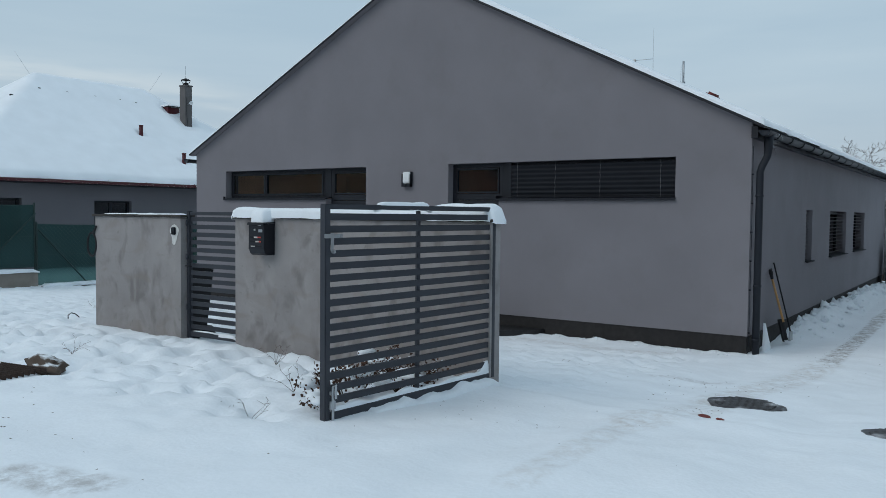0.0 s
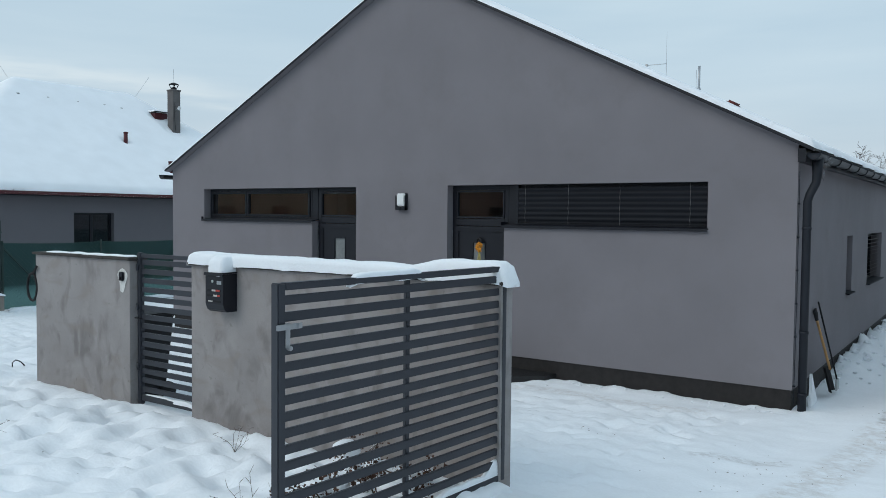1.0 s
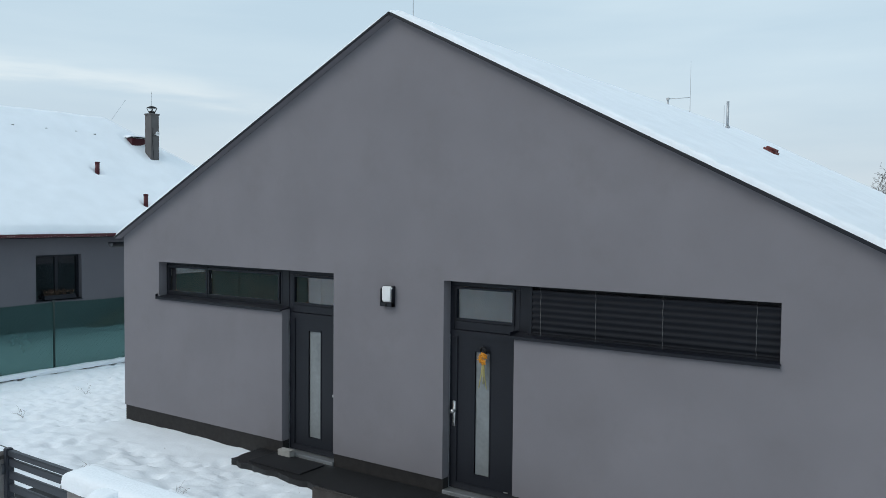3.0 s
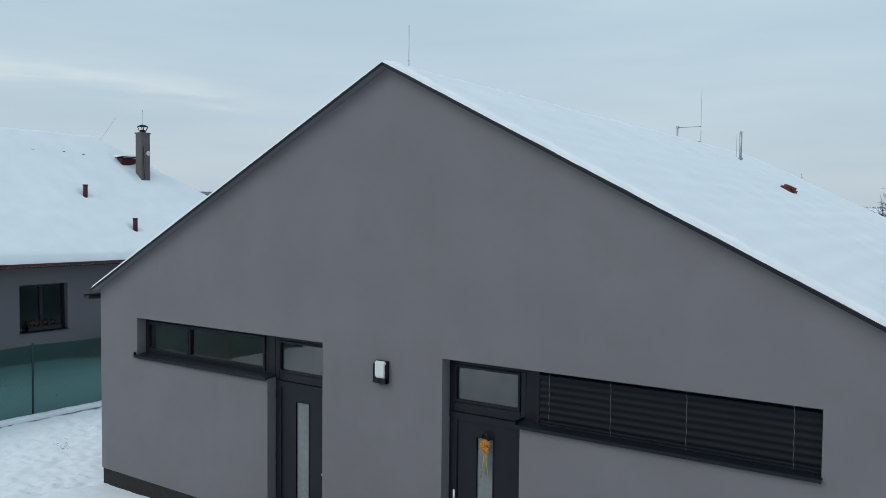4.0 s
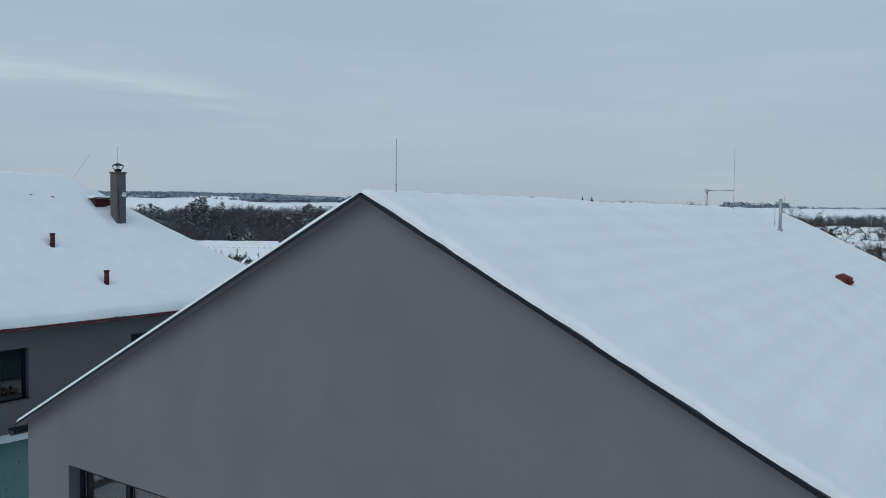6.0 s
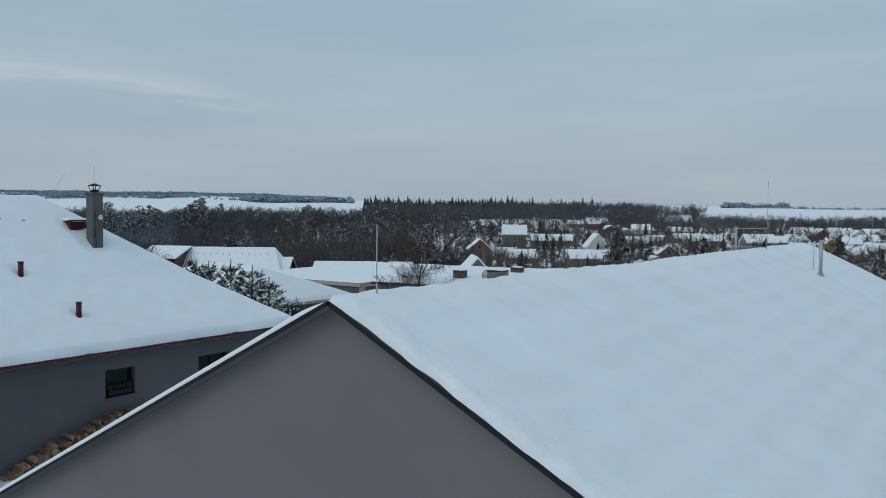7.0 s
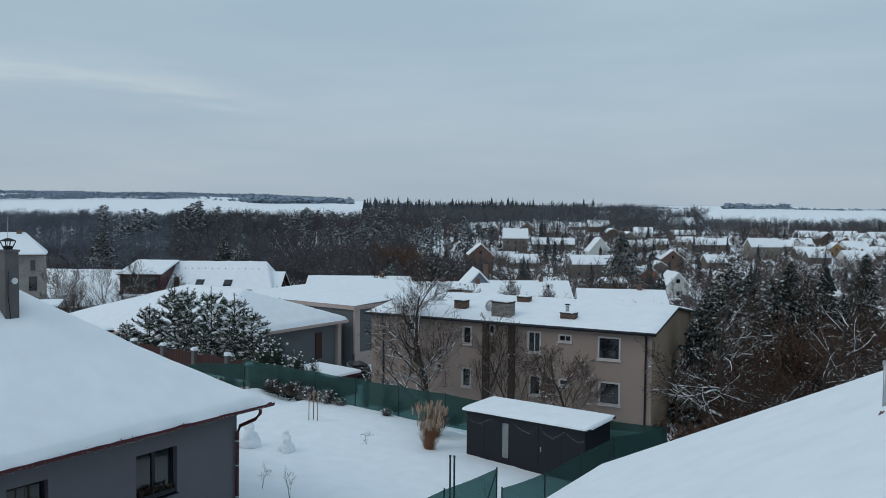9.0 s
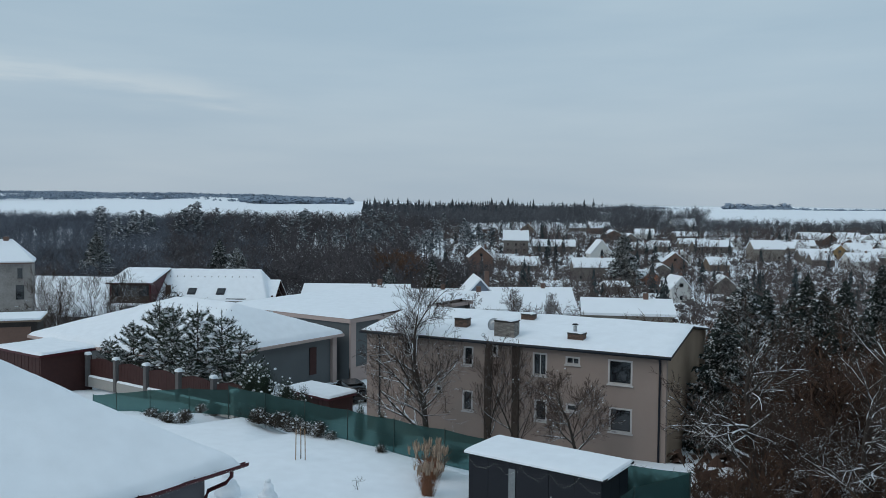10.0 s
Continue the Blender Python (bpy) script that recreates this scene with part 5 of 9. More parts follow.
def hip_snow(name, x0, x1, y0, y1, z, slope, thick, label, nx=70, ny=90, seed=0, ridge_cap=99.0, hollows=(), sag=0.0):
    """Snow over a hipped roof as one soft sheet with rounded hips and rims."""
    verts, faces = [], []
    for j in range(ny + 1):
        for i in range(nx + 1):
            x, y = x0 + (x1 - x0) * i / nx, y0 + (y1 - y0) * j / ny
            d = sorted((x - x0, x1 - x, y - y0, y1 - y))
            k = 0.35
            m = d[0] - max(0.0, k - (d[1] - d[0])) ** 2 / (4 * k)
            m = max(0.0, m) if d[0] > 0.01 else 0.0
            rim = min(1.0, d[0] / 0.3)
            h = thick * math.sqrt(max(0.0, 1 - (1 - rim) ** 2)) * (1 + 0.35 * fbm(x, y, seed, 0.5, 3))
            for hx, hy, r in hollows:
                q = math.hypot(x - hx, y - hy) / r
                h *= 1 - 0.9 * math.exp(-q ** 4)
            xx = x + (0.06 * fbm(y, seed, 1, 1.4, 3) if i in (0, nx) else 0)
            yy = y + (0.06 * fbm(x, seed, 2, 1.4, 3) if j in (0, ny) else 0)
            verts.append((xx, yy, z + min(ridge_cap, slope * m) - sag * math.sin(math.pi * min(1.0, m / 6.0)) + (max(0.01, h) if 0 < i < nx and 0 < j < ny else -0.075 + 0.02 * fbm(x, y, seed, 2.5, 2))))
    w = nx + 1
    for j in range(ny):
        for i in range(nx):
            a = j * w + i
            faces.append((a, a + 1, a + w + 1, a + w))
    return tagged(place(name, mesh_from(name, verts, faces, M["snow"], True)), label, "snow", kind="stuff")


def hip_roof(parent, x0, x1, y0, y1, z, slope, mat, th=0.16):
    bm = bmesh.new()
    hw = min(x1 - x0, y1 - y0) / 2
    zr = z + slope * hw
    if x1 - x0 < y1 - y0:
        a, b = ((x0 + x1) / 2, y0 + hw, zr), ((x0 + x1) / 2, y1 - hw, zr)
    else:
        a, b = (x0 + hw, (y0 + y1) / 2, zr), (x1 - hw, (y0 + y1) / 2, zr)
    c = [bm.verts.new(p) for p in ((x0, y0, z), (x1, y0, z), (x1, y1, z), (x0, y1, z))]
    lo = [bm.verts.new((v.co.x, v.co.y, z - th)) for v in c]
    va, vb = bm.verts.new(a), bm.verts.new(b)
    if x1 - x0 < y1 - y0:
        for q in ((c[0], c[1], va), (c[1], c[2], vb, va), (c[2], c[3], vb), (c[3], c[0], va, vb)):
            bm.faces.new(q)
    else:
        for q in ((c[0], c[1], vb, va), (c[1], c[2], vb), (c[2], c[3], va, vb), (c[3], c[0], va)):
            bm.faces.new(q)
    for i in range(4):
        bm.faces.new((lo[i], lo[(i + 1) % 4], c[(i + 1) % 4], c[i]))
    bm.faces.new(lo[::-1])
    part("roof", bm, mat, parent)
    return zr


NX = -13.45
neighbour = thing("house", (0, 0, 0), "single-storey grey rendered house with red gutters and snow-covered hipped roof", "house")
N_OPEN = ((0.4, 1.97, 0.95, 2.31), (4.49, 5.94, 0.88, 2.28), (9.11, 10.06, 1.48, 2.27), (12.34, 13.57, 0.96, 2.23))
bm = bmesh.new()
us, vs = [0.0], [-0.05, 0.88, 0.95, 0.96, 1.48, 2.23, 2.27, 2.28, 2.31, 2.88]
for y0, y1, _, _ in N_OPEN:
    us += [y0, y1]
us.append(15.6)
wall_cells(bm, us, vs, lambda u, v: not any(a < u < b and c < v < d for a, b, c, d in N_OPEN), lambda u, v, w: (NX - w, u, v), 0.4)
part("side_wall", bm, M["nplaster"], neighbour)
box("back_wall", -24.3, NX - 0.402, 15.2, 15.6, -0.05, 2.88, M["nplaster"], neighbour, 0)
box("front_wall", -24.3, NX - 0.402, 0.0, 0.4, -0.05, 2.88, M["nplaster"], neighbour, 0)
box("side_wall", -24.3, -23.9, 0.402, 15.198, -0.05, 2.88, M["nplaster"], neighbour, 0)
box("plinth", -24.27, NX - 0.02, 0.03, 15.57, -0.7, -0.052, M["plinth"], neighbour, 0)
box("soffit", -24.7, -13.0, -0.45, 16.0, 2.8, 2.86, M["anthracite"], neighbour, 0)
hip_roof(neighbour, -24.9, -12.9, -0.65, 16.2, 2.93, 0.69, M["red"], 0.06)
hip_snow("roof_snow", -24.9, -12.85, -0.65, 16.2, 3.0, 0.71, 0.11, "smooth snow blanket on the neighbour's hipped roof", 130, 180, 4, sag=0.15, hollows=((-16.8, 10.9, 0.5), (-17.55, 10.6, 0.4), (-15.75, 7.95, 0.16), (-14.1, 8.72, 0.16)))

for k, (y0, y1, z0, z1) in enumerate(N_OPEN):
    w = place("window", None, neighbour, "dark anthracite window with a planter" if k else "dark anthracite window")
    bm = bmesh.new()
    x = NX - 0.16
    bars = [(y0, y1, z0, z0 + 0.06), (y0, y1, z1 - 0.06, z1), (y0, y0 + 0.06, z0 + 0.06, z1 - 0.06), (y1 - 0.07, y1, z0 + 0.06, z1 - 0.06)]
    if y1 - y0 > 1.1:
        bars.append(((y0 + y1) / 2 - 0.05, (y0 + y1) / 2 + 0.05, z0 + 0.06, z1 - 0.06))
    for a, b, c, d in bars:
        add_box(bm, x - 0.08, x, a, b, c, d, 0.005)
    part("frame", bm, M["anthracite"], w)
    box("pane", x - 0.06, x - 0.04, y0 + 0.06, y1 - 0.07, z0 + 0.06, z1 - 0.06, M["darkglass"], w, 0)
    bm = bmesh.new()
    add_prism(bm, [(NX + 0.05, z0), (NX + 0.05, z0 + 0.015), (x, z0 + 0.035), (x, z0 + 0.02)], y0 - 0.03, y1 + 0.03, 1)
    part("sill", bm, M["anthracite"], w)

# planters with dry plants on the sills
M["dryplant"] = frosted(material("dry_plant", (0.055, 0.034, 0.023), 0.9, var=0.4, scale=30, fine=90, bump=0, island=0.5), 0.7, 0.95)
M["flower"] = material("dry_flower", (0.11, 0.07, 0.05), 0.8, var=0.4, scale=30, fine=90, bump=0, island=0.5)


def tuft(verts, faces, c, n, h, spread, w, lean=0.0):
    """Thin upright blades from one root."""
    for _ in range(n):
        a = random.uniform(0, math.tau)
        r = spread * random.random() ** 0.7
        hh = h * random.uniform(0.55, 1.0)
        bx, by = c[0] + 0.25 * r * math.cos(a), c[1] + 0.25 * r * math.sin(a)
        tx, ty = c[0] + r * math.cos(a) + lean, c[1] + r * math.sin(a)
        px, py = -math.sin(a) * w, math.cos(a) * w
        b = len(verts)
        verts += [(bx - px, by - py, c[2]), (bx + px, by + py, c[2]), ((bx + tx) / 2 + px, (by + ty) / 2 + py, c[2] + hh * 0.62), ((bx + tx) / 2 - px, (by + ty) / 2 - py, c[2] + hh * 0.62), (tx, ty, c[2] + hh)]
        faces += [(b, b + 1, b + 2, b + 3), (b + 3, b + 2, b + 4)]


random.seed(21)
for y0, y1, z0 in ((4.75, 5.75, 0.92), (9.2, 9.95, 1.52), (12.42, 13.5, 1.0)):
    pl = thing("planter", (NX - 0.06, (y0 + y1) / 2, z0), "dark window planter with dry plants on the sill", "planter", "window planters")
    L = (y1 - y0) / 2
    box("trough", -0.09, 0.06, -L, L, 0, 0.13, M["anthracite"], pl, 0.01)
    verts, faces = [], []
    for k in range(26):
        tuft(verts, faces, (random.uniform(-0.06, 0.04), random.uniform(-L, L), 0.12), 8, 0.24, 0.12, 0.007)
    tagged(place("plants", mesh_from("plants", verts, faces, M["dryplant"]), pl), "dry brown plants", kind="stuff")
    verts, faces = [], []
    for k in range(14):
        tuft(verts, faces, (random.uniform(-0.04, 0.06), random.uniform(-L, L), 0.2), 5, 0.07, 0.06, 0.016)
    tagged(place("flowers", mesh_from("flowers", verts, faces, M["flower"]), pl), "withered flower heads", kind="stuff")

# gutter, tile ends, downpipe and a string of little lights
g = place("gutter", None, neighbour, "oxblood metal gutter under the eaves")
bm = bmesh.new()
gx, gz = -12.86, 2.86
prof = [(gx - 0.07, gz + 0.07), (gx - 0.06, gz - 0.0), (gx - 0.02, gz - 0.03), (gx + 0.04, gz - 0.025), (gx + 0.065, gz + 0.02), (gx + 0.07, gz + 0.075), (gx + 0.058, gz + 0.075), (gx + 0.05, gz + 0.025), (gx - 0.05, gz + 0.02)]
add_prism(bm, prof, -0.6, 16.45, 1)
part("trough", bm, M["red"], g)
for k in range(56):
    y = -0.45 + k * 0.3
    tube("tile_end", [(-12.99, y, 3.0), (-12.87, y, 2.945)], 0.024 if 12 < k < 22 else 0.014, M["red"], g, 8)
dp = place("downpipe", None, neighbour, "oxblood metal downpipe with a swan-neck")
tube("pipe", [(gx, 15.95, gz - 0.05), (gx, 15.95, gz - 0.16), (gx - 0.1, 15.85, gz - 0.32), (NX + 0.12, 15.62, gz - 0.52), (NX + 0.09, 15.55, gz - 0.7), (NX + 0.09, 15.52, -0.3)], 0.05, M["red"], dp, 12)
for z in (0.3, 1.2, 1.9):
    tube("clamp", [(NX + 0.09, 15.52, z), (NX + 0.09, 15.52, z + 0.04)], 0.058, M["galv"], dp, 12)
random.seed(3)
bm = bmesh.new()
y = -0.3
while y < 16.3:
    z = gz - 0.0 + random.uniform(-0.035, 0.03)
    bmesh.ops.create_icosphere(bm, subdivisions=1, radius=0.009, matrix=Matrix.Translation((gx + 0.082, y, z)))
    y += random.uniform(0.05, 0.14)
M["bulb"] = material("clear_bulb", (0.8, 0.8, 0.76), 0.2, var=0.05, scale=5, fine=20, bump=0)
tagged(part("light_string", bm, M["bulb"]), "string of tiny clear bulbs along the red gutter", "lights", kind="stuff")

# chimney with cap, dish and mast
chim = thing("chimney", (-16.88, 10.96, 5.35), "grey rendered chimney with cowl, small dish and thin rod", "chimney")
box("shaft", -0.19, 0.19, -0.18, 0.18, -0.4, 1.98, M["chimney"], chim, 0.01)
box("cap", -0.215, 0.215, -0.205, 0.205, 1.98, 2.04, M["chimney"], chim, 0.01)
box("flashing", -0.22, 0.22, -0.21, 0.21, -0.3, 0.10, M["red"], chim, 0.01)
bm = bmesh.new()
for x, y in ((-0.09, -0.09), (0.09, -0.09), (0.09, 0.09), (-0.09, 0.09)):
    add_tube(bm, [(x * 0.7, y * 0.7, 2.05), (x * 1.5, y * 1.5, 2.26)], 0.014, 6)
add_tube(bm, [(0, 0, 2.26), (0, 0, 2.28), (0, 0, 2.34)], [0.19, 0.19, 0.04], 14)
add_tube(bm, [(0, 0, 2.05), (0, 0, 2.14)], 0.1, 14)
part("cowl", bm, M["black"], chim, "dark metal chimney cowl")
bm = bmesh.new()
rings = []
for k in range(5):
    r = 0.085 * k / 4
    rings.append([bm.verts.new((0.34 + 0.08 * (r / 0.085) ** 2, -0.05 + r * math.cos(a), 1.25 + r * math.sin(a))) for a in np.linspace(0, math.tau, 14, endpoint=False)] if k else [bm.verts.new((0.34, -0.05, 1.25))] * 14)
for p, q in zip(rings, rings[1:]):
    for i in range(14):
        f = [p[i], p[(i + 1) % 14], q[(i + 1) % 14], q[i]]
        bm.faces.new(list(dict.fromkeys(f)))
d = part("dish", bm, M["white"], chim, "small white antenna dish", True)
d.modifiers.new("thick", "SOLIDIFY").thickness = 0.01
tube("bracket", [(0.19, -0.05, 1.2), (0.34, -0.05, 1.25)], 0.018, M["galv"], chim, 8)
tube("cable", [(0.2, -0.1, 1.5), (0.205, -0.12, 0.9), (0.2, -0.05, 0.2)], 0.008, M["black"], chim, 6)
tube("rod", [(-0.12, 0.05, 1.9), (-0.08, 0.05, 2.9)], 0.008, M["galv"], chim, 6)


def n_roof(x, y):
    m = hip_height(x, y, -24.9, -12.9, -0.65, 16.2, 1.0)
    return 3.0 + 0.71 * m - 0.15 * math.sin(math.pi * min(1.0, m / 6.0)) + 0.1


for x, y in ((-15.75, 7.95), (-14.1, 8.72)):
    pp = thing("vent_pipe", (x, y, n_roof(x, y)), "oxblood vent pipe standing out of the roof snow", "pipe", "roof vents")
    tube("pipe", [(0, 0, -0.2), (0, 0, 0.34)], 0.075, M["red"], pp, 14)
    tube("rim", [(0, 0, 0.31), (0, 0, 0.36)], 0.085, M["red"], pp, 14)
hatch = thing("roof_hatch", (-17.75, 10.75, n_roof(-17.75, 10.75) - 0.12), "red-framed roof hatch under a slab of snow", "hatch")
bm = bmesh.new()
add_prism(bm, [(-0.32, -0.35), (0.32, -0.35), (0.32, 0.10), (-0.32, 0.12)], -0.3, 0.3, 1)
part("frame", bm, M["red"], hatch)
box("flap", -0.36, 0.42, -0.36, 0.36, 0.12, 0.16, M["black"], hatch, 0.01)
snow_loaf("hatch_snow", -18.1, -17.35, 10.4, 11.1, n_roof(-17.75, 10.75) + 0.04, 0.07, "slab of snow on the roof hatch", 0.01, 14)
bm = bmesh.new()
for x, y in ((-17.5, 3.77), (-17.88, 5.01), (-17.86, 6.11), (-17.83, 7.27), (-17.84, 8.4), (-17.77, 9.1)):
    add_box(bm, x - 0.05, x + 0.05, y - 0.05, y + 0.05, n_roof(x, y) - 0.05, n_roof(x, y) + 0.03, 0.01)
tagged(part("ridge_hooks", bm, M["black"]), "row of dark roof hooks near the snowy ridge", "hook", kind="stuff")
for x, y, lx, ly in ((-18.9, 10.45, 0.35, 0.5), (-18.9, 5.3, -0.3, -0.5)):
    r = thing("lightning_rod", (x, y, 7.3), "thin slanting lightning rod on the neighbour's ridge", "rod", "roof rods")
    tube("rod", [(0, 0, -0.2), (lx, ly, 0.75)], 0.005, M["galv"], r, 6)

# ---- stacked firewood along the wall ----
random.seed(8)
pile = thing("woodpile", (NX + 0.45, 0, -0.1), "long stack of split firewood against the grey wall", "woodpile")
M["logend"] = material("split_log", (0.26, 0.15, 0.095), 0.9, var=0.45, scale=14, fine=90, bump=0.4, random=0.6)
templates = []
for k in range(10):
    n = random.choice((3, 3, 4, 4, 5))
    a0 = random.uniform(0, 6.28)
    ring = []
    for i in range(n):
        a = a0 + math.tau * i / n + random.uniform(-0.3, 0.3)
        r = 0.092 * random.uniform(0.8, 1.15)
        ring.append((r * math.cos(a), r * math.sin(a)))
    vs = [(0.0, u, v) for u, v in ring] + [(-0.34, u, v) for u, v in ring] + [(0.004, 0, 0)]
    fs = [(i, (i + 1) % n, 2 * n) for i in range(n)] + [(i, i + n, (i + 1) % n + n, (i + 1) % n) for i in range(n)] + [tuple(range(n, 2 * n))[::-1]]
    templates.append(mesh_from("log", vs, fs, M["logend"]))


def pile_top(y):
    return lerp_table(((5.9, 0.0), (6.2, 0.15), (6.8, 0.44), (7.55, 0.70), (8.2, 0.87), (9.0, 1.16), (9.8, 1.22), (10.5, 1.0), (10.9, 0.6), (11.3, 0.15)), y)


count, row = 0, 0
z = 0.07
while z < 1.35:
    y = 5.3 + (0.07 if row % 2 else 0)
    while y < 11.3:
        if z < pile_top(y) + random.uniform(-0.03, 0.03) and count < 300:
            ob = place("log", templates[random.randrange(10)], pile, m=pose(random.uniform(-0.03, 0.04), y + random.uniform(-0.012, 0.012), z + random.uniform(-0.01, 0.01), random.uniform(0, 360), 0, 0))
            count += 1
        y += 0.135
    z += 0.118
    row += 1
# ---- green netted fence between the plots ----
def net_material(name, base, fac):
    mat = bpy.data.materials.new(name)
    mat.use_nodes = True
    nt = mat.node_tree
    N, L = nt.nodes.new, nt.links.new
    b, out = nt.nodes["Principled BSDF"], nt.nodes["Material Output"]
    b.inputs["Roughness"].default_value = 0.8
    geo, ns = N("ShaderNodeNewGeometry"), N("ShaderNodeTexNoise")
    ns.inputs["Scale"].default_value, ns.inputs["Detail"].default_value = 1.6, 4
    L(geo.outputs["Position"], ns.inputs["Vector"])
    mx = N("ShaderNodeMixRGB")
    mx.inputs[1].default_value, mx.inputs[2].default_value = (*[c * 0.75 for c in base], 1), (*[c * 1.25 for c in base], 1)
    L(ns.outputs["Fac"], mx.inputs[0])
    L(mx.outputs[0], b.inputs["Base Color"])
    tr, ms = N("ShaderNodeBsdfTransparent"), N("ShaderNodeMixShader")
    tr.inputs["Color"].default_value = (0.27, 0.52, 0.50, 1)
    ms.inputs[0].default_value = fac
    L(tr.outputs[0], ms.inputs[1])
    L(b.outputs[0], ms.inputs[2])
    L(ms.outputs[0], out.inputs[0])
    return mat


M["net"] = net_material("green_shade_net", (0.014, 0.054, 0.052), 0.70)
M["wire"] = material("green_wire", (0.02, 0.05, 0.045), 0.5, var=0.1, scale=4, fine=40, bump=0)


def net_fence(label, posts, h, kerb=False, mesh=0.075, braces=(), sag=0.03):
    """Posts, a shade net on wire mesh and tension wires, along a run of posts (x, y, z foot)."""
    f = thing("fence", (0, 0, 0), label, "fence", "garden fences")
    for x, y, z in posts:
        tube("post", [(x, y, z - 0.2), (x, y, z + h + 0.03)], 0.022, M["netpost"], f, 8)
        tube("post_cap", [(x, y, z + h + 0.03), (x, y, z + h + 0.05)], [0.028, 0.012], M["netpost"], f, 8)
    for i, (a, b) in enumerate(zip(posts, posts[1:])):
        a, b = Vector(a), Vector(b)
        L = (b.xy - a.xy).length
        n = max(2, int(L / 0.25))
        side = Vector((-(b - a).y, (b - a).x, 0)).normalized() * 0.03
        verts, faces = [], []
        for j in range(n + 1):
            p = a.lerp(b, j / n)
            w = 0.015 * fbm(p.x, p.y, 3, 1.3, 2)
            dip = -sag * math.sin(math.pi * j / n)
            verts += [tuple(p + side * (0.4 + w * 20) + Vector((0, 0, 0.02))), tuple(p + side * 0.5 + Vector((0, 0, h + dip)))]
        for j in range(n):
            faces.append((2 * j, 2 * j + 2, 2 * j + 3, 2 * j + 1))
        place("net", mesh_from("net", verts, faces, M["net"], True), f, "green shade net")
        bm = bmesh.new()
        for hh in (0.05, h * 0.5, h - 0.01):
            pts = [a.lerp(b, j / 8) + Vector((0, 0, hh - (sag * math.sin(math.pi * j / 8) if hh > 1 else 0))) for j in range(9)]
            add_tube(bm, pts, 0.003, 4, False)
        part("wire", bm, M["wire"], f)
        if mesh:
            vs, fs = [], []
            d = (b - a) / L
            t = -h
            while t < L:
                for sgn in (1, -1):
                    t0, t1 = t, t + h
                    z0, z1 = 0.0, h
                    if sgn < 0:
                        z0, z1 = h, 0.0
                    ta, tb = max(0.0, t0), min(L, t1)
                    if tb <= ta:
                        continue
                    za, zb = z0 + (z1 - z0) * (ta - t0) / h, z0 + (z1 - z0) * (tb - t0) / h
                    pa, pb = a + d * ta, a + d * tb
                    pa, pb = Vector((pa.x, pa.y, pa.z + za)) - side * 0.2 * sgn * 0.3, Vector((pb.x, pb.y, pb.z + zb)) - side * 0.2 * sgn * 0.3
                    q = (pb - pa).normalized().cross(side.normalized()) * 0.0022
                    s2 = side.normalized() * 0.0022
                    k = len(vs)
                    vs += [tuple(pa + q), tuple(pb + q), tuple(pa - q + s2), tuple(pb - q + s2), tuple(pa - q - s2), tuple(pb - q - s2)]
                    fs += [(k, k + 1, k + 3, k + 2), (k + 2, k + 3, k + 5, k + 4), (k + 4, k + 5, k + 1, k)]
                t += mesh * 1.414
            place("wire_mesh", mesh_from("wire_mesh", vs, fs, M["wire"]), f)
    for (x0, y0, z0), (x1, y1, z1) in braces:
        tube("brace", [(x0, y0, z0), (x1, y1, z1)], 0.018, M["netpost"], f, 8)
    return f


FX = -7.2
gl = lambda y: land(FX, y)
net_fence("green netted wire fence along the garden boundary", [(FX, y, max(-0.35, gl(y)) + 0.03) for y in (-0.95, 1.5, 4.0, 6.5, 9.0, 11.5, 14.0, 17.0, 19.62)], 1.55, braces=(((FX + 0.07, -0.95, 1.45), (FX + 0.07, 0.35, 0.05)), ((FX + 0.02, 19.6, 1.2), (FX + 0.02, 18.6, -0.2))))
net_fence("taller green netted wire fence beside the street", [(FX, -9.2, 0.5), (FX, -6.5, 0.5), (FX, -3.7, 0.5), (FX - 0.02, -0.99, 0.5)], 1.56, braces=(((FX + 0.07, -1.0, 1.85), (FX + 0.07, -2.3, 0.55)),))
net_fence("green netted wire fence down the garden slope", [(-7.1, 19.75, -0.85), (-7.09, 22.38, -1.1), (-7.07, 25.0, -1.12), (-7.02, 27.7, -1.15), (-6.05, 30.4, -1.2)], 1.5, mesh=0.1, braces=(((-7.0, 27.7, 0.2), (-6.95, 26.5, -1.0)),))
M["kerbstone"] = material("kerb_concrete", (0.27, 0.24, 0.21), 0.92, var=0.15, scale=6, fine=60, bump=0.3)
for y0, y1, z in ((-9.2, -0.98, 0.44), (-0.9, 4.2, 0.05), (4.25, 9.4, 0.02), (9.45, 14.5, 0.0), (14.55, 19.6, -0.2)):
    kb = thing("kerb", (FX, (y0 + y1) / 2, z), "low pale concrete kerb under the netted fence", "kerb", "fence kerbs")
    n = max(1, int((y1 - y0) / 2.45))
    L = (y1 - y0) / n
    for i in range(n):
        ya = y0 - (y0 + y1) / 2 + i * L
        box("kerb_slab", -0.035 + 0.1, 0.035 + 0.1, ya + 0.01, ya + L - 0.01, -0.45, 0.0, M["kerbstone"], kb, 0.006)
    snow_loaf("kerb_snow", y0, y1, FX + 0.03, FX + 0.2, z, 0.06, "snow lying along the fence kerb", 0.02, int(y0) + 20, n=50, m=8, axis=1)

# ---- back garden ----
def spot(s, l):
    """Plan place from metres ahead of the camera's last position and metres across its view."""
    return OX + AX * s + AY * l, OY + AY * s - AX * l


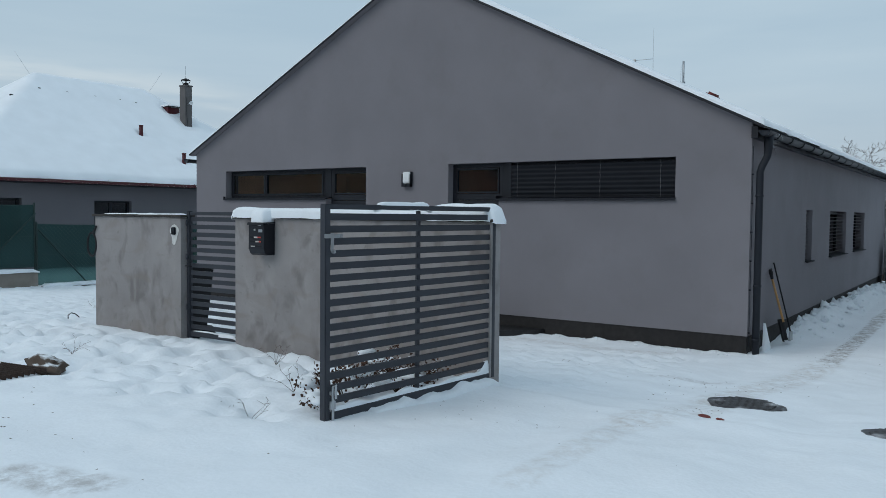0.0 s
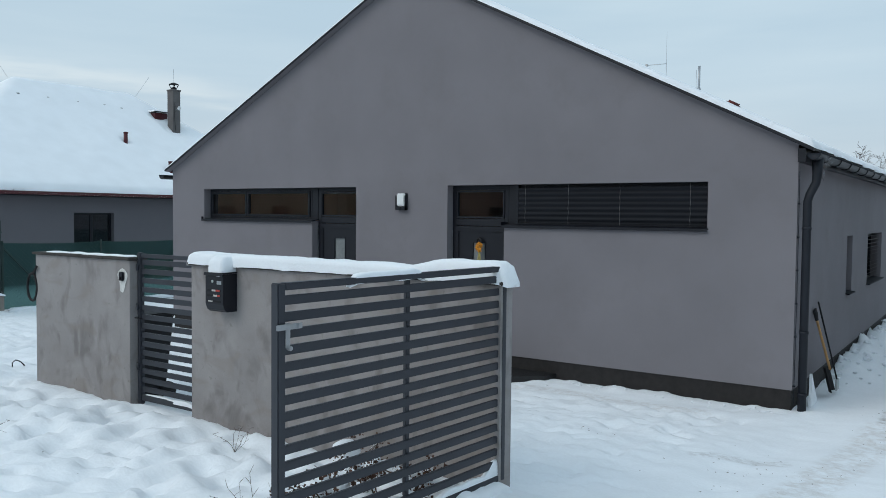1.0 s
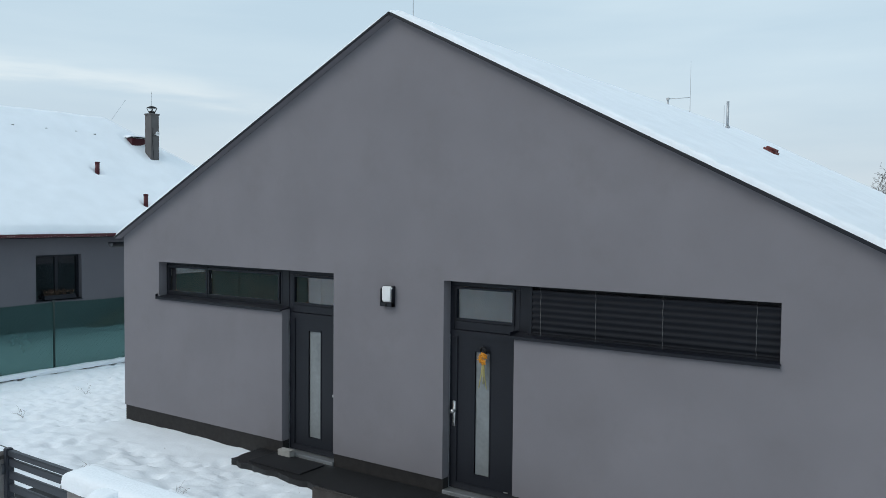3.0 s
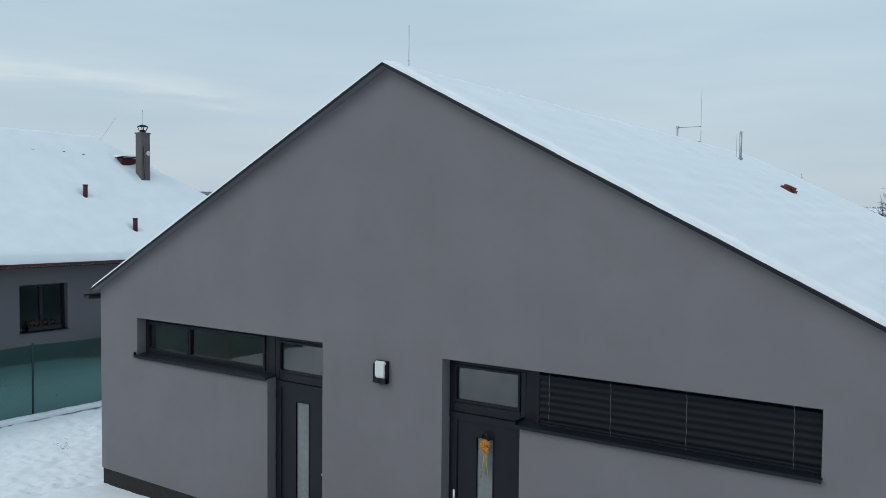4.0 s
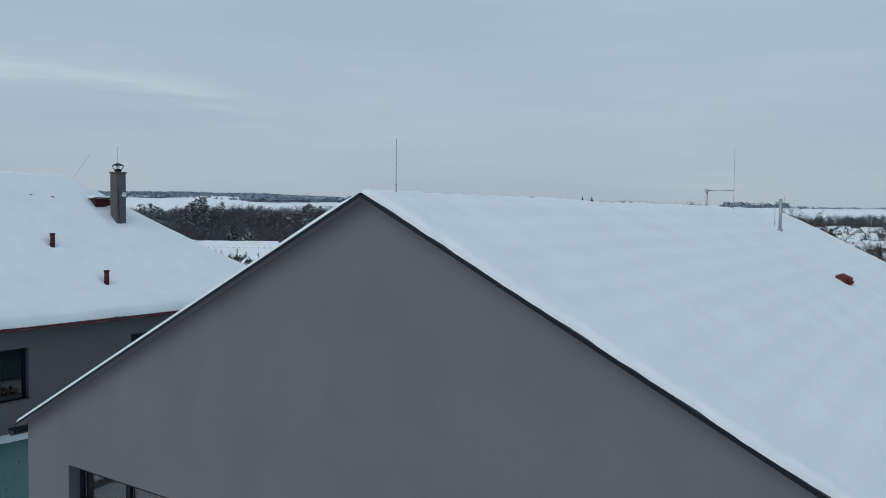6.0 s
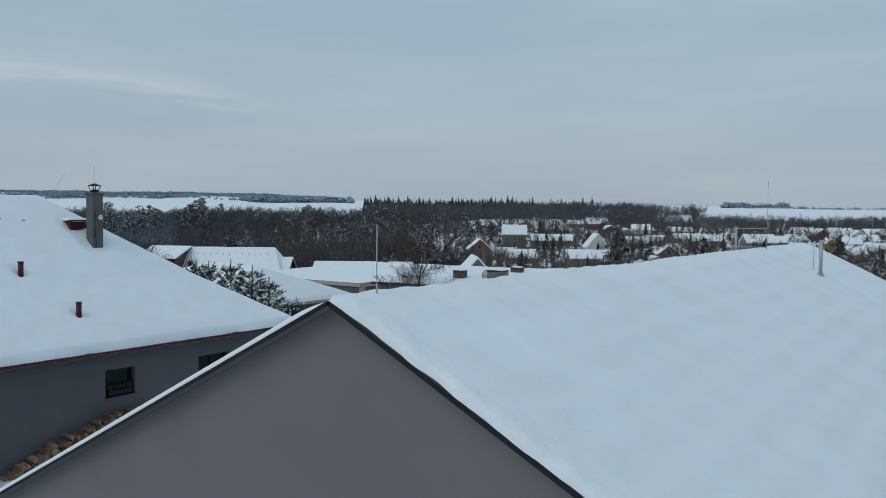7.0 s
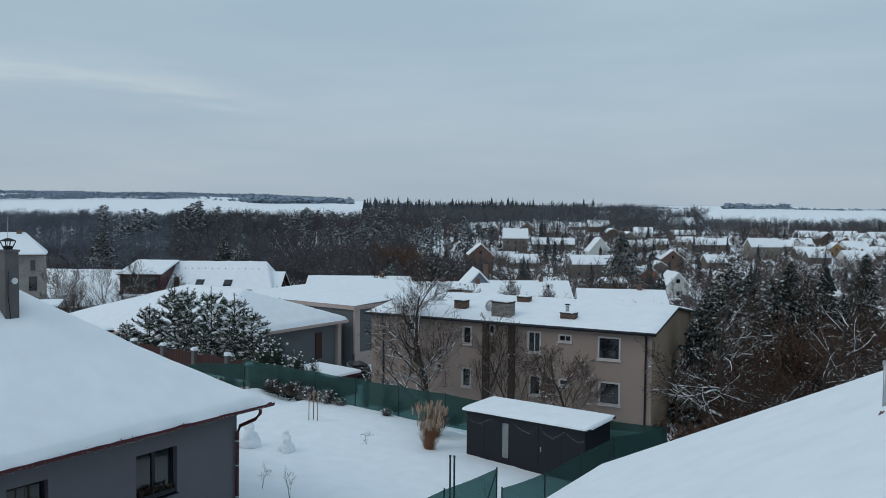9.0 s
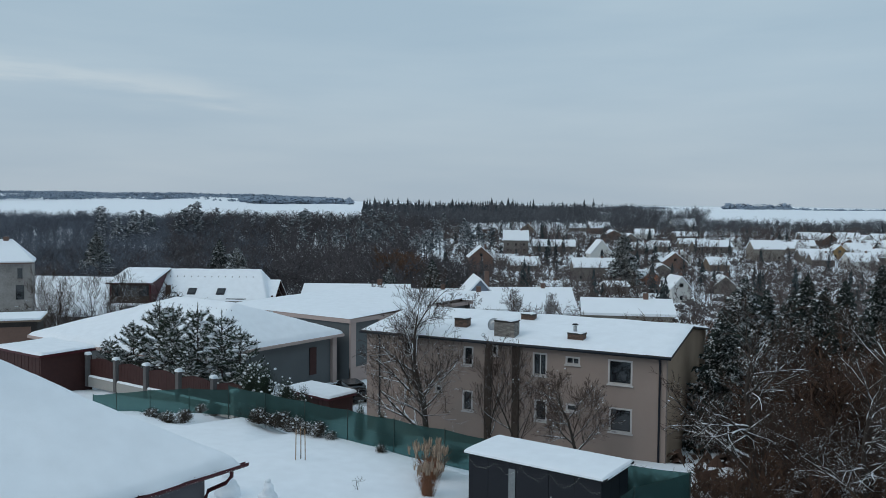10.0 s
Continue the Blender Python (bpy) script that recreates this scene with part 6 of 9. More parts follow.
shed = thing("garden_shed", (-13.0, 27.0, -1.35), "flat-roofed black garden shed with a slot window and snow on top", "shed")
SW, SD, SH = 5.15, 2.25, 1.95
box("body", 0.03, SW - 0.03, 0.03, SD, -0.2, SH, M["shed"], shed, 0)
x = 0.0
for w in (0.82, 0.86, 0.27, 1.27, 0.95, 0.96):
    box("panel", x + 0.006, x + w - 0.006, 0.0, 0.028, 0.02, SH, M["shed"], shed, 0.003)
    x += w
for k in range(3):
    box("panel", SW - 0.028, SW, 0.03 + k * 0.74, 0.03 + k * 0.74 + 0.728, 0.02, SH, M["shed"], shed, 0.003)
    box("panel", 0.0, 0.028, 0.03 + k * 0.74, 0.03 + k * 0.74 + 0.728, 0.02, SH, M["shed"], shed, 0.003)
box("window", 1.66, 1.93, -0.012, 0.01, 0.35, 1.70, M["frost_glass"], shed, 0.004, "tall narrow frosted window")
box("roof", -0.16, SW + 0.16, -0.16, SD + 0.16, SH + 0.002, SH + 0.07, M["anthracite"], shed, 0.006)
box("handle", 3.32, 3.35, -0.04, 0.0, 0.85, 1.05, M["steel"], shed, 0.004)
random.seed(4)
bm = bmesh.new()
for k in range(64):
    t = k / 64 * SW
    z = SH - 0.12 - 0.34 * abs(math.sin(t * 2.9)) + random.uniform(-0.05, 0.05)
    bmesh.ops.create_icosphere(bm, subdivisions=1, radius=0.013, matrix=Matrix.Translation((-13.0 + t, 26.98, -1.35 + z)))
tagged(part("light_string", bm, M["bulb"]), "string of tiny clear bulbs hung on the black shed", "lights", kind="stuff")
snow_loaf("shed_snow", -13.17, -7.68, 26.83, 29.42, 0.665, 0.095, "even slab of snow on the shed roof", 0.0, 31, n=90, m=40, ends=0.025, rough=0.04)

net_fence("long green netted fence at the foot of the garden", [(x, 29.75, -1.02 - 0.02 * i) for i, x in enumerate(np.linspace(-29.2, -13.3, 7))], 1.5, mesh=0, sag=0.06)
net_fence("green netted fence behind the shed", [(-13.3, 29.78, -1.15), (-10.6, 29.85, -1.2), (-8.2, 30.0, -1.2), (-6.05, 30.45, -1.2)], 1.5, mesh=0)
net_fence("green netted fence beside the neighbour's garden", [(-30.2, 30.6, -1.35), (-33.0, 30.3, -1.6), (-36.0, 30.0, -2.05), (-39.0, 29.9, -2.6), (-41.2, 29.8, -3.0)], 1.35, mesh=0)
for x, y in ((-29.3, 30.2),):
    pl = thing("gate_pillar", (x, y, -1.6), "pale concrete pillar with a cap of snow in the fence", "pillar", "fence pillars")
    box("shaft", -0.13, 0.13, -0.13, 0.13, 0, 1.62, M["paver"], pl, 0.01)
    box("cap", -0.2, 0.2, -0.2, 0.2, 1.62, 1.68, M["paver"], pl, 0.01)
    snow_loaf("pillar_snow", x - 0.2, x + 0.2, y - 0.2, y + 0.2, 0.08, 0.14, "cap of snow on a fence pillar", 0.0, 41, n=10)

tw = thing("twin_posts", (-8.2, 18.74, 1.65 - 2.48), "pair of green metal posts standing in the snow", "post")
for dx in (0.0, 0.11):
    tube("post", [(dx, dx * 0.4, -0.2), (dx, dx * 0.4, 2.45)], 0.028, M["netpost"], tw, 10)
    tube("cap", [(dx, dx * 0.4, 2.45), (dx, dx * 0.4, 2.48)], 0.034, M["netpost"], tw, 10)

M["stake"] = material("pale_stake", (0.34, 0.22, 0.13), 0.9, var=0.2, scale=10, fine=70, bump=0.2)
st = thing("tree_stakes", (-20.25, 25.8, land(-20.25, 25.8)), "three pale wooden stakes tied round a young tree", "stakes")
for a in (0.2, 2.3, 4.4):
    tube("stake", [(0.22 * math.cos(a), 0.22 * math.sin(a), -0.1), (0.2 * math.cos(a), 0.2 * math.sin(a), 1.25)], 0.02, M["stake"], st, 7)
tube("sapling", [(0, 0, -0.1), (0.03, 0, 0.8), (0.0, 0.04, 1.5)], [0.014, 0.01, 0.004], M["bark"], st, 6)
copy_thing(st, pose(-10.6, 11.2, land(-10.6, 11.2), 0, 0, 40))


def snow_figure(x, y, s, hat):
    z = land(x, y)
    bm = bmesh.new()
    for r, h in ((0.42, 0.14), (0.30, 0.46), (0.2, 0.74), (0.13, 0.92)):
        geom = bmesh.ops.create_icosphere(bm, subdivisions=3, radius=r * s, matrix=Matrix.Translation((x, y, z + h * s)))
        for v in geom["verts"]:
            d = v.co - Vector((x, y, z + h * s))
            v.co += d * 0.45 * noise.noise(v.co * 5)
    tagged(part("snow_heap", bm, M["snow"], None, smooth=True), "lumpy heap of rolled snow in the garden", "snow heap", kind="stuff")


snow_figure(-17.4, 21.4, 0.75, False)
snow_figure(-18.85, 20.9, 0.95, True)

M["reed"] = material("dry_reed", (0.25, 0.115, 0.065), 0.9, var=0.3, scale=20, fine=90, bump=0, island=0.35)
M["plume"] = material("reed_plume", (0.44, 0.33, 0.25), 0.9, var=0.25, scale=20, fine=90, bump=0, island=0.3)
random.seed(9)
rg = thing("ornamental_grass", (-14.3, 26.35, land(-14.3, 26.35) - 0.03), "tall dry ornamental grass with pale plumes", "grass")
verts, faces = [], []
for k in range(6):
    tuft(verts, faces, (random.uniform(-0.25, 0.25), random.uniform(-0.25, 0.25), 0), 120, 1.2, 0.8, 0.0045)
place("blades", mesh_from("blades", verts, faces, M["reed"]), rg)
verts, faces = [], []
for k in range(46):
    a, r = random.uniform(0, 6.28), 0.75 * random.random() ** 0.6
    tuft(verts, faces, (r * math.cos(a), r * math.sin(a), random.uniform(0.9, 1.25)), 9, 0.40, 0.11, 0.018)
place("plumes", mesh_from("plumes", verts, faces, M["plume"]), rg)
rg2 = copy_thing(rg, pose(-15.6, 28.2, land(-15.6, 28.2) - 0.1, 0, 0, 80))
rg2.scale = (1.15, 1.15, 1.0)
rg.scale = (0.72, 0.72, 0.85)


# ---- the two-storey block beyond the fence ----
apt = thing("apartment_house", (-30.74, 42.38, 0), "two-storey beige rendered block with a snowy low-pitched roof and brick chimneys", "house", rz=7.26)
AL, AD, EZ, RZ = 19.0, 12.0, 1.68, 2.5
A_WIN = ((2.70, 3.36, 0.36, 1.23), (6.95, 7.52, 0.16, 1.24), (8.80, 9.10, 0.92, 1.46), (11.42, 12.20, 0.01, 1.25), (13.40, 14.15, 0.83, 1.2), (15.86, 17.12, -0.02, 1.26),
         (2.84, 3.47, -2.3, -1.29), (5.02, 5.42, -1.66, -1.33), (6.92, 7.50, -2.6, -1.44), (11.56, 12.22, -2.62, -1.46), (13.45, 14.03, -1.85, -1.5), (15.95, 17.14, -2.68, -1.40))
us = sorted({0.0, AL} | {round(v, 2) for w in A_WIN for v in w[:2]})
vs = sorted({-7.5, EZ} | {round(v, 2) for w in A_WIN for v in w[2:]})
bm = bmesh.new()
wall_cells(bm, us, vs, lambda u, v: not any(a < u < b and c < v < d for a, b, c, d in A_WIN), lambda u, v, w: (u, w, v), 0.35)
part("front_wall", bm, M["beige"], apt)
prism("side_wall", [(0.352, -7.5), (AD, -7.5), (AD, EZ), (AD / 2, RZ), (0.352, EZ)], AL - 0.35, AL, M["ochre"], apt, 0)
prism("side_wall", [(0.352, -7.5), (AD, -7.5), (AD, EZ), (AD / 2, RZ), (0.352, EZ)], 0, 0.35, M["beige"], apt, 0)
box("back_wall", 0.352, AL - 0.352, AD - 0.35, AD, -7.5, EZ, M["beige"], apt, 0)
for y0, y1, z0, z1 in ((-0.35, AD / 2, EZ - 0.05, RZ + 0.03), (AD / 2, AD + 0.35, RZ + 0.03, EZ - 0.05)):
    prism("roof", [(y0, z0), (y1, z1), (y1, z1 + 0.12), (y0, z0 + 0.12)], -0.3, AL + 0.3, M["coping"], apt, 0)
M["frame_white"] = material("white_frame", (0.50, 0.48, 0.47), 0.6, var=0.06, scale=3, fine=40, bump=0.02)
for k, (u0, u1, z0, z1) in enumerate(A_WIN):
    w = place("window", None, apt, "old white-framed window")
    bm = bmesh.new()
    f = 0.045
    for a, b, c, d in ((u0 - 0.05, u1 + 0.05, z0 - 0.05, z0 + f), (u0 - 0.05, u1 + 0.05, z1 - f, z1 + 0.05), (u0 - 0.05, u0 + f, z0 + f, z1 - f), (u1 - f, u1 + 0.05, z0 + f, z1 - f)):
        add_box(bm, a, b, -0.02, 0.12, c, d)
    if 0.7 < u1 - u0 < 0.9:
        add_box(bm, (u0 + u1) / 2 - 0.03, (u0 + u1) / 2 + 0.03, 0.06, 0.12, z0 + f, z1 - f)
    part("frame", bm, M["frame_white"], w)
    box("pane", u0 + 0.05, u1 - 0.05, 0.1, 0.12, z0 + 0.05, z1 - 0.05, M["ochre"] if k == 6 else M["darkglass"], w, 0)
    box("sill", u0 - 0.12, u1 + 0.12, -0.12, 0.02, z0 - 0.11, z0 - 0.052, M["frame_white"], w, 0.01)
M["darkband"] = material("dark_brown_boarding", (0.06, 0.045, 0.036), 0.85, var=0.2, scale=3, fine=30, bump=0.2)
for u in (8.58, 10.34):
    box("chimney_duct", u - 0.21, u + 0.21, -0.16, -0.002, -5.5, EZ - 0.06, M["darkband"], apt, 0.01, "dark brown boarded duct")
for u in (1.0, 18.66):
    tube("downpipe", [(u, -0.3, EZ), (u, -0.09, EZ - 0.45), (u, -0.08, -6)], 0.055, M["zinc"], apt, 8)
tube("gutter", [(-0.3, -0.42, EZ - 0.02), (AL + 0.3, -0.42, EZ - 0.02)], 0.075, M["zinc"], apt, 8)


def slope_snow(name, parent_m, u0, u1, v0, v1, z0, z1, thick, label, seed):
    """Snow on one plain roof slope, given in the building's own axes."""
    nu, nv = 60, 20
    verts, faces = [], []
    for j in range(nv + 1):
        for i in range(nu + 1):
            u, v = u0 + (u1 - u0) * i / nu, v0 + (v1 - v0) * j / nv
            e = min(u - u0, u1 - u, v - v0, (v1 - v) + 0.3)
            rim = min(1.0, max(0, e) / 0.2)
            h = thick * math.sqrt(1 - (1 - rim) ** 2) * (1 + 0.3 * fbm(u, v, seed, 0.5, 3))
            p = parent_m @ Vector((u, v + (0.07 * fbm(u, 1, seed, 1.2, 3) if j == 0 else 0), z0 + (z1 - z0) * (v - v0) / (v1 - v0) + max(0.01, h)))
            verts.append(tuple(p))
    for j in range(nv):
        for i in range(nu):
            a = j * (nu + 1) + i
            faces.append((a, a + 1, a + nu + 2, a + nu + 1))
    return tagged(place(name, mesh_from(name, verts, faces, M["snow"], True)), label, "snow", kind="stuff")


am = pose(-30.74, 42.38, 0, 0, 0, 7.26)
slope_snow("roof_snow", am, -0.28, AL + 0.28, -0.3, AD / 2, EZ + 0.07, RZ + 0.15, 0.13, "snow on the low roof of the beige block", 5)
slope_snow("roof_snow", am, -0.28, AL + 0.28, AD / 2, AD + 0.3, RZ + 0.15, EZ + 0.07, 0.13, "snow on the low roof of the beige block", 6)


def brick_stack(u, v, w, d, h, label, rows_mat):
    z = EZ + (RZ - EZ) * v / (AD / 2)
    p = am @ Vector((u, v, z))
    c = thing("chimney", tuple(p), label, "chimney", "brick chimneys", rz=7.26)
    box("core", -w / 2 + 0.012, w / 2 - 0.012, -d / 2 + 0.012, d / 2 - 0.012, -0.3, h, M["coping"], c, 0)
    me = None
    z, r = 0.0, 0
    while z < h - 0.06:
        n = max(2, round(w / 0.26))
        for i in range(n):
            x0 = -w / 2 + w * i / n
            box("brick", x0 + 0.006, x0 + w / n - 0.006, -d / 2, -d / 2 + 0.1, z, z + 0.062, rows_mat, c, 0)
        m = max(1, round(d / 0.26))
        for i in range(m):
            y0 = -d / 2 + 0.105 + (d - 0.105) * i / m
            box("brick", w / 2 - 0.1, w / 2, y0 + 0.006, y0 + (d - 0.105) / m - 0.006, z, z + 0.062, rows_mat, c, 0)
        z += 0.075
        r += 1
    box("cap", -w / 2 - 0.03, w / 2 + 0.03, -d / 2 - 0.03, d / 2 + 0.03, h, h + 0.06, M["coping"], c, 0.01)
    q = am @ Vector((u, v, EZ + (RZ - EZ) * v / (AD / 2)))
    snow_loaf("chimney_snow", q.x - w / 2, q.x + w / 2, q.y - d / 2, q.y + d / 2, q.z + h + 0.06, 0.07, "thin cap of snow on the chimney", 0.0, int(u), n=10)
    return c


M["brickdark"] = material("sooty_brick", (0.13, 0.085, 0.065), 0.92, var=0.25, scale=3, fine=40, bump=0.2, random=0.25)
brick_stack(5.9, 1.9, 0.85, 0.6, 0.72, "dark brick chimney stack on the snowy roof", M["brickdark"])
brick_stack(9.4, 0.75, 1.3, 0.8, 1.1, "broad grey brick chimney on the snowy roof", M["brickgrey"])
brick_stack(9.3, 4.6, 0.85, 0.6, 0.55, "low brick chimney on the snowy roof", M["brickdark"])
c4 = brick_stack(13.6, 1.2, 0.95, 0.6, 0.55, "dark brick chimney with a metal cowl", M["brickdark"])
tube("flue", [(-0.1, 0, 0.55), (-0.1, 0, 1.0)], 0.11, M["galv"], c4, 12)
tube("cowl", [(-0.1, 0, 1.05), (-0.1, 0, 1.12)], [0.2, 0.12], M["black"], c4, 12)
dz = am @ Vector((8.2, 1.6, EZ + 0.25))
dish = thing("satellite_dish", tuple(dz), "round grey satellite dish on a short arm on the roof", "dish")
bm = bmesh.new()
R = bmesh.ops.create_cone(bm, cap_ends=False, segments=20, radius1=0.42, radius2=0.03, depth=0.12, matrix=pose(0, 0, 0.55, 75, 0, 20))
d = part("reflector", bm, M["galv"], dish, smooth=True)
d.modifiers.new("thick", "SOLIDIFY").thickness = 0.015
tube("arm", [(0, 0.05, -0.1), (0, 0.05, 0.55)], 0.03, M["galv"], dish, 8)
tube("feed", [(0, 0, 0.35), (0.1, -0.45, 0.5)], 0.015, M["galv"], dish, 6)


def hipped(parent, x0, x1, y0, y1, z, rise, in0, in1, mat, th):
    """A hipped roof whose ridge runs along x, drawn in by in0 and in1 at its ends."""
    bm = bmesh.new()
    ym = (y0 + y1) / 2
    c = [bm.verts.new(p) for p in ((x0, y0, z), (x1, y0, z), (x1, y1, z), (x0, y1, z))]
    lo = [bm.verts.new((v.co.x, v.co.y, z - th)) for v in c]
    va, vb = bm.verts.new((x0 + in0, ym, z + rise)), bm.verts.new((x1 - in1, ym, z + rise))
    for q in ((c[0], c[1], vb, va), (c[1], c[2], vb), (c[2], c[3], va, vb), (c[3], c[0], va)):
        bm.faces.new(q)
    for i in range(4):
        bm.faces.new((lo[i], lo[(i + 1) % 4], c[(i + 1) % 4], c[i]))
    bm.faces.new(lo[::-1])
    part("roof", bm, mat, parent)


def hipped_snow(name, x0, x1, y0, y1, z, rise, in0, in1, thick, label, seed, nx=90, ny=60, m=None):
    verts, faces = [], []
    half = (y1 - y0) / 2
    for j in range(ny + 1):
        for i in range(nx + 1):
            x, y = x0 + (x1 - x0) * i / nx, y0 + (y1 - y0) * j / ny
            lift = rise * min((y - y0) / half, (y1 - y) / half, (x - x0) / in0, (x1 - x) / in1)
            e = min(x - x0, x1 - x, y - y0, y1 - y)
            rim = min(1.0, e / 0.3)
            h = thick * math.sqrt(max(0.0, 1 - (1 - rim) ** 2)) * (1 + 0.35 * fbm(x, y, seed, 0.5, 3))
            verts.append((x, y, z + lift + (max(0.01, h) if 0 < i < nx and 0 < j < ny else -0.075 + 0.02 * fbm(x, y, seed, 2.5, 2))))
    w = nx + 1
    for j in range(ny):
        for i in range(nx):
            a = j * w + i
            faces.append((a, a + 1, a + w + 1, a + w))
    return tagged(place(name, mesh_from(name, verts, faces, M["snow"], True), m=m), label, "snow", kind="stuff")


# ---- the villa with the wide roof ----
villa = thing("house", (0, 0, 0), "wide single-storey grey villa with pale eaves under a broad snow-covered roof", "house")
VX0, VX1, VY0, VY1 = -64.0, -43.9, 38.0, 55.0
box("wall", VX0 + 0.8, VX1 - 0.9, VY0 + 0.8, VY1 - 0.8, -6.5, -1.35, M["villa"], villa, 0)
hipped(villa, VX0, VX1, VY0, VY1, -1.2, 2.95, 8.5, 4.2, M["pink"], 0.22)
hipped_snow("roof_snow", VX0, VX1, VY0, VY1, -1.17, 2.95, 8.5, 4.2, 0.17, "broad snow sheet on the villa's lower roof", 9)
vm = Matrix.Identity(4)
for k in range(26):
    tube("snow_hook", [(-62.0 + k * 0.6, 45.2, 1.43), (-62.0 + k * 0.6, 45.2, 1.55)], 0.02, M["brown"], villa, 5)
tube("vent", [(-47.2, 49.6, 0.5), (-47.2, 49.6, 1.0)], 0.12, M["galv"], villa, 10)
tube("vent", [(-60.0, 42.6, 0.3), (-60.0, 42.6, 0.85)], 0.12, M["galv"], villa, 10)
# the dormered house standing behind it
bx, by = spot(100.7, -29.9)
bm_ = pose(bx, by, 0, 0, 0, 34.7)
back = thing("house", (bx, by, 0), "grey house with a red-sided dormer, dark timber gable and snowy roof", "house", rz=34.7)
box("wall", -8.3, 8.2, -4.2, 4.2, -9.5, -1.45, M["villa"], back, 0)
hipped(back, -9.0, 9.0, -4.9, 4.9, -1.45, 3.4, 1.8, 1.8, M["brown"], 0.16)
hipped_snow("roof_snow", -9.0, 9.0, -4.9, 4.9, -1.43, 3.4, 1.8, 1.8, 0.15, "snow on the roof of the dormered house", 7, m=bm_)
for k in range(14):
    tube("snow_hook", [(-4.6 + k * 0.85, -1.35, 1.1), (-4.6 + k * 0.85, -1.35, 1.32)], 0.04, M["brown"], back, 5)
gab = place("gablet", None, back, "dark boarded timber gable with a balcony")
prism("gablet_face", [(-3.9, -1.75), (3.9, -1.75), (0, 0.45)], 8.4, 9.0, M["darkband"], gab, 0)
for k in range(9):
    y = -3.2 + k * 0.78
    box("gable_post", 9.01, 9.09, y, y + 0.14, -1.7, 0.3 - abs(y) * 0.56, M["brown"], gab, 0)
box("balcony_rail", 9.1, 9.3, -3.4, 3.4, -1.0, -0.86, M["brown"], gab, 0.01)
for s_ in (-1, 1):
    prism("barge_board", [(0, 0.72), (s_ * 4.7, -1.95), (s_ * 4.7, -2.15), (0, 0.5)], 9.1, 9.6, M["brown"], gab, 0)
    prism("gablet_roof", [(0, 0.84), (s_ * 4.7, -1.83), (s_ * 4.7, -1.94), (0, 0.73)], 6.6, 9.6, M["snow"], gab, 0)
dorm = place("dormer", None, back, "red-sided dormer with a row of dark windows")
DX0, DX1, DY0 = -9.2, -4.3, -6.5
for x0 in (DX0, DX1 - 0.2):
    prism("cheek", [(DY0, -1.6), (DY0, 0.70), (DY0 + 5.5, 1.75), (DY0 + 5.5, -1.6)], x0, x0 + 0.2, M["red"], dorm, 0)
box("front", DX0 + 0.2, DX1 - 0.2, DY0 + 0.15, DY0 + 0.3, -1.6, 0.70, M["darkband"], dorm, 0)
for k in range(4):
    box("window", DX0 + 0.32 + k * 1.08, DX0 + 1.3 + k * 1.08, DY0 + 0.1, DY0 + 0.14, -0.75, 0.5, M["darkglass"], dorm, 0)
prism("dormer_roof", [(DY0 - 0.4, 0.70), (DY0 + 6.2, 1.95), (DY0 + 6.2, 2.07), (DY0 - 0.4, 0.82)], DX0 - 0.3, DX1 + 0.3, M["brown"], dorm, 0)
slope_snow("roof_snow", bm_, DX0 - 0.28, DX1 + 0.28, DY0 - 0.38, DY0 + 6.2, 0.83, 2.08, 0.16, "snow on the dormer roof", 10)
box("base_roof", DX0 - 0.6, DX1 + 0.4, DY0 - 0.9, -4.6, -1.75, -1.6, M["snow"], dorm, 0.04, "snow ledge before the dormer")
box("chimney", -3.4, -2.9, -4.2, -3.7, -1.6, 0.35, M["brickdark"], back, 0.01)
for x in (-0.9, 2.6):
    sk = place("skylight", None, back, "dark roof window half clear of snow")
    y0, y1 = -4.1, -3.2
    z0, z1 = 1.95 + 0.694 * y0, 1.95 + 0.694 * y1
    prism("frame", [(y0, z0 + 0.1), (y1, z1 + 0.1), (y1, z1 + 0.26), (y0, z0 + 0.26)], x, x + 1.0, M["anthracite"], sk, 0)
    prism("glass", [(y0 + 0.1, z0 + 0.33), (y1 - 0.1, z1 + 0.23), (y1 - 0.1, z1 + 0.25), (y0 + 0.1, z0 + 0.35)], x + 0.1, x + 0.9, M["darkglass"], sk, 0)
for x0, x1, y in ((-4.0, -2.2, -3.9), (-2.6, -1.4, -4.5), (4.0, 6.4, -4.75)):
    box("roof_gap", x0, x1, y, y + 0.12, 1.95 + 0.694 * y + 0.10, 1.95 + 0.694 * y + 0.24, M["anthracite"], back, 0.01)
# garage wing with pale bands
wing = thing("garage_wing", (0, 0, 0), "long grey garage wing with pale pilasters and snowy roof", "garage")
box("wall", -60.0, -43.9, 55.6, 75.0, -7.5, -0.35, M["villa"], wing, 0)
box("cornice", -60.3, -43.6, 55.4, 75.3, -0.35, 0.02, M["pink"], wing, 0.02)
for y in (55.6, 59.6, 63.6, 67.6):
    box("pilaster", -43.9, -43.72, y, y + 0.75, -7.0, -0.36, M["pink"], wing, 0.02)
box("base_band", -43.9, -43.7, 55.6, 75.0, -6.9, -4.3, M["pink"], wing, 0.02)
slope_snow("roof_snow", vm, -60.3, -43.6, 55.4, 75.3, 0.03, 0.5, 0.16, "snow on the garage wing", 12)
box("post", -44.9, -44.5, 54.2, 54.7, -5.5, -1.4, M["pink"], villa, 0.02)
box("door", -44.79, -44.7, 51.6, 52.4, -4.4, -2.1, M["brown"], villa, 0.02, "brown wooden door")


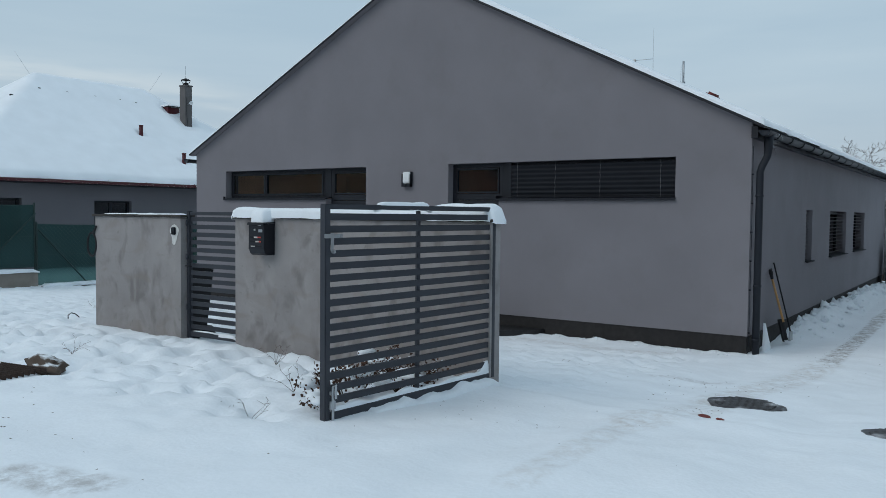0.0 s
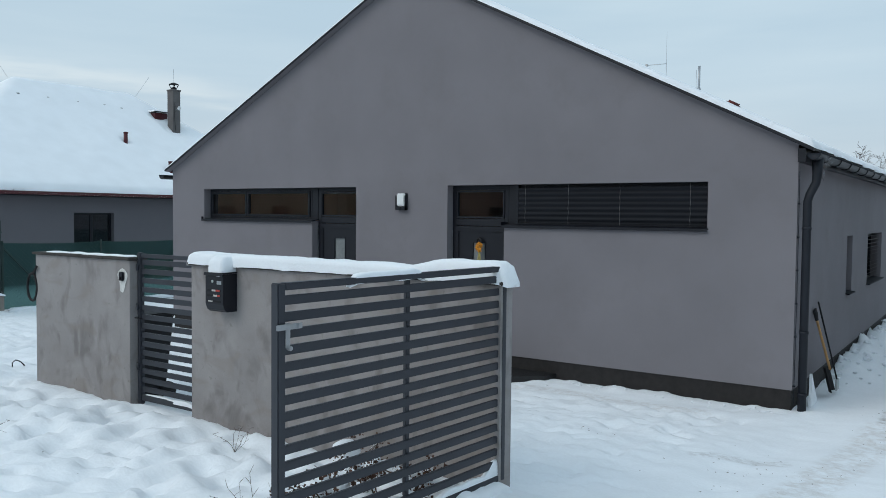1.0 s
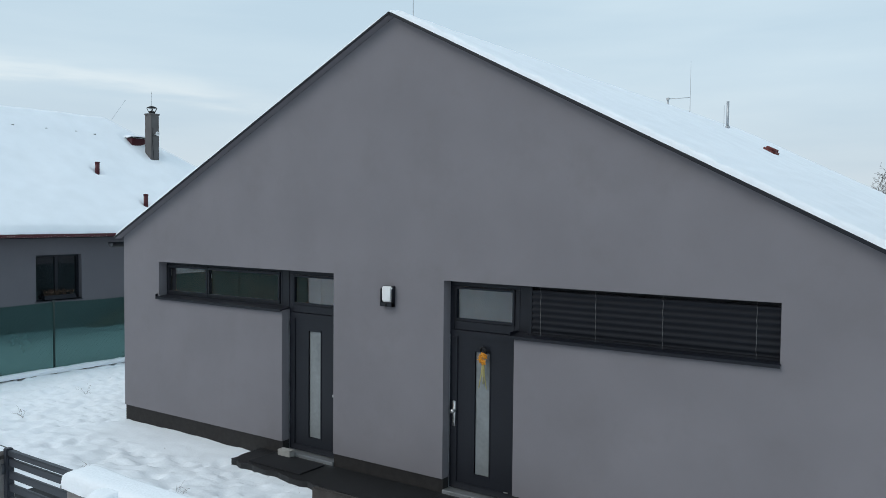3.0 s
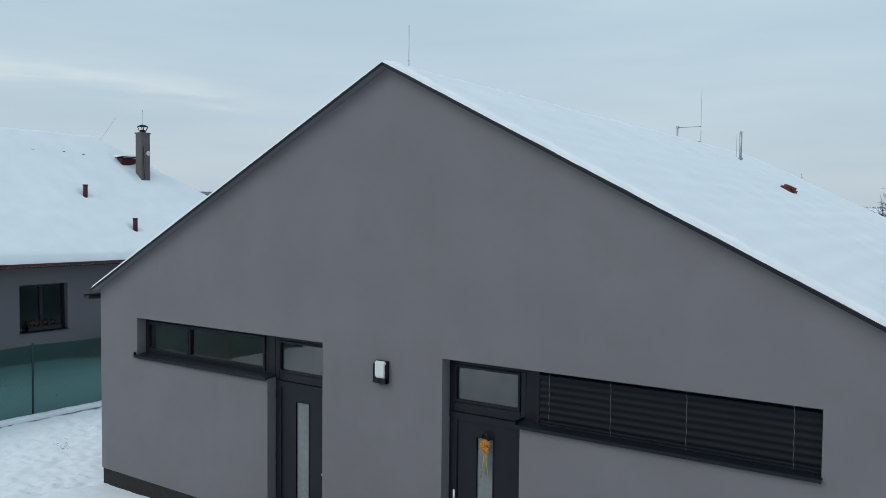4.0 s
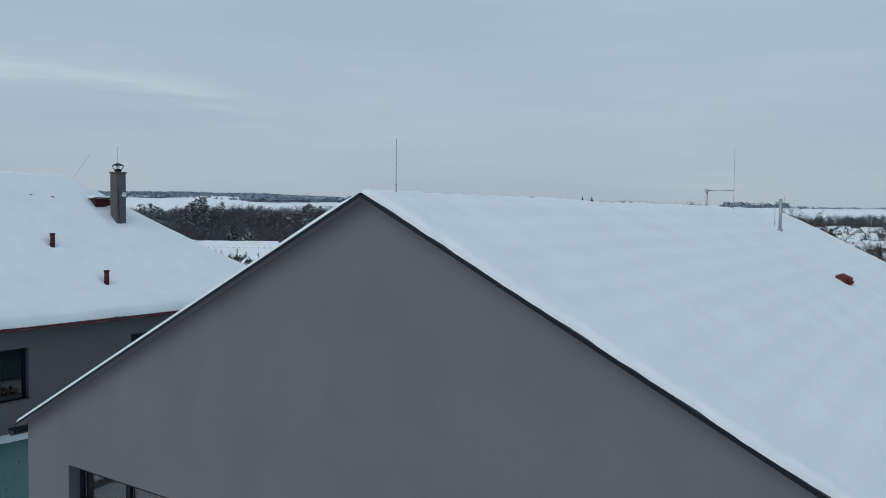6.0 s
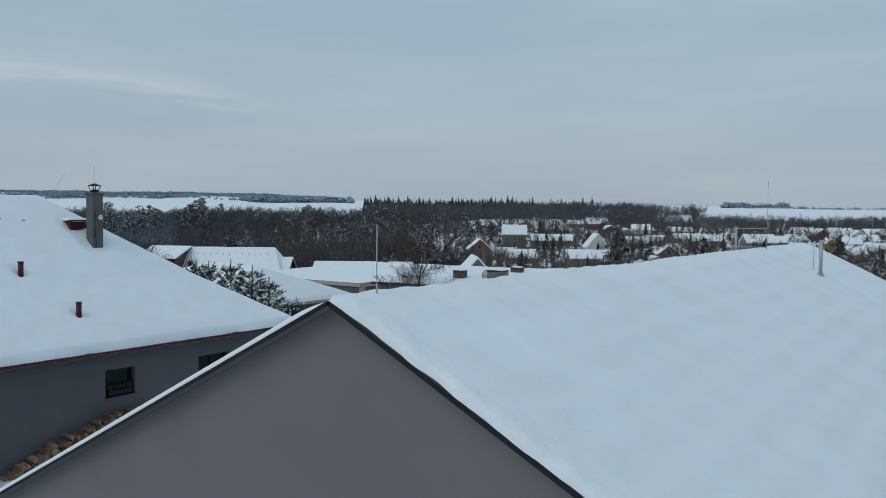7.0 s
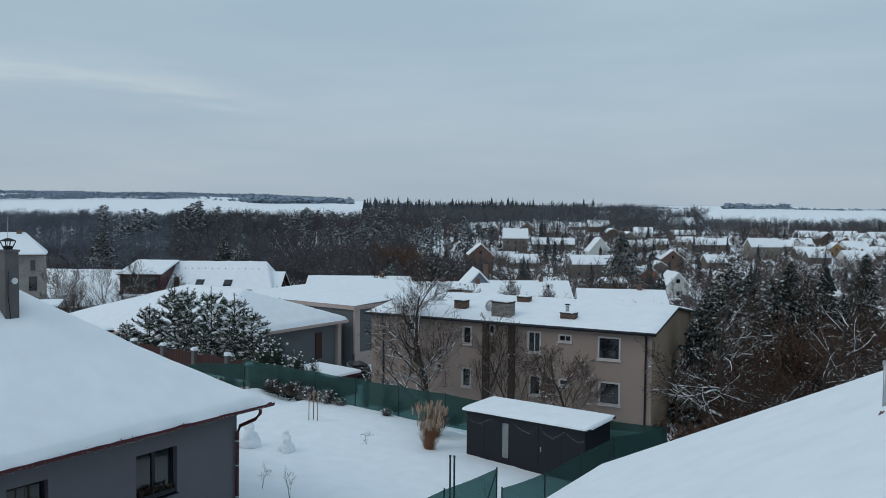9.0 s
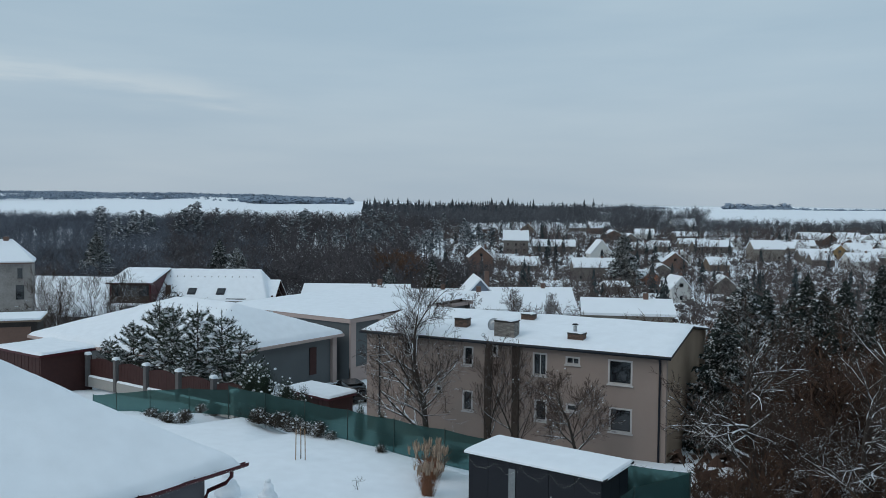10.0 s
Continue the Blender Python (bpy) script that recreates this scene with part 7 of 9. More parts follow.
def car(x, y, z, rz, label):
    """A parked estate car: bonnet, glasshouse, wheels, lamps."""
    c = thing("car", (x, y, z), label, "car", rz=rz)
    M.setdefault("carpaint", material("black_car_paint", (0.01, 0.01, 0.012), 0.2, var=0.05, scale=2, fine=20, bump=0, spec=0.7))
    bm = bmesh.new()
    side = [(-2.2, 0.35), (-2.25, 0.7), (-2.1, 0.95), (-1.0, 1.0), (0.9, 0.98), (2.0, 0.82), (2.25, 0.6), (2.2, 0.35)]
    add_prism(bm, side, -0.88, 0.88, 1)
    bmesh.ops.bevel(bm, geom=list(bm.edges), offset=0.07, segments=2, affect="EDGES", clamp_overlap=True)
    part("body", bm, M["carpaint"], c, smooth=True)
    bm = bmesh.new()
    add_prism(bm, [(-2.05, 0.95), (-1.75, 1.38), (-0.2, 1.46), (0.5, 1.36), (1.15, 0.97)], -0.74, 0.74, 1)
    bmesh.ops.bevel(bm, geom=list(bm.edges), offset=0.06, segments=2, affect="EDGES", clamp_overlap=True)
    part("glasshouse", bm, M["darkglass"], c, smooth=True)
    bm = bmesh.new()
    add_box(bm, -1.7, 0.3, -0.66, 0.66, 1.43, 1.49, 0.03)
    part("roof", bm, M["carpaint"], c)
    for wx in (-1.35, 1.4):
        for wy in (-0.86, 0.86):
            w = place("wheel", None, c)
            tube("tyre", [(wx, wy - 0.1, 0.32), (wx, wy + 0.1, 0.32)], 0.32, M["black"], w, 16)
            tube("rim", [(wx, wy - 0.11, 0.32), (wx, wy + 0.11, 0.32)], 0.2, M["galv"], w, 12)
    for wy in (-0.65, 0.65):
        box("headlight", 2.12, 2.26, wy - 0.16, wy + 0.16, 0.62, 0.76, M["white"], c, 0.02)
    return c


car(*spot(60.5, -7.0), land(*spot(60.5, -7.0)) - 0.02, 150, "black estate car parked in the snowy yard")

# brown board fence with concrete pillars
for i in range(5):
    x0 = -48.4 + i * 3.25
    zb = -2.15
    bf = thing("board_fence", (x0, 33.9, zb), "bay of dark brown board fence with an arched top", "fence", "brown fence bays")
    n = 18
    for k in range(n):
        a = 0.3 + (3.25 - 0.35) * k / n
        t = (k + 0.5) / n
        h = 1.25 + 0.22 * math.sin(math.pi * t)
        box("board", a, a + (3.25 - 0.35) / n - 0.012, -0.012, 0.012, 0.12, h, M["brown"], bf, 0)
    box("plinth", 0.15, 3.25, -0.1, 0.1, -0.6, 0.11, M["paver"], bf, 0.01)
    box("pillar", -0.15, 0.15, -0.15, 0.15, -0.6, 1.6, M["chimney"], bf, 0.01)
    snow_loaf("pillar_snow", x0 - 0.2, x0 + 0.2, 33.7, 34.1, zb + 1.6, 0.15, "cap of snow on a fence pillar", 0.0, i, n=10)
    snow_loaf("plinth_snow", x0 + 0.2, x0 + 3.2, 33.78, 34.0, zb + 0.11, 0.1, "snow lying on the fence plinth", 0.0, i + 50, n=30)


def lean_shed(x, y, z, w, d, h, rz, label):
    s = thing("outbuilding", (x, y, z), label, "shed", "outbuildings", rz=rz)
    box("body", -w / 2, w / 2, -d / 2, d / 2, -1.5, h, M["brown"], s, 0)
    for k in range(int(w / 0.45)):
        box("board", -w / 2 + k * 0.45, -w / 2 + k * 0.45 + 0.4, -d / 2 - 0.02, -d / 2 - 0.002, 0, h - 0.02, M["brown"], s, 0)
    box("roof", -w / 2 - 0.2, w / 2 + 0.2, -d / 2 - 0.2, d / 2 + 0.2, h + 0.002, h + 0.14, M["red"], s, 0.01)
    m = pose(x, y, z, 0, 0, rz)
    slope_snow("roof_snow", m, -w / 2 - 0.2, w / 2 + 0.2, -d / 2 - 0.2, d / 2 + 0.2, h + 0.15, h + 0.2, 0.16, "snow on the outbuilding roof", int(w * 7))


lean_shed(-51.5, 32.6, -2.3, 5.5, 3.6, 1.9, 0, "low dark red outbuilding with snow on its roof")
lean_shed(-36.4, 43.9, -5.1, 4.6, 2.2, 1.72, -6, "low red-edged outbuilding with snow on its roof")

# ---- trees ----
def tube_lists(verts, faces, pts, radii, sides):
    base = len(verts)
    ref = Vector((0.37, 0.61, 0.7))
    n = len(pts)
    for i, p in enumerate(pts):
        d = (pts[min(i + 1, n - 1)] - pts[max(i - 1, 0)])
        s = d.cross(ref)
        if s.length < 1e-6:
            s = d.cross(Vector((1, 0, 0)))
        s.normalize()
        t = d.cross(s).normalized()
        for k in range(sides):
            a = k * math.tau / sides
            v = p + radii[i] * (math.cos(a) * s + math.sin(a) * t)
            verts.append((v.x, v.y, v.z))
    for i in range(n - 1):
        for k in range(sides):
            a, b = base + i * sides + k, base + i * sides + (k + 1) % sides
            faces.append((a, b, b + sides, a + sides))


def grow(height, spread, seed, levels=4, trunk=0.14, fork=0.22, up=0.5, kids=(9, 6, 5, 4), wiggle=0.16, thin=0.0075, laden=0.0):
    """A bare tree: limbs and twigs that fork and taper. Returns lists for the limbs and the twigs."""
    rnd = random.Random(seed)
    chance = random.Random(seed + 900)
    limbs, twigs, load = ([], []), ([], []), ([], [])

    def branch(p, d, length, r, level):
        n = 6 if level < 2 else (4 if level == 2 else 3)
        pts, rad = [p], [r]
        q, e = p.copy(), d.copy()
        for i in range(n):
            e = (e + Vector((rnd.gauss(0, wiggle), rnd.gauss(0, wiggle), rnd.gauss(0, wiggle * 0.6) + (0.05 * up if level else 0.02)))).normalized()
            q = q + e * (length / n)
            pts.append(q.copy())
            rad.append(max(thin, r * (1 - 0.78 * (i + 1) / n)))
        # ridges of snow lying along the flatter stretches
        if level and r > 0.024:
            i = 0
            while i < n:
                d2 = (pts[i + 1] - pts[i]).normalized()
                if abs(d2.z) < 0.8 and chance.random() < laden:
                    j = min(n, i + chance.choice((1, 1, 2)))
                    up_by = Vector((0, 0, 1))
                    seg = [pts[i].lerp(pts[i + 1], 0.15), pts[i].lerp(pts[j], 0.5) if j == i + 1 else pts[i + 1], pts[j - 1].lerp(pts[j], 0.85)]
                    w = [max(0.012, 0.8 * rad[k]) for k in (i, (i + j) // 2, j)]
                    tube_lists(load[0], load[1], [q + up_by * (rad[i] * 0.55 + ww * 0.55) for q, ww in zip(seg, w)], [w[0] * 0.5, w[1] * 1.15 + 0.006, w[2] * 0.4], 5)
                    i = j
                else:
                    i += 1
        dest = limbs if r > 0.02 else twigs
        tube_lists(dest[0], dest[1], pts, rad, 6 if level == 0 else (5 if r > 0.02 else 3))
        if level >= levels:
            return
        for k in range(kids[min(level, len(kids) - 1)]):
            f = (fork if level == 0 else 0.15) + (0.97 - (fork if level == 0 else 0.15)) * (k + rnd.random()) / kids[min(level, len(kids) - 1)]
            i = min(n - 1, int(f * n))
            t = f * n - i
            o = pts[i].lerp(pts[i + 1], t)
            ax = (pts[i + 1] - pts[i]).normalized()
            side = ax.cross(Vector((rnd.gauss(0, 1), rnd.gauss(0, 1), rnd.gauss(0, 1)))).normalized()
            ang = rnd.uniform(0.45, 1.05) if level else rnd.uniform(0.5, 1.1)
            nd = (ax * math.cos(ang) + side * math.sin(ang) * spread + Vector((0, 0, up * 0.25))).normalized()
            rr = rad[i] * rnd.uniform(0.42, 0.68)
            branch(o, nd, length * rnd.uniform(0.42, 0.68) * (1.15 - 0.5 * f), max(thin, rr), level + 1)

    branch(Vector((0, 0, -0.2)), Vector((rnd.gauss(0, 0.05), rnd.gauss(0, 0.05), 1)).normalized(), height * 0.82, trunk, 0)
    return limbs, twigs, load


def bare_tree(name, loc, label, height, seed, category="tree", group="bare trees", twig=None, **k):
    clumps = k.pop("clumps", 0)
    limbs, twigs, load = grow(height, k.pop("spread", 1.0), seed, **k)
    t = thing(name, loc, label, category, group)
    place("trunk", mesh_from("trunk", *limbs, M["bark"], True), t)
    place("crown", mesh_from("crown", *twigs, twig or M["twig"]), t)
    if load[0]:
        tagged(place("limb_snow", mesh_from("limb_snow", *load, M["snow"], True), t), "ridges of snow lying along the limbs", kind="stuff")
    if clumps:
        # little loaves of snow caught in the forks
        rnd = random.Random(seed + 5)
        v, f = [], []
        pool = limbs[0] + twigs[0][::3]
        for _ in range(clumps):
            x, y, z = rnd.choice(pool)
            r, a = rnd.uniform(0.018, 0.045), rnd.uniform(0, 3.14)
            c, s = math.cos(a) * r * rnd.uniform(1.0, 2.4), math.sin(a) * r * rnd.uniform(1.0, 2.4)
            b = len(v)
            v += [(x + c, y + s, z), (x - s * 0.6, y + c * 0.6, z), (x - c, y - s, z), (x + s * 0.6, y - c * 0.6, z), (x, y, z + r * 0.9), (x, y, z - r * 0.5)]
            f += [(b, b + 1, b + 4), (b + 1, b + 2, b + 4), (b + 2, b + 3, b + 4), (b + 3, b, b + 4), (b + 1, b, b + 5), (b + 2, b + 1, b + 5), (b + 3, b + 2, b + 5), (b, b + 3, b + 5)]
        tagged(place("snow_load", mesh_from("snow_load", v, f, M["snow"]), t), "clumps of snow caught on the limbs", kind="stuff")
    return t


def on_land(s, l, dz=0.0):
    x, y = spot(s, l)
    return x, y, land(x, y) + dz


big = bare_tree("bare_tree", (-24.9, 41.1, land(-24.9, 41.1) - 0.3), "large bare deciduous tree with snow along its limbs", 10.4, 12, clumps=140, laden=0.6, spread=1.15, trunk=0.21, fork=0.14, kids=(14, 8, 6, 5), up=0.62, wiggle=0.1)
sh1 = bare_tree("bare_tree", (-15.6, 42.2, land(-15.6, 42.2) - 0.2), "small bare fruit tree with snow on its twigs", 5.6, 5, clumps=70, laden=0.15, twig=M["twig_dark"], trunk=0.11, fork=0.15, kids=(10, 8, 6, 5), up=0.4)
sh2 = bare_tree("bare_tree", (-19.8, 42.6, land(-19.8, 42.6) - 0.3), "slender bare tree before the beige block", 6.8, 33, trunk=0.07, fork=0.1, kids=(9, 6, 5, 3), up=1.1, wiggle=0.1)
copy_thing(sh2, pose(-22.0, 43.0, land(-22, 43) - 0.3, 0, 0, 120))
for d_, slant, top, thin_ in ((86, 0.103, 1.6, 1.0), (90, 0.128, 1.0, 0.8), (98, -0.075, 1.3, 0.9), (84, 0.015, 1.2, 0.9), (101, 0.21, 1.2, 0.9)):
    x, y = spot(d_, slant * d_)
    z = land(x, y) - 0.3
    c = copy_thing(sh1, pose(x, y, z, 0, 0, d_ * 41))
    c.scale = (thin_, thin_, (top - z) / 5.6)
# tangled old fruit trees at the garden's edge
old = bare_tree("bare_tree", (-5.2, 35.0, land(-5.2, 35.0) - 0.3), "gnarled bare fruit tree with heavy snow on its limbs", 8.4, 71, clumps=70, laden=0.3, twig=M["twig_dark"], trunk=0.24, fork=0.12, kids=(10, 8, 5, 4), up=0.25, wiggle=0.22)
for x, y, rz, sc in ((-1.2, 37.5, 110, 1.0), (2.6, 40.5, 200, 0.82), (1.5, 34.0, 30, 0.9), (5.6, 38.0, 250, 0.95), (-0.9, 32.5, 15, 0.7)):
    c = copy_thing(old, pose(x, y, land(x, y) - 0.4, 0, 0, rz))
    c.scale = (sc, sc, sc)
for x, y, rz, sc in ((-2.5, 33.6, 0, 0.8), (0.8, 36.5, 140, 1.1), (3.8, 36.4, 60, 1.0), (-4.8, 40.2, 220, 1.1), (7.8, 40.5, 20, 1.1)):
    c = copy_thing(sh1, pose(x, y, land(x, y) - 0.3, 0, 0, rz))
    c.scale = (sc, sc, sc * 1.1)


def spruce_lists(height, radius, seed, whorls=40, per=11, droop=0.42):
    """A spruce: drooping boughs at uneven heights, each with hanging side sprays."""
    rnd = random.Random(seed)
    v, f = [], []
    side = rnd.uniform(0, 6.28)
    for w in range(whorls * per):
        t = (w + rnd.random()) / (whorls * per)
        z = height * (0.05 + 0.92 * t)
        a = rnd.uniform(0, math.tau)
        wide = 1 + 0.16 * math.sin(3 * a + side + 5 * t) + 0.12 * math.sin(7 * a + 9 * t)
        ln = (radius * (1 - t) ** 0.68 * wide + 0.1) * rnd.uniform(0.72, 1.1)
        ca, sa = math.cos(a), math.sin(a)
        n = max(3, int(ln / 0.24))
        step = ln / n
        d = droop * rnd.uniform(0.5, 1.3)
        for i in range(n):
            u = (i + 0.4) / n
            x = ln * u
            zz = z - d * ln * (u ** 1.3) + 0.16 * ln * u ** 3
            wd = (0.26 * ln * (1 - 0.75 * u) + 0.10) * rnd.uniform(0.6, 1.25)
            for sgn in (-1, 1):
                b = len(v)
                ez = zz - rnd.uniform(0.35, 1.1) * wd - 0.06
                for px, py, pz in ((x - step * 0.6, 0, zz + 0.03), (x + step * 0.9, 0, zz - 0.03), (x + 0.5 * wd + step * 0.3, sgn * wd, ez)):
                    v.append((px * ca - py * sa, px * sa + py * ca, pz))
                f.append((b, b + 1, b + 2) if sgn > 0 else (b + 1, b, b + 2))
    return v, f


def conifer_thing(name, loc, label, lists, height, mat, trunk=0.12, group="conifers"):
    t = thing(name, loc, label, "tree", group)
    tv, tf = [], []
    tube_lists(tv, tf, [Vector((0, 0, -0.5)), Vector((0, 0, height * 0.5)), Vector((0, 0, height * 0.93))], [trunk, trunk * 0.6, 0.015], 7)
    place("trunk", mesh_from("trunk", tv, tf, M["bark"], True), t)
    place("crown", mesh_from("crown", *lists, mat), t)
    return t


def aside(s_, slant):
    """Plan place at a distance along the camera's view, so far across it for each metre."""
    return spot(s_, slant * s_)


# (distance along the camera's view, slant across it, height of the tip, breadth), fitted to that view
SPRUCES = ((52, 0.378, 5.6, 1.25), (62, 0.455, 5.2, 0.92), (47, 0.352, 4.2, 1.0), (55, 0.405, 4.6, 1.05), (58, 0.433, 3.9, 1.0), (60, 0.503, 4.9, 0.85), (66, 0.478, 3.8, 0.9), (75, 0.548, 5.3, 0.9), (54, 0.53, 3.3, 0.9), (70, 0.44, 3.2, 0.9))
sp = []
for k, (d_, slant, top, wide) in enumerate(SPRUCES):
    x, y = aside(d_, slant)
    z = land(x, y) - 0.3
    h = top - z
    if k < 2:
        sp.append(conifer_thing("spruce", (x, y, z), "dense dark spruce with snow on its boughs", spruce_lists(12.0, 3.3 - 0.2 * k, k + 1, whorls=46), 12.0, M["needle"]))
        c = sp[-1]
    else:
        c = copy_thing(sp[k % 2], pose(x, y, z, 0, 0, 47 * k))
    c.scale = (h / 12 * wide, h / 12 * wide, h / 12)


def pine_lists(height, seed, radius=1.5):
    """A young pine: tiers of upswept limbs with bottle-brush tufts, and long leading shoots. Also returns the snow that weighs on it."""
    rnd = random.Random(seed)
    v, f, bv, bf, sv, sf = [], [], [], [], [], []

    def brush(p, d, ln, thick=1.0):
        d = d.normalized()
        s = d.cross(Vector((0.3, 0.5, 0.8))).normalized()
        t = d.cross(s)
        n = int(ln / 0.034)
        for i in range(n):
            o = p + d * (ln * i / n)
            for _ in range(4):
                a = rnd.uniform(0, math.tau)
                out = (d * 0.8 + (s * math.cos(a) + t * math.sin(a)) * 0.8).normalized() * rnd.uniform(0.11, 0.18) * thick
                w = out.cross(d).normalized() * 0.012
                b = len(v)
                for q in (o - w, o + w, o + out):
                    v.append((q.x, q.y, q.z))
                f.append((b, b + 1, b + 2))

    def loaf(p, d, ln, w):
        """Snow lying along a bough."""
        d = Vector((d.x, d.y, d.z * 0.4 - 0.25)).normalized()
        pts = [p + d * (ln * q) + Vector((0, 0, 0.03)) for q in (-0.5, -0.2, 0.2, 0.5)]
        tube_lists(sv, sf, pts, [w * 0.25, w, w * 0.9 * rnd.uniform(0.7, 1.2), w * 0.15], 6)

    tiers = int(height / 0.62)
    for w in range(tiers):
        t = (w + 0.4) / tiers
        L = radius * (1.06 - t) ** 0.62 * (0.8 + 0.2 * min(1, t * 4))
        for k in range(7):
            a = math.tau * (k + rnd.random()) / 7
            d = Vector((math.cos(a), math.sin(a), rnd.uniform(0.0, 0.4) + 0.7 * t))
            p0 = Vector((0, 0, height * (0.03 + 0.84 * t) + rnd.gauss(0, 0.07)))
            p1 = p0 + d.normalized() * L * rnd.uniform(0.7, 1.08)
            tube_lists(bv, bf, [p0, p0.lerp(p1, 0.5) - Vector((0, 0, 0.05)), p1], [0.03, 0.02, 0.01], 4)
            m = max(2, int(L / 0.30))
            for i in range(m):
                o = p0.lerp(p1, 0.25 + 0.75 * (i + 1) / m)
                for sgn in (-1, 0, 1):
                    dd = Vector((d.x - sgn * d.y * 0.9, d.y + sgn * d.x * 0.9, 0.35 + rnd.random() * 0.8))
                    brush(o, dd, rnd.uniform(0.22, 0.40))
                if rnd.random() < 0.68 - 0.3 * t:
                    loaf(o + Vector((rnd.gauss(0, 0.1), rnd.gauss(0, 0.1), 0.05)), d, rnd.uniform(0.25, 0.6), rnd.uniform(0.05, 0.10))
            brush(p1, Vector((d.x * 0.5, d.y * 0.5, 1.0)), rnd.uniform(0.25, 0.45))
    top = Vector((0, 0, height * 0.86))
    tube_lists(bv, bf, [Vector((0, 0, -0.3)), Vector((0, 0, height * 0.5)), top + Vector((0, 0, 0.6))], [0.09, 0.05, 0.012], 6)
    brush(top, Vector((0, 0, 1)), height * 0.14, 1.1)
    for k in range(5):
        a = math.tau * (k + rnd.random() * 0.6) / 5
        brush(top - Vector((0, 0, 0.05)), Vector((math.cos(a) * 0.8, math.sin(a) * 0.8, 1)), 0.45)
    return (v, f), (bv, bf), (sv, sf)


M["pine"] = frosted(material("pine_needles", (0.026, 0.040, 0.024), 0.8, var=0.4, scale=3, fine=25, bump=0, island=0.35), 0.80, 0.98, 1.5)
pines = []
for k, (seed, wide) in enumerate(((3, 2.15), (8, 1.85))):
    crown, wood, load = pine_lists(5.4, seed, wide)
    pine = thing("young_pine", (-43.6 + 2.6 * k, 37.2, land(-43.6 + 2.6 * k, 37.2) - 0.2), "bushy young pine with clumps of snow on its needles", "tree", "villa pines")
    place("stem", mesh_from("stem", *wood, M["bark"]), pine)
    place("crown", mesh_from("crown", *crown, M["pine"]), pine)
    tagged(place("snow_load", mesh_from("snow_load", *load, M["snow"], True), pine), "loaves of snow on the boughs", kind="stuff")
    pine.scale = (1.18, 1.18, 1.15)
    pines.append(pine)
for k, (x, y, rz, sc) in enumerate(((-45.6, 37.6, 60, 1.2), (-38.6, 37.2, 150, 1.18), (-47.2, 36.6, 210, 0.95), (-36.4, 36.8, 280, 1.1), (-34.6, 36.0, 100, 0.85), (-50.0, 36.6, 140, 0.72), (-31.6, 34.0, 70, 0.62), (-30.6, 33.2, 230, 0.5), (-42.4, 36.2, 20, 0.85), (-34.0, 35.0, 320, 0.55), (-39.6, 35.4, 240, 0.66), (-48.2, 36.0, 75, 0.6), (-32.6, 34.4, 15, 0.42), (-36.2, 34.6, 190, 0.5))):
    c = copy_thing(pines[k % 2], pose(x, y, land(x, y) - 0.3, 0, 0, rz))
    c.scale = (sc * 1.1, sc * 1.1, sc)

# low snowy bushes along the garden fences
M["bush"] = frosted(material("bush_twigs", (0.05, 0.04, 0.03), 0.95, var=0.4, scale=3, fine=25, bump=0), 0.62, 0.9, 3.0)


def bush(name, loc, label, r, h, n, seed, mat=None, caps=13, size=0.9):
    rnd = random.Random(seed)
    verts, faces = [], []
    for _ in range(n):
        a, e = rnd.uniform(0, math.tau), rnd.uniform(0.15, 1.45)
        d = Vector((math.cos(a) * math.cos(e), math.sin(a) * math.cos(e), math.sin(e)))
        L = rnd.uniform(0.6, 1.0)
        p1 = Vector((d.x * r * L, d.y * r * L, d.z * h * L))
        mid = p1 * 0.5 + Vector((rnd.gauss(0, 0.05), rnd.gauss(0, 0.05), 0.05))
        tube_lists(verts, faces, [Vector((0, 0, 0)), mid, p1], [0.012, 0.008, 0.004], 3)
        for _ in range(3):
            q = mid.lerp(p1, rnd.random())
            tube_lists(verts, faces, [q, q + Vector((rnd.gauss(0, 0.14), rnd.gauss(0, 0.14), rnd.uniform(0, 0.2)))], [0.006, 0.003], 3)
    b = thing(name, loc, label, "bush", "garden bushes")
    place("crown", mesh_from("crown", verts, faces, mat or M["bush"]), b)
    bm = bmesh.new()
    for _ in range(caps):
        a, e, k = rnd.uniform(0, math.tau), rnd.uniform(0.3, 1.4), rnd.uniform(0.55, 1.0)
        q = rnd.uniform(0.035, 0.075) * size
        m = Matrix.Translation((math.cos(a) * math.cos(e) * r * k, math.sin(a) * math.cos(e) * r * k, math.sin(e) * h * k)) @ Matrix.Diagonal((q * rnd.uniform(0.9, 1.7), q * rnd.uniform(0.9, 1.4), q * rnd.uniform(0.7, 1.1), 1))
        bmesh.ops.create_icosphere(bm, subdivisions=1, radius=1.0, matrix=m)
    tagged(part("snow_load", bm, M["snow"], b, smooth=True), "knobs of snow on the twigs", kind="stuff")
    return b


b0 = bush("bush", (-25.0, 29.45, land(-25, 29.45)), "snowy twiggy bush by the netted fence", 0.7, 0.85, 240, 1)
for x, y, sc in ((-25.8, 29.5, 0.8), (-28.2, 30.3, 1.1), (-29.9, 31.2, 1.2), (-33.0, 29.9, 0.9), (-34.2, 29.7, 1.0), (-35.4, 29.6, 0.8), (-31.8, 31.0, 0.9), (-27.5, 31.5, 1.1), (-25.0, 31.6, 1.1), (-20, 31.5, 1.0), (-16.6, 31.5, 1.0), (-30.4, 33.0, 0.9), (-9.5, 32.0, 1.2), (-12.5, 32.2, 1.2)):
    c = copy_thing(b0, pose(x, y, land(x, y) - 0.05, 0, 0, x * 37))
    c.scale = (sc, sc, sc)
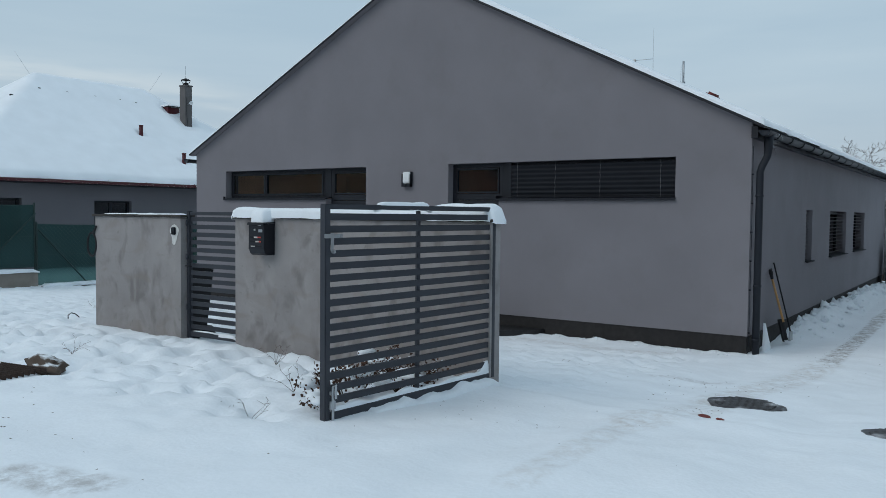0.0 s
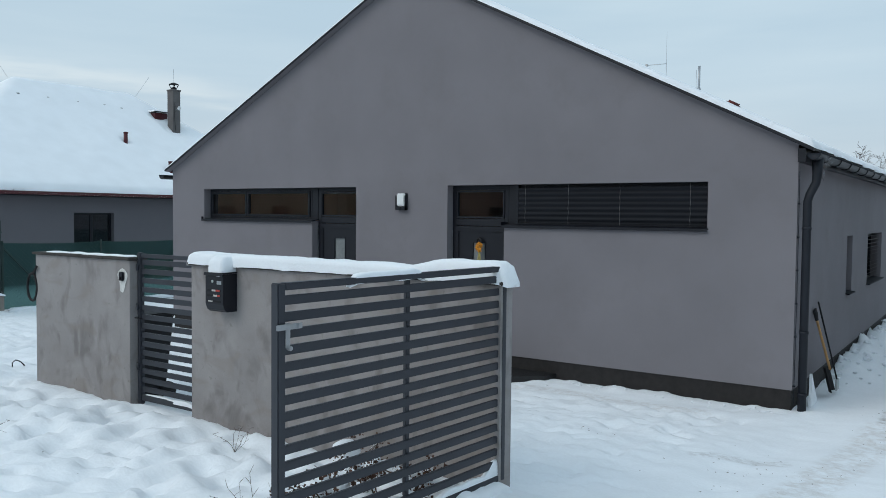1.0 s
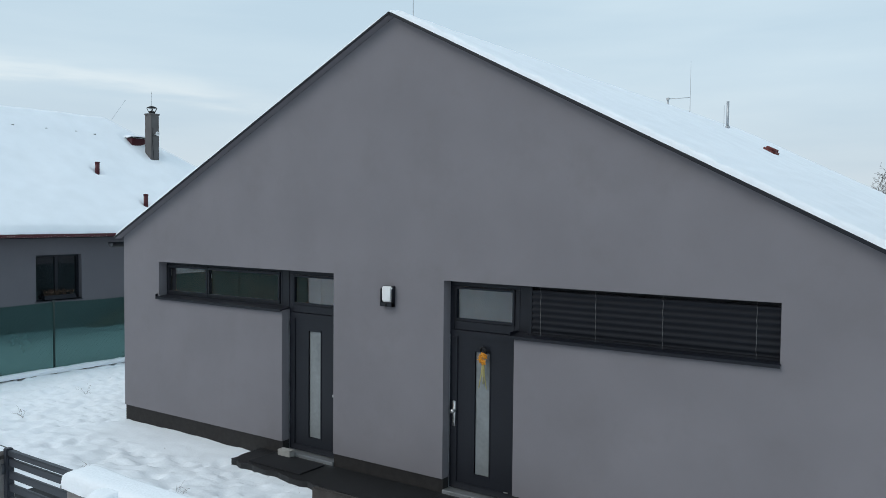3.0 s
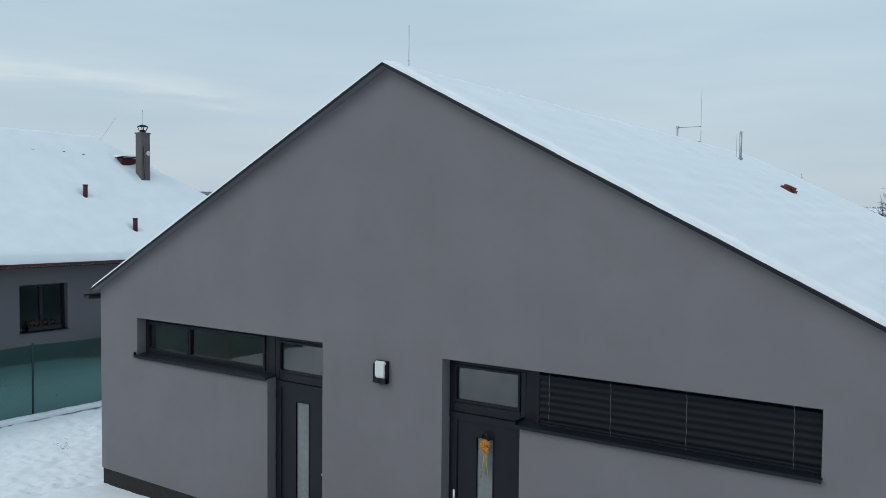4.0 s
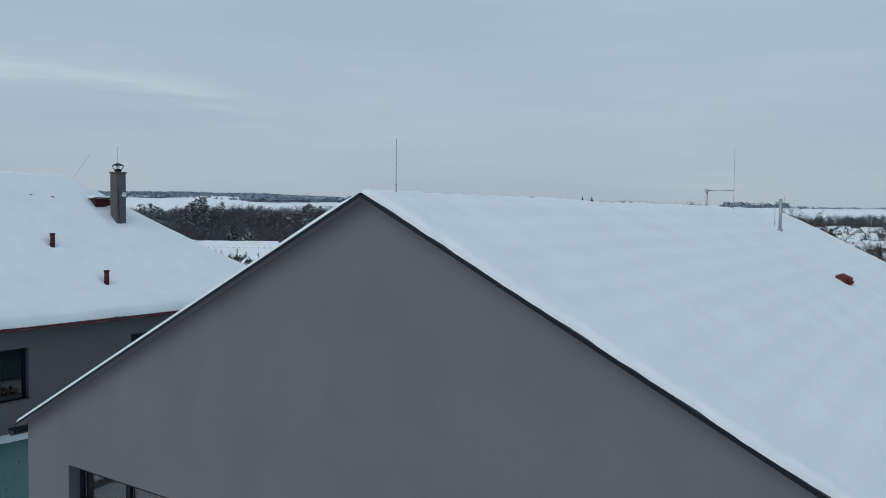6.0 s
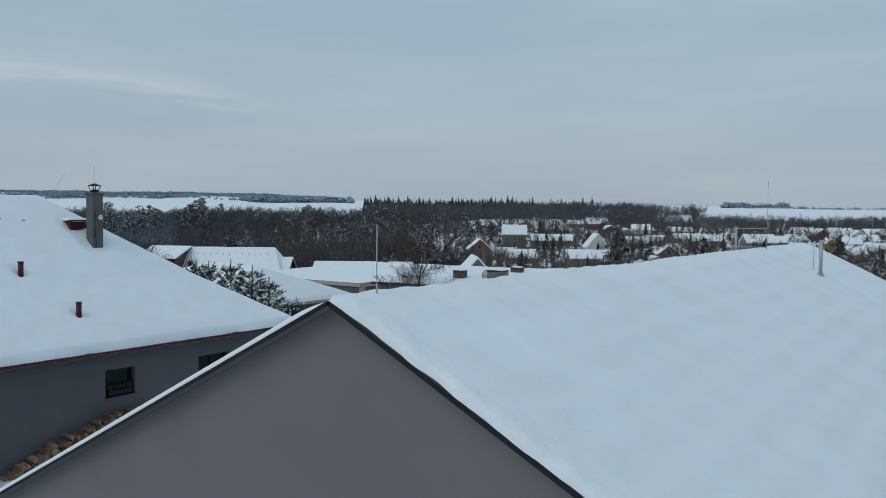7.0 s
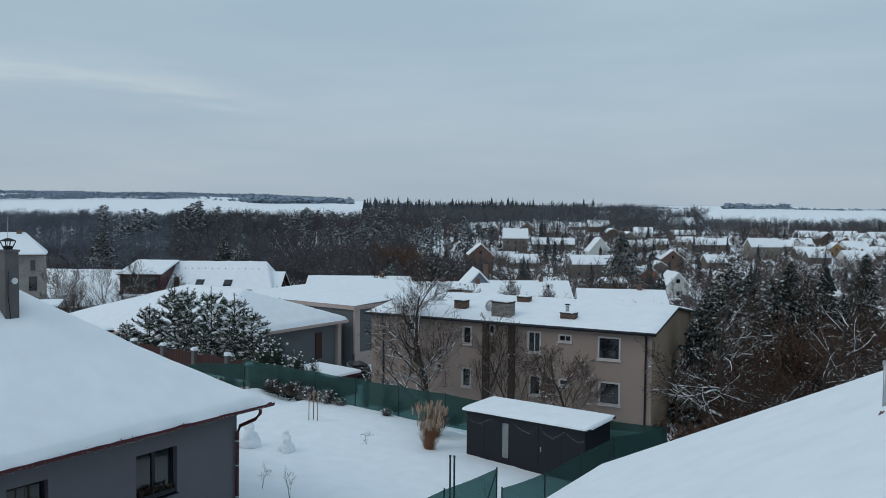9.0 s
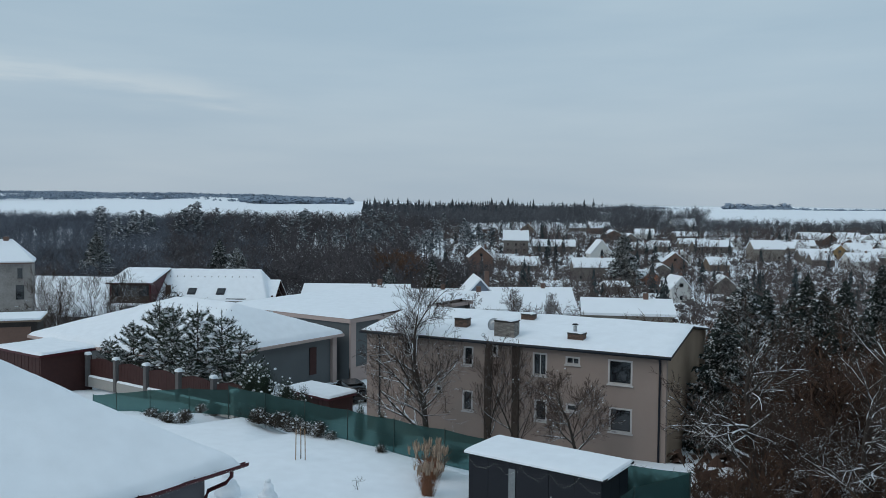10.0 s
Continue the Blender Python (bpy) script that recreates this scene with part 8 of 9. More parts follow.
for x, y, sc in ((-26.6, 29.4, 1.0), (-24.2, 29.4, 0.9), (-23.5, 29.35, 0.75), (-22.7, 29.4, 0.9), (-21.9, 29.4, 0.55), (-19.0, 29.35, 0.5), (-33.6, 29.4, 0.8), (-32.4, 29.6, 0.7), (-34.8, 29.3, 0.9), (-31.4, 29.8, 0.6)):
    c = copy_thing(b0, pose(x, y, land(x, y) - 0.05, 0, 0, x * 53))
    c.scale = (sc, sc, sc)
tall = bush("bush", (-27.9, 31.0, land(-27.9, 31.0) - 0.1), "tall evergreen shrub with knobs of snow behind the netted fence", 0.95, 3.4, 420, 6, M["pine"], 48, 1.05)
for x, y, sc, hz_ in ((-29.0, 31.2, 0.9, 1.0), (-26.6, 31.1, 0.9, 0.82), (-25.2, 31.0, 0.6, 0.72), (-30.0, 31.9, 1.1, 0.9), (-21.4, 30.8, 0.45, 0.6), (-20.0, 30.7, 0.5, 0.52), (-27.2, 32.0, 1.0, 0.75)):
    c = copy_thing(tall, pose(x, y, land(x, y) - 0.1, 0, 0, x * 61))
    c.scale = (sc, sc, hz_)
sap = bare_tree("sapling", (-14.55, 17.55, land(-14.55, 17.55)), "thin bare sapling in the snow", 0.95, 4, "sapling", "saplings", trunk=0.012, fork=0.3, kids=(6, 3, 2), levels=2, up=1.2, thin=0.0035)
copy_thing(sap, pose(-13.1, 17.4, land(-13.1, 17.4), 0, 0, 90)).scale = (1.2, 1.2, 1.25)
copy_thing(sap, pose(-9.4, 22.6, land(-9.4, 22.6), 0, 0, 30)).scale = (1.2, 1.2, 0.6)
copy_thing(sap, pose(-16.2, 24.6, land(-16.2, 24.6), 60, 0, 30)).scale = (1.3, 1.3, 1.0)

# dried hydrangeas behind the open gate, and weeds on the verge
random.seed(31)
M["hydrangea"] = frosted(material("dry_flower_head", (0.075, 0.04, 0.028), 0.95, var=0.4, scale=40, fine=120, bump=0.2, island=0.4), 0.75, 0.95)


def hydrangea(x, y, label):
    z = land(x, y) + lumps(x, y)
    h = thing("dry_shrub", (x, y, z - 0.02), label, "shrub", "dry shrubs")
    sv, sf = [], []
    bm = bmesh.new()
    for k in range(12):
        a, r = random.uniform(0, 6.28), random.uniform(0.08, 0.26)
        t = Vector((r * math.cos(a), r * math.sin(a), random.uniform(0.08, 0.30)))
        tube_lists(sv, sf, [Vector((0, 0, 0)), t * 0.55 + Vector((0, 0, 0.06)), t], [0.006, 0.005, 0.003], 4)
        for _ in range(18):
            o = t + Vector((random.gauss(0, 0.034), random.gauss(0, 0.034), random.gauss(0, 0.028)))
            ax = Vector((random.gauss(0, 1), random.gauss(0, 1), random.gauss(0, 1))).normalized()
            s = ax.orthogonal().normalized() * random.uniform(0.009, 0.017)
            u = ax.cross(s)
            bm.faces.new([bm.verts.new(o + q) for q in (s, u, -s, -u)])
    place("stem", mesh_from("stem", sv, sf, M["dryplant"]), h)
    part("blossom", bm, M["hydrangea"], h)
    bm = bmesh.new()
    for k in range(7):
        a, r = random.uniform(0, 6.28), random.uniform(0.05, 0.27)
        m = pose(r * math.cos(a), r * math.sin(a), random.uniform(0.06, 0.24), 0, 0, random.uniform(0, 180)) @ Matrix.Diagonal((random.uniform(0.06, 0.12), random.uniform(0.04, 0.07), random.uniform(0.025, 0.045), 1))
        bmesh.ops.create_icosphere(bm, subdivisions=2, radius=1.0, matrix=m)
    tagged(part("snow_load", bm, M["snow"], h, smooth=True), "lumps of snow lying on the stalks", kind="stuff")


for x, y in ((8.2, -6.9), (8.3, -6.35), (7.9, -6.2), (8.2, -5.9), (7.75, -5.9), (8.3, -7.2), (8.1, -6.6)):
    hydrangea(x, y, "withered brown shrub poking out of the snow")
for cx, cy in ((7.8, -7.5), (7.75, -7.0), (4.6, -7.0), (6.5, -6.0), (1.5, -3.2), (0.4, -2.5), (-0.8, -3.4), (2.0, -2.2), (-3.8, -1.0), (-4.5, 0.6)):
    w = thing("weed", (cx, cy, land(cx, cy) + lumps(cx, cy)), "dry weed stalks sticking out of the snow", "weed", "verge weeds")
    verts, faces = [], []
    rnd = random.Random(int(cx * 100))
    for _ in range(5):
        a = rnd.uniform(0, 6.28)
        p = Vector((0, 0, 0))
        d = Vector((math.cos(a) * 0.7, math.sin(a) * 0.7, 1)).normalized()
        pts = [p]
        for i in range(4):
            d = (d + Vector((rnd.gauss(0, 0.3), rnd.gauss(0, 0.3), -0.1))).normalized()
            pts.append(pts[-1] + d * rnd.uniform(0.04, 0.08))
        tube_lists(verts, faces, pts, [0.002, 0.0018, 0.0016, 0.0013, 0.001], 4)
        for q in pts[2:]:
            tube_lists(verts, faces, [q, q + Vector((rnd.gauss(0, 0.03), rnd.gauss(0, 0.03), rnd.gauss(0.01, 0.02)))], [0.002, 0.001], 3)
    place("stem", mesh_from("stem", verts, faces, M["dryplant"]), w)

# leafless street tree tops seen past the roof's right-hand end
for s, l, sc in ((22, 24, 0.85), (30, 27, 0.9), (36, 29, 1.0), (16, 21, 0.62)):
    c = copy_thing(old, pose(*on_land(s, l, -0.3), 0, 0, s * 13))
    c.scale = (sc, sc, sc)

# ---- the village in the valley ----
WALLS = {"brick": (0.16, 0.10, 0.08), "stone": (0.17, 0.15, 0.135), "white": (0.62, 0.62, 0.60), "cream": (0.26, 0.235, 0.205), "orange": (0.34, 0.14, 0.085), "yellow": (0.34, 0.22, 0.10), "wood": (0.20, 0.15, 0.11), "blue": (0.17, 0.20, 0.25)}
for k, c in WALLS.items():
    M["v_" + k] = material("village_" + k, c, 0.92, var=0.14, scale=0.4, fine=6, bump=0)


def cottage(s, l, w, d, eaves, rise, run, wall):
    """A village house: walls, gabled roof under snow, chimney and windows; its ridge runs across the camera's view (l)
    or along it (s).
    """
    x, y = spot(s, l)
    z = land(x, y)
    turn = 34.7 + (random.random() - 0.5) * 16
    h = thing("village_house", (x, y, z), {"white": "white", "cream": "cream", "stone": "grey stone", "brick": "brown brick", "orange": "orange", "yellow": "yellow", "wood": "timber", "blue": "grey-blue"}[wall] + " village house with snow on its gabled roof", "house", "village houses", rz=turn)
    eaves = max(2.4, eaves)
    a, b = (w / 2, d / 2)
    if run == "l":
        prof, lo, hi, axis = [(-b, -2.5), (b, -2.5), (b, eaves), (0, eaves + rise), (-b, eaves)], -a, a, 0
        roof = [[(-b - 0.4, eaves - 0.2), (0, eaves + rise + 0.02), (0, eaves + rise + 0.3), (-b - 0.4, eaves + 0.1)], [(b + 0.4, eaves - 0.2), (0, eaves + rise + 0.02), (0, eaves + rise + 0.3), (b + 0.4, eaves + 0.1)]]
    else:
        prof, lo, hi, axis = [(-a, -2.5), (a, -2.5), (a, eaves), (0, eaves + rise), (-a, eaves)], -b, b, 1
        roof = [[(-a - 0.4, eaves - 0.2), (0, eaves + rise + 0.02), (0, eaves + rise + 0.3), (-a - 0.4, eaves + 0.1)], [(a + 0.4, eaves - 0.2), (0, eaves + rise + 0.02), (0, eaves + rise + 0.3), (a + 0.4, eaves + 0.1)]]
    prism("wall", prof, lo, hi, M["v_" + wall], h, axis)
    for r in roof:
        prism("roof", r, lo - 0.4, hi + 0.4, M["snow_far"], h, axis, "roof slope under snow")
    box("chimney", w * 0.2, w * 0.2 + 0.6, -0.3, 0.3, eaves + rise * 0.6, eaves + rise + 0.9, M["v_brick"], h, 0)
    n = max(1, int(w / 3.6))
    floors = max(1, int(eaves / 3.0))
    for fl in range(floors):
        for i in range(n):
            u = -a + w * (i + 0.5) / n
            zz = 0.9 + fl * 2.6
            box("window", u - 0.4, u + 0.4, -b - 0.05, -b + 0.02, zz, zz + 1.0, M["darkglass"], h, 0)
    if run == "s" and rise > 2.4:
        box("window", -0.5, 0.5, -b - 0.05, -b + 0.02, eaves + 0.3, eaves + 1.3, M["darkglass"], h, 0)
    return h


# houses placed by where they appear in the camera's view
random.seed(77)
cottage(288, 13.3, 8.2, 7.5, 7.2, 3.6, "s", "brick")
cottage(372, 33.7, 11.1, 7.5, 6.0, 4.2, "l", "stone")
cottage(500, 52.5, 7.4, 9.0, 2.4, 3.5, "s", "wood")
cottage(334, 65.0, 9.1, 7.5, 4.5, 5.6, "s", "white")
cottage(518, 90.4, 18.4, 9.0, 2.5, 2.2, "l", "cream")
cottage(500, 96.9, 12.9, 9.0, 3.8, 3.5, "l", "brick")
cottage(666, 133.1, 9.9, 9.0, 5.9, 3.7, "l", "white")
cottage(490, 27.9, 9.5, 9.0, 2.4, 3.1, "l", "brick")
cottage(898, 46.4, 14.5, 9.0, 3.5, 3.8, "l", "white")
cottage(274, 51.2, 14.2, 7.5, 4.9, 2.7, "l", "stone")
cottage(254, 65.3, 5.0, 7.5, 3.2, 2.1, "s", "orange")
cottage(208, 60.5, 5.0, 7.5, 3.8, 2.9, "s", "white")
cottage(314, 90.3, 8.7, 7.5, 3.8, 3.5, "s", "brick")
cottage(518, 154.1, 15.1, 9.0, 3.9, 4.4, "l", "white")
cottage(396, 122.6, 12.8, 7.5, 2.5, 2.2, "l", "cream")
cottage(382, 127.3, 18.0, 7.5, 2.7, 2.7, "l", "stone")
cottage(398, 143.5, 6.4, 7.5, 2.0, 2.8, "s", "white")
cottage(352, 141.1, 13.6, 7.5, 5.2, 3.5, "l", "cream")
cottage(382, 166.6, 12.3, 7.5, 2.4, 2.7, "l", "cream")
cottage(352, 162.2, 13.6, 7.5, 2.5, 2.7, "l", "cream")
cottage(362, 177.6, 8.2, 7.5, 2.6, 3.6, "s", "yellow")
cottage(324, 168.0, 11.5, 7.5, 3.5, 3.2, "l", "white")
cottage(404, 201.7, 7.8, 9.0, 1.7, 2.3, "s", "brick")
cottage(390, 203.6, 8.8, 7.5, 1.9, 2.5, "l", "brick")
cottage(376, 202.0, 9.2, 7.5, 2.1, 2.6, "s", "white")
cottage(356, 199.6, 12.7, 7.5, 2.5, 2.5, "l", "cream")
cottage(234, 81.5, 6.0, 7.5, 1.9, 2.6, "s", "stone")
cottage(139, 77.7, 7.2, 7.5, 2.3, 0.8, "l", "cream")
cottage(380, 52.3, 19.6, 7.5, 1.6, 2.7, "l", "stone")
cottage(420, 96.9, 6.8, 9.0, 2.4, 2.4, "s", "stone")
cottage(384, 103.4, 8.7, 7.5, 1.6, 2.2, "l", "cream")
cottage(230, 49.4, 5.9, 7.5, 1.3, 1.0, "l", "stone")
cottage(276, 69.0, 7.1, 7.5, 1.5, 1.2, "l", "stone")
cottage(228, 30.6, 5.0, 7.5, 1.1, 1.1, "l", "white")
cottage(328, 26.7, 8.5, 7.5, 1.7, 2.1, "l", "stone")
cottage(310, 31.2, 11.0, 7.5, 1.2, 3.0, "l", "stone")
# the close cluster of roofs up the right-hand slope
for s_, slant, w, d, e, rise, run, wall in ((428, 0.455, 11, 8, 2.6, 3.0, "l", "stone"), (418, 0.478, 9, 8, 2.6, 3.4, "s", "brick"), (430, 0.502, 12, 8, 2.8, 2.6, "l", "cream"), (412, 0.522, 9, 8, 2.6, 3.2, "s", "white"), (424, 0.545, 11, 8, 2.6, 2.8, "l", "stone"),
                                            (392, 0.447, 10, 8, 2.5, 2.6, "l", "cream"), (388, 0.538, 10, 8, 2.6, 3.0, "l", "brick"), (372, 0.515, 11, 9, 2.8, 3.2, "l", "white"), (345, 0.528, 12, 9, 3.0, 3.4, "l", "cream"), (338, 0.47, 9, 8, 2.5, 2.6, "l", "stone"),
                                            (440, 0.30, 13, 8, 2.4, 2.2, "l", "stone"), (452, 0.25, 10, 8, 2.6, 2.8, "l", "white"), (446, 0.21, 9, 8, 2.4, 2.6, "s", "brick"), (318, 0.34, 8, 7, 2.4, 2.6, "l", "wood"), (296, 0.27, 7, 7, 2.4, 2.2, "s", "stone"), (372, 0.245, 10, 7, 2.4, 2.6, "l", "stone"), (340, 0.295, 8, 7, 2.4, 2.8, "s", "white")):
    cottage(s_, slant * s_, w, d, e, rise, run, wall)
# old hipped house above the barn
hx, hy = -95.6, 55.45
hz = land(hx, hy)
E0 = 2.85 - hz
hh = thing("village_house", (hx, hy, hz), "old grey plastered house with a snow-covered hipped roof", "house", "village houses", rz=59)
M["old_plaster"] = material("old_plaster", (0.27, 0.25, 0.235), 0.94, var=0.3, scale=0.7, fine=5, bump=0.1)
box("wall", -14, 0, 0, 6.4, -2.5, E0, M["old_plaster"], hh, 0)
bm = bmesh.new()
lo = [bm.verts.new(p) for p in ((-14.3, -0.3, E0 - 0.1), (0.2, -0.3, E0 - 0.1), (0.2, 6.7, E0 - 0.1), (-14.3, 6.7, E0 - 0.1))]
up = [bm.verts.new((v.co.x, v.co.y, E0 + 0.12)) for v in lo]
rl, rr = bm.verts.new((-11.8, 3.2, E0 + 2.75)), bm.verts.new((-2.3, 3.2, E0 + 2.75))
bm.faces.new(lo[::-1])
for i in range(4):
    bm.faces.new((lo[i], lo[(i + 1) % 4], up[(i + 1) % 4], up[i]))
for f in ((up[0], up[1], rr, rl), (up[1], up[2], rr), (up[2], up[3], rl, rr), (up[3], up[0], rl)):
    bm.faces.new(f)
part("roof", bm, M["snow_far"], hh, "hipped roof under snow")
box("gutter", -14.3, 0.25, -0.42, -0.3, E0 - 0.16, E0 - 0.04, M["v_brick"], hh, 0)
box("chimney", -3.3, -2.7, 2.9, 3.5, E0 + 2.1, E0 + 3.05, M["v_brick"], hh, 0)
for u in (-1.6, -4.2, -6.8, -9.4, -12.0):
    box("window", u, u + 0.55, -0.05, 0.03, E0 - 2.0, E0 - 0.75, M["darkglass"], hh, 0)
    box("sill", u - 0.06, u + 0.61, -0.12, 0.02, E0 - 2.1, E0 - 2.0, M["v_stone"], hh, 0)
box("door", -1.8, -0.9, -0.05, 0.03, E0 - 4.6, E0 - 2.8, M["darkglass"], hh, 0)
cottage(113, -44.0, 30, 12, 4.4, 4.4, "l", "stone")
cottage(104, -11.0, 13, 9, 6.4, 2.0, "l", "cream")
cottage(126, 12.5, 15, 10, 4.4, 3.2, "l", "cream")
cottage(112, 4.8, 5.5, 8, 6.3, 3.2, "s", "blue")
cottage(104, 2.0, 12, 8, 6.0, 1.6, "l", "stone")
cottage(120, -3.0, 14, 9, 5.0, 2.4, "l", "stone")
cottage(96, 22.0, 10, 7, 5.8, 1.2, "l", "cream")


# ---- woods ----
def wood_templates(kind, count, seed):
    """Small tree meshes of unit height: spruce, pine, bare, or a far soft clump."""
    rnd = random.Random(seed)
    out = []
    for c in range(count):
        v, f = [], []

        def blade(p, q, r):
            d = Vector(q) - Vector(p)
            s = d.cross(Vector((rnd.gauss(0, 1), rnd.gauss(0, 1), rnd.gauss(0, 1)))).normalized() * r
            b = len(v)
            v.extend([(p[0] - s.x, p[1] - s.y, p[2] - s.z), (p[0] + s.x, p[1] + s.y, p[2] + s.z), tuple(q)])
            f.append((b, b + 1, b + 2))

        def leaf(p, r, flat):
            b = len(v)
            a = rnd.uniform(0, 6.28)
            for k in range(3):
                t = a + k * 2.1 + rnd.uniform(-0.4, 0.4)
                v.append((p[0] + r * math.cos(t), p[1] + r * math.sin(t), p[2] + rnd.uniform(-flat, flat) * r))
            v.append((p[0], p[1], p[2] + r * 0.5))
            f.extend([(b, b + 1, b + 3), (b + 1, b + 2, b + 3), (b + 2, b, b + 3)])

        if kind == "conifer":
            fat = rnd.uniform(0.15, 0.24)
            for w in range(110):
                t = rnd.random() ** 1.2
                a, z = rnd.uniform(0, 6.28), 0.06 + 0.92 * t
                r = (fat * (1 - t) ** 0.8 + 0.012) * rnd.uniform(0.7, 1.15)
                q = rnd.uniform(0.2, 0.5)
                b = len(v)
                v += [(0, 0, z + 0.05), (r * math.cos(a - q), r * math.sin(a - q), z - 0.05 - 0.05 * rnd.random()), (r * math.cos(a + q), r * math.sin(a + q), z - 0.04 - 0.04 * rnd.random())]
                f.append((b, b + 1, b + 2))
        elif kind == "pine":
            lean = (rnd.gauss(0, 0.03), rnd.gauss(0, 0.03))
            blade((0, 0, 0), (lean[0], lean[1], 0.95), 0.013)
            blade((0, 0, 0), (lean[0], lean[1], 0.95), 0.013)
            z = rnd.uniform(0.38, 0.55)
            while z < 0.97:
                a = rnd.uniform(0, 6.28)
                L = rnd.uniform(0.08, 0.2) * (1.25 - z) * 1.5
                tip = Vector((L * math.cos(a) + lean[0] * z, L * math.sin(a) + lean[1] * z, z + 0.03))
                blade((lean[0] * z, lean[1] * z, z), tip, 0.006)
                for _ in range(5):
                    leaf(tip * 0.75 + Vector((lean[0] * z, lean[1] * z, z)) * 0.25 + Vector((rnd.gauss(0, 0.03), rnd.gauss(0, 0.03), rnd.gauss(0, 0.012))), rnd.uniform(0.025, 0.05), 0.5)
                z += rnd.uniform(0.012, 0.035)
            for _ in range(5):
                leaf((lean[0] + rnd.gauss(0, 0.02), lean[1] + rnd.gauss(0, 0.02), rnd.uniform(0.92, 1.0)), 0.035, 0.6)
        elif kind == "clump":
            for _ in range(8):
                a, r = rnd.uniform(0, 6.28), 0.5 * math.sqrt(rnd.random())
                leaf((r * math.cos(a), r * math.sin(a), rnd.uniform(0.1, 0.85) * (1.1 - r)), rnd.uniform(0.22, 0.4), 0.9)
        else:
            top = (rnd.gauss(0, 0.03), rnd.gauss(0, 0.03), 0.85)
            blade((0, 0, 0), top, 0.011)
            wide, low = rnd.uniform(0.18, 0.34), rnd.uniform(0.15, 0.4)
            for k in range(10):
                a, z0 = rnd.uniform(0, 6.28), rnd.uniform(low, 0.78)
                L = wide * rnd.uniform(0.5, 1.0) * (1.2 - 0.5 * z0)
                tip = Vector((L * math.cos(a), L * math.sin(a), min(1.0, z0 + rnd.uniform(0.12, 0.34))))
                root = Vector((0, 0, z0))
                blade(root, tip, 0.007)
                for _ in range(9):
                    o = root.lerp(tip, rnd.uniform(0.15, 1.0))
                    e = Vector((rnd.gauss(0, 0.6) + math.cos(a) * 0.4, rnd.gauss(0, 0.6) + math.sin(a) * 0.4, rnd.uniform(0.1, 1.3))).normalized()
                    blade(o, o + e * rnd.uniform(0.07, 0.2), 0.0055)
        out.append((np.array(v), np.array(f)))
    return out


def scatter(name, label, kind, places, mat, seed, templates=6):
    """Many trees in one mesh: places are (x, y, z, height)."""
    rng = np.random.default_rng(seed)
    tmpl = wood_templates(kind, templates, seed)
    vs, fs, base = [], [], 0
    for x, y, z, h in places:
        v, f = tmpl[rng.integers(len(tmpl))]
        a, k = rng.uniform(0, 6.28), rng.uniform(0.85, 1.25)
        c, s = math.cos(a), math.sin(a)
        w = np.stack([(v[:, 0] * c - v[:, 1] * s) * h * k + x, (v[:, 0] * s + v[:, 1] * c) * h * k + y, v[:, 2] * h + z], 1)
        vs.append(w)
        fs.append(f + base)
        base += len(v)
    V, F = np.concatenate(vs), np.concatenate(fs)
    me = bpy.data.meshes.new(name)
    me.vertices.add(len(V))
    me.vertices.foreach_set("co", V.ravel().astype(np.float32))
    me.loops.add(F.size)
    me.loops.foreach_set("vertex_index", F.ravel().astype(np.int32))
    me.polygons.add(len(F))
    me.polygons.foreach_set("loop_start", (np.arange(len(F)) * 3).astype(np.int32))
    me.materials.append(mat)
    me.update(calc_edges=True)
    return tagged(place(name, me), label, "woods", kind="stuff")


def stand(rng, n, s0, s1, a0, a1, h0, h1, keep=None):
    """Random places in a sector: distance along the camera's view, and l / s between a0 and a1."""
    out = []
    for _ in range(n):
        s = math.sqrt(rng.uniform(s0 * s0, s1 * s1))
        l = s * rng.uniform(a0, a1)
        x, y = spot(s, l)
        if keep and not keep(s, l / s, x, y):
            continue
        out.append((x, y, land(x, y) - 0.3, rng.uniform(h0, h1) * (1 + 0.25 * fbm(x, y, 4, 0.035, 2))))
    return out


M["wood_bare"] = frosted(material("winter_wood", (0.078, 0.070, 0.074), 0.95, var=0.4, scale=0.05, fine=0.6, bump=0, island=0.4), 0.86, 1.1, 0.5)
# base colour lightened and blued for distance haze; only the flecks are snow
M["wood_hazy"] = frosted(material("hazed_slope_wood", (0.108, 0.120, 0.145), 0.95, var=0.4, scale=0.03, fine=0.6, bump=0, island=0.45), 0.92, 1.16, 0.3)
M["thicket"] = frosted(material("thicket_twigs", (0.064, 0.035, 0.023), 0.95, var=0.4, scale=0.3, fine=4, bump=0, island=0.5), 0.99, 1.15, 2.0)
M["village_tree"] = frosted(material("garden_tree_twigs", (0.108, 0.086, 0.080), 0.95, var=0.4, scale=0.05, fine=0.6, bump=0, island=0.45), 0.92, 1.15, 0.5)
M["wood_russet"] = material("russet_willow", (0.105, 0.056, 0.033), 0.95, var=0.3, scale=0.1, fine=0.6, bump=0, island=0.3)
M["wood_dark"] = frosted(material("dark_conifer_wood", (0.036, 0.046, 0.05), 0.95, var=0.35, scale=0.05, fine=0.6, bump=0, island=0.45), 1.04, 1.25, 0.8)
# aerial haze painted in as a pale blue base colour
M["wood_far"] = material("far_hazed_wood", (0.235, 0.295, 0.37), 0.95, var=0.2, scale=0.006, fine=0.1, bump=0, island=0.06)
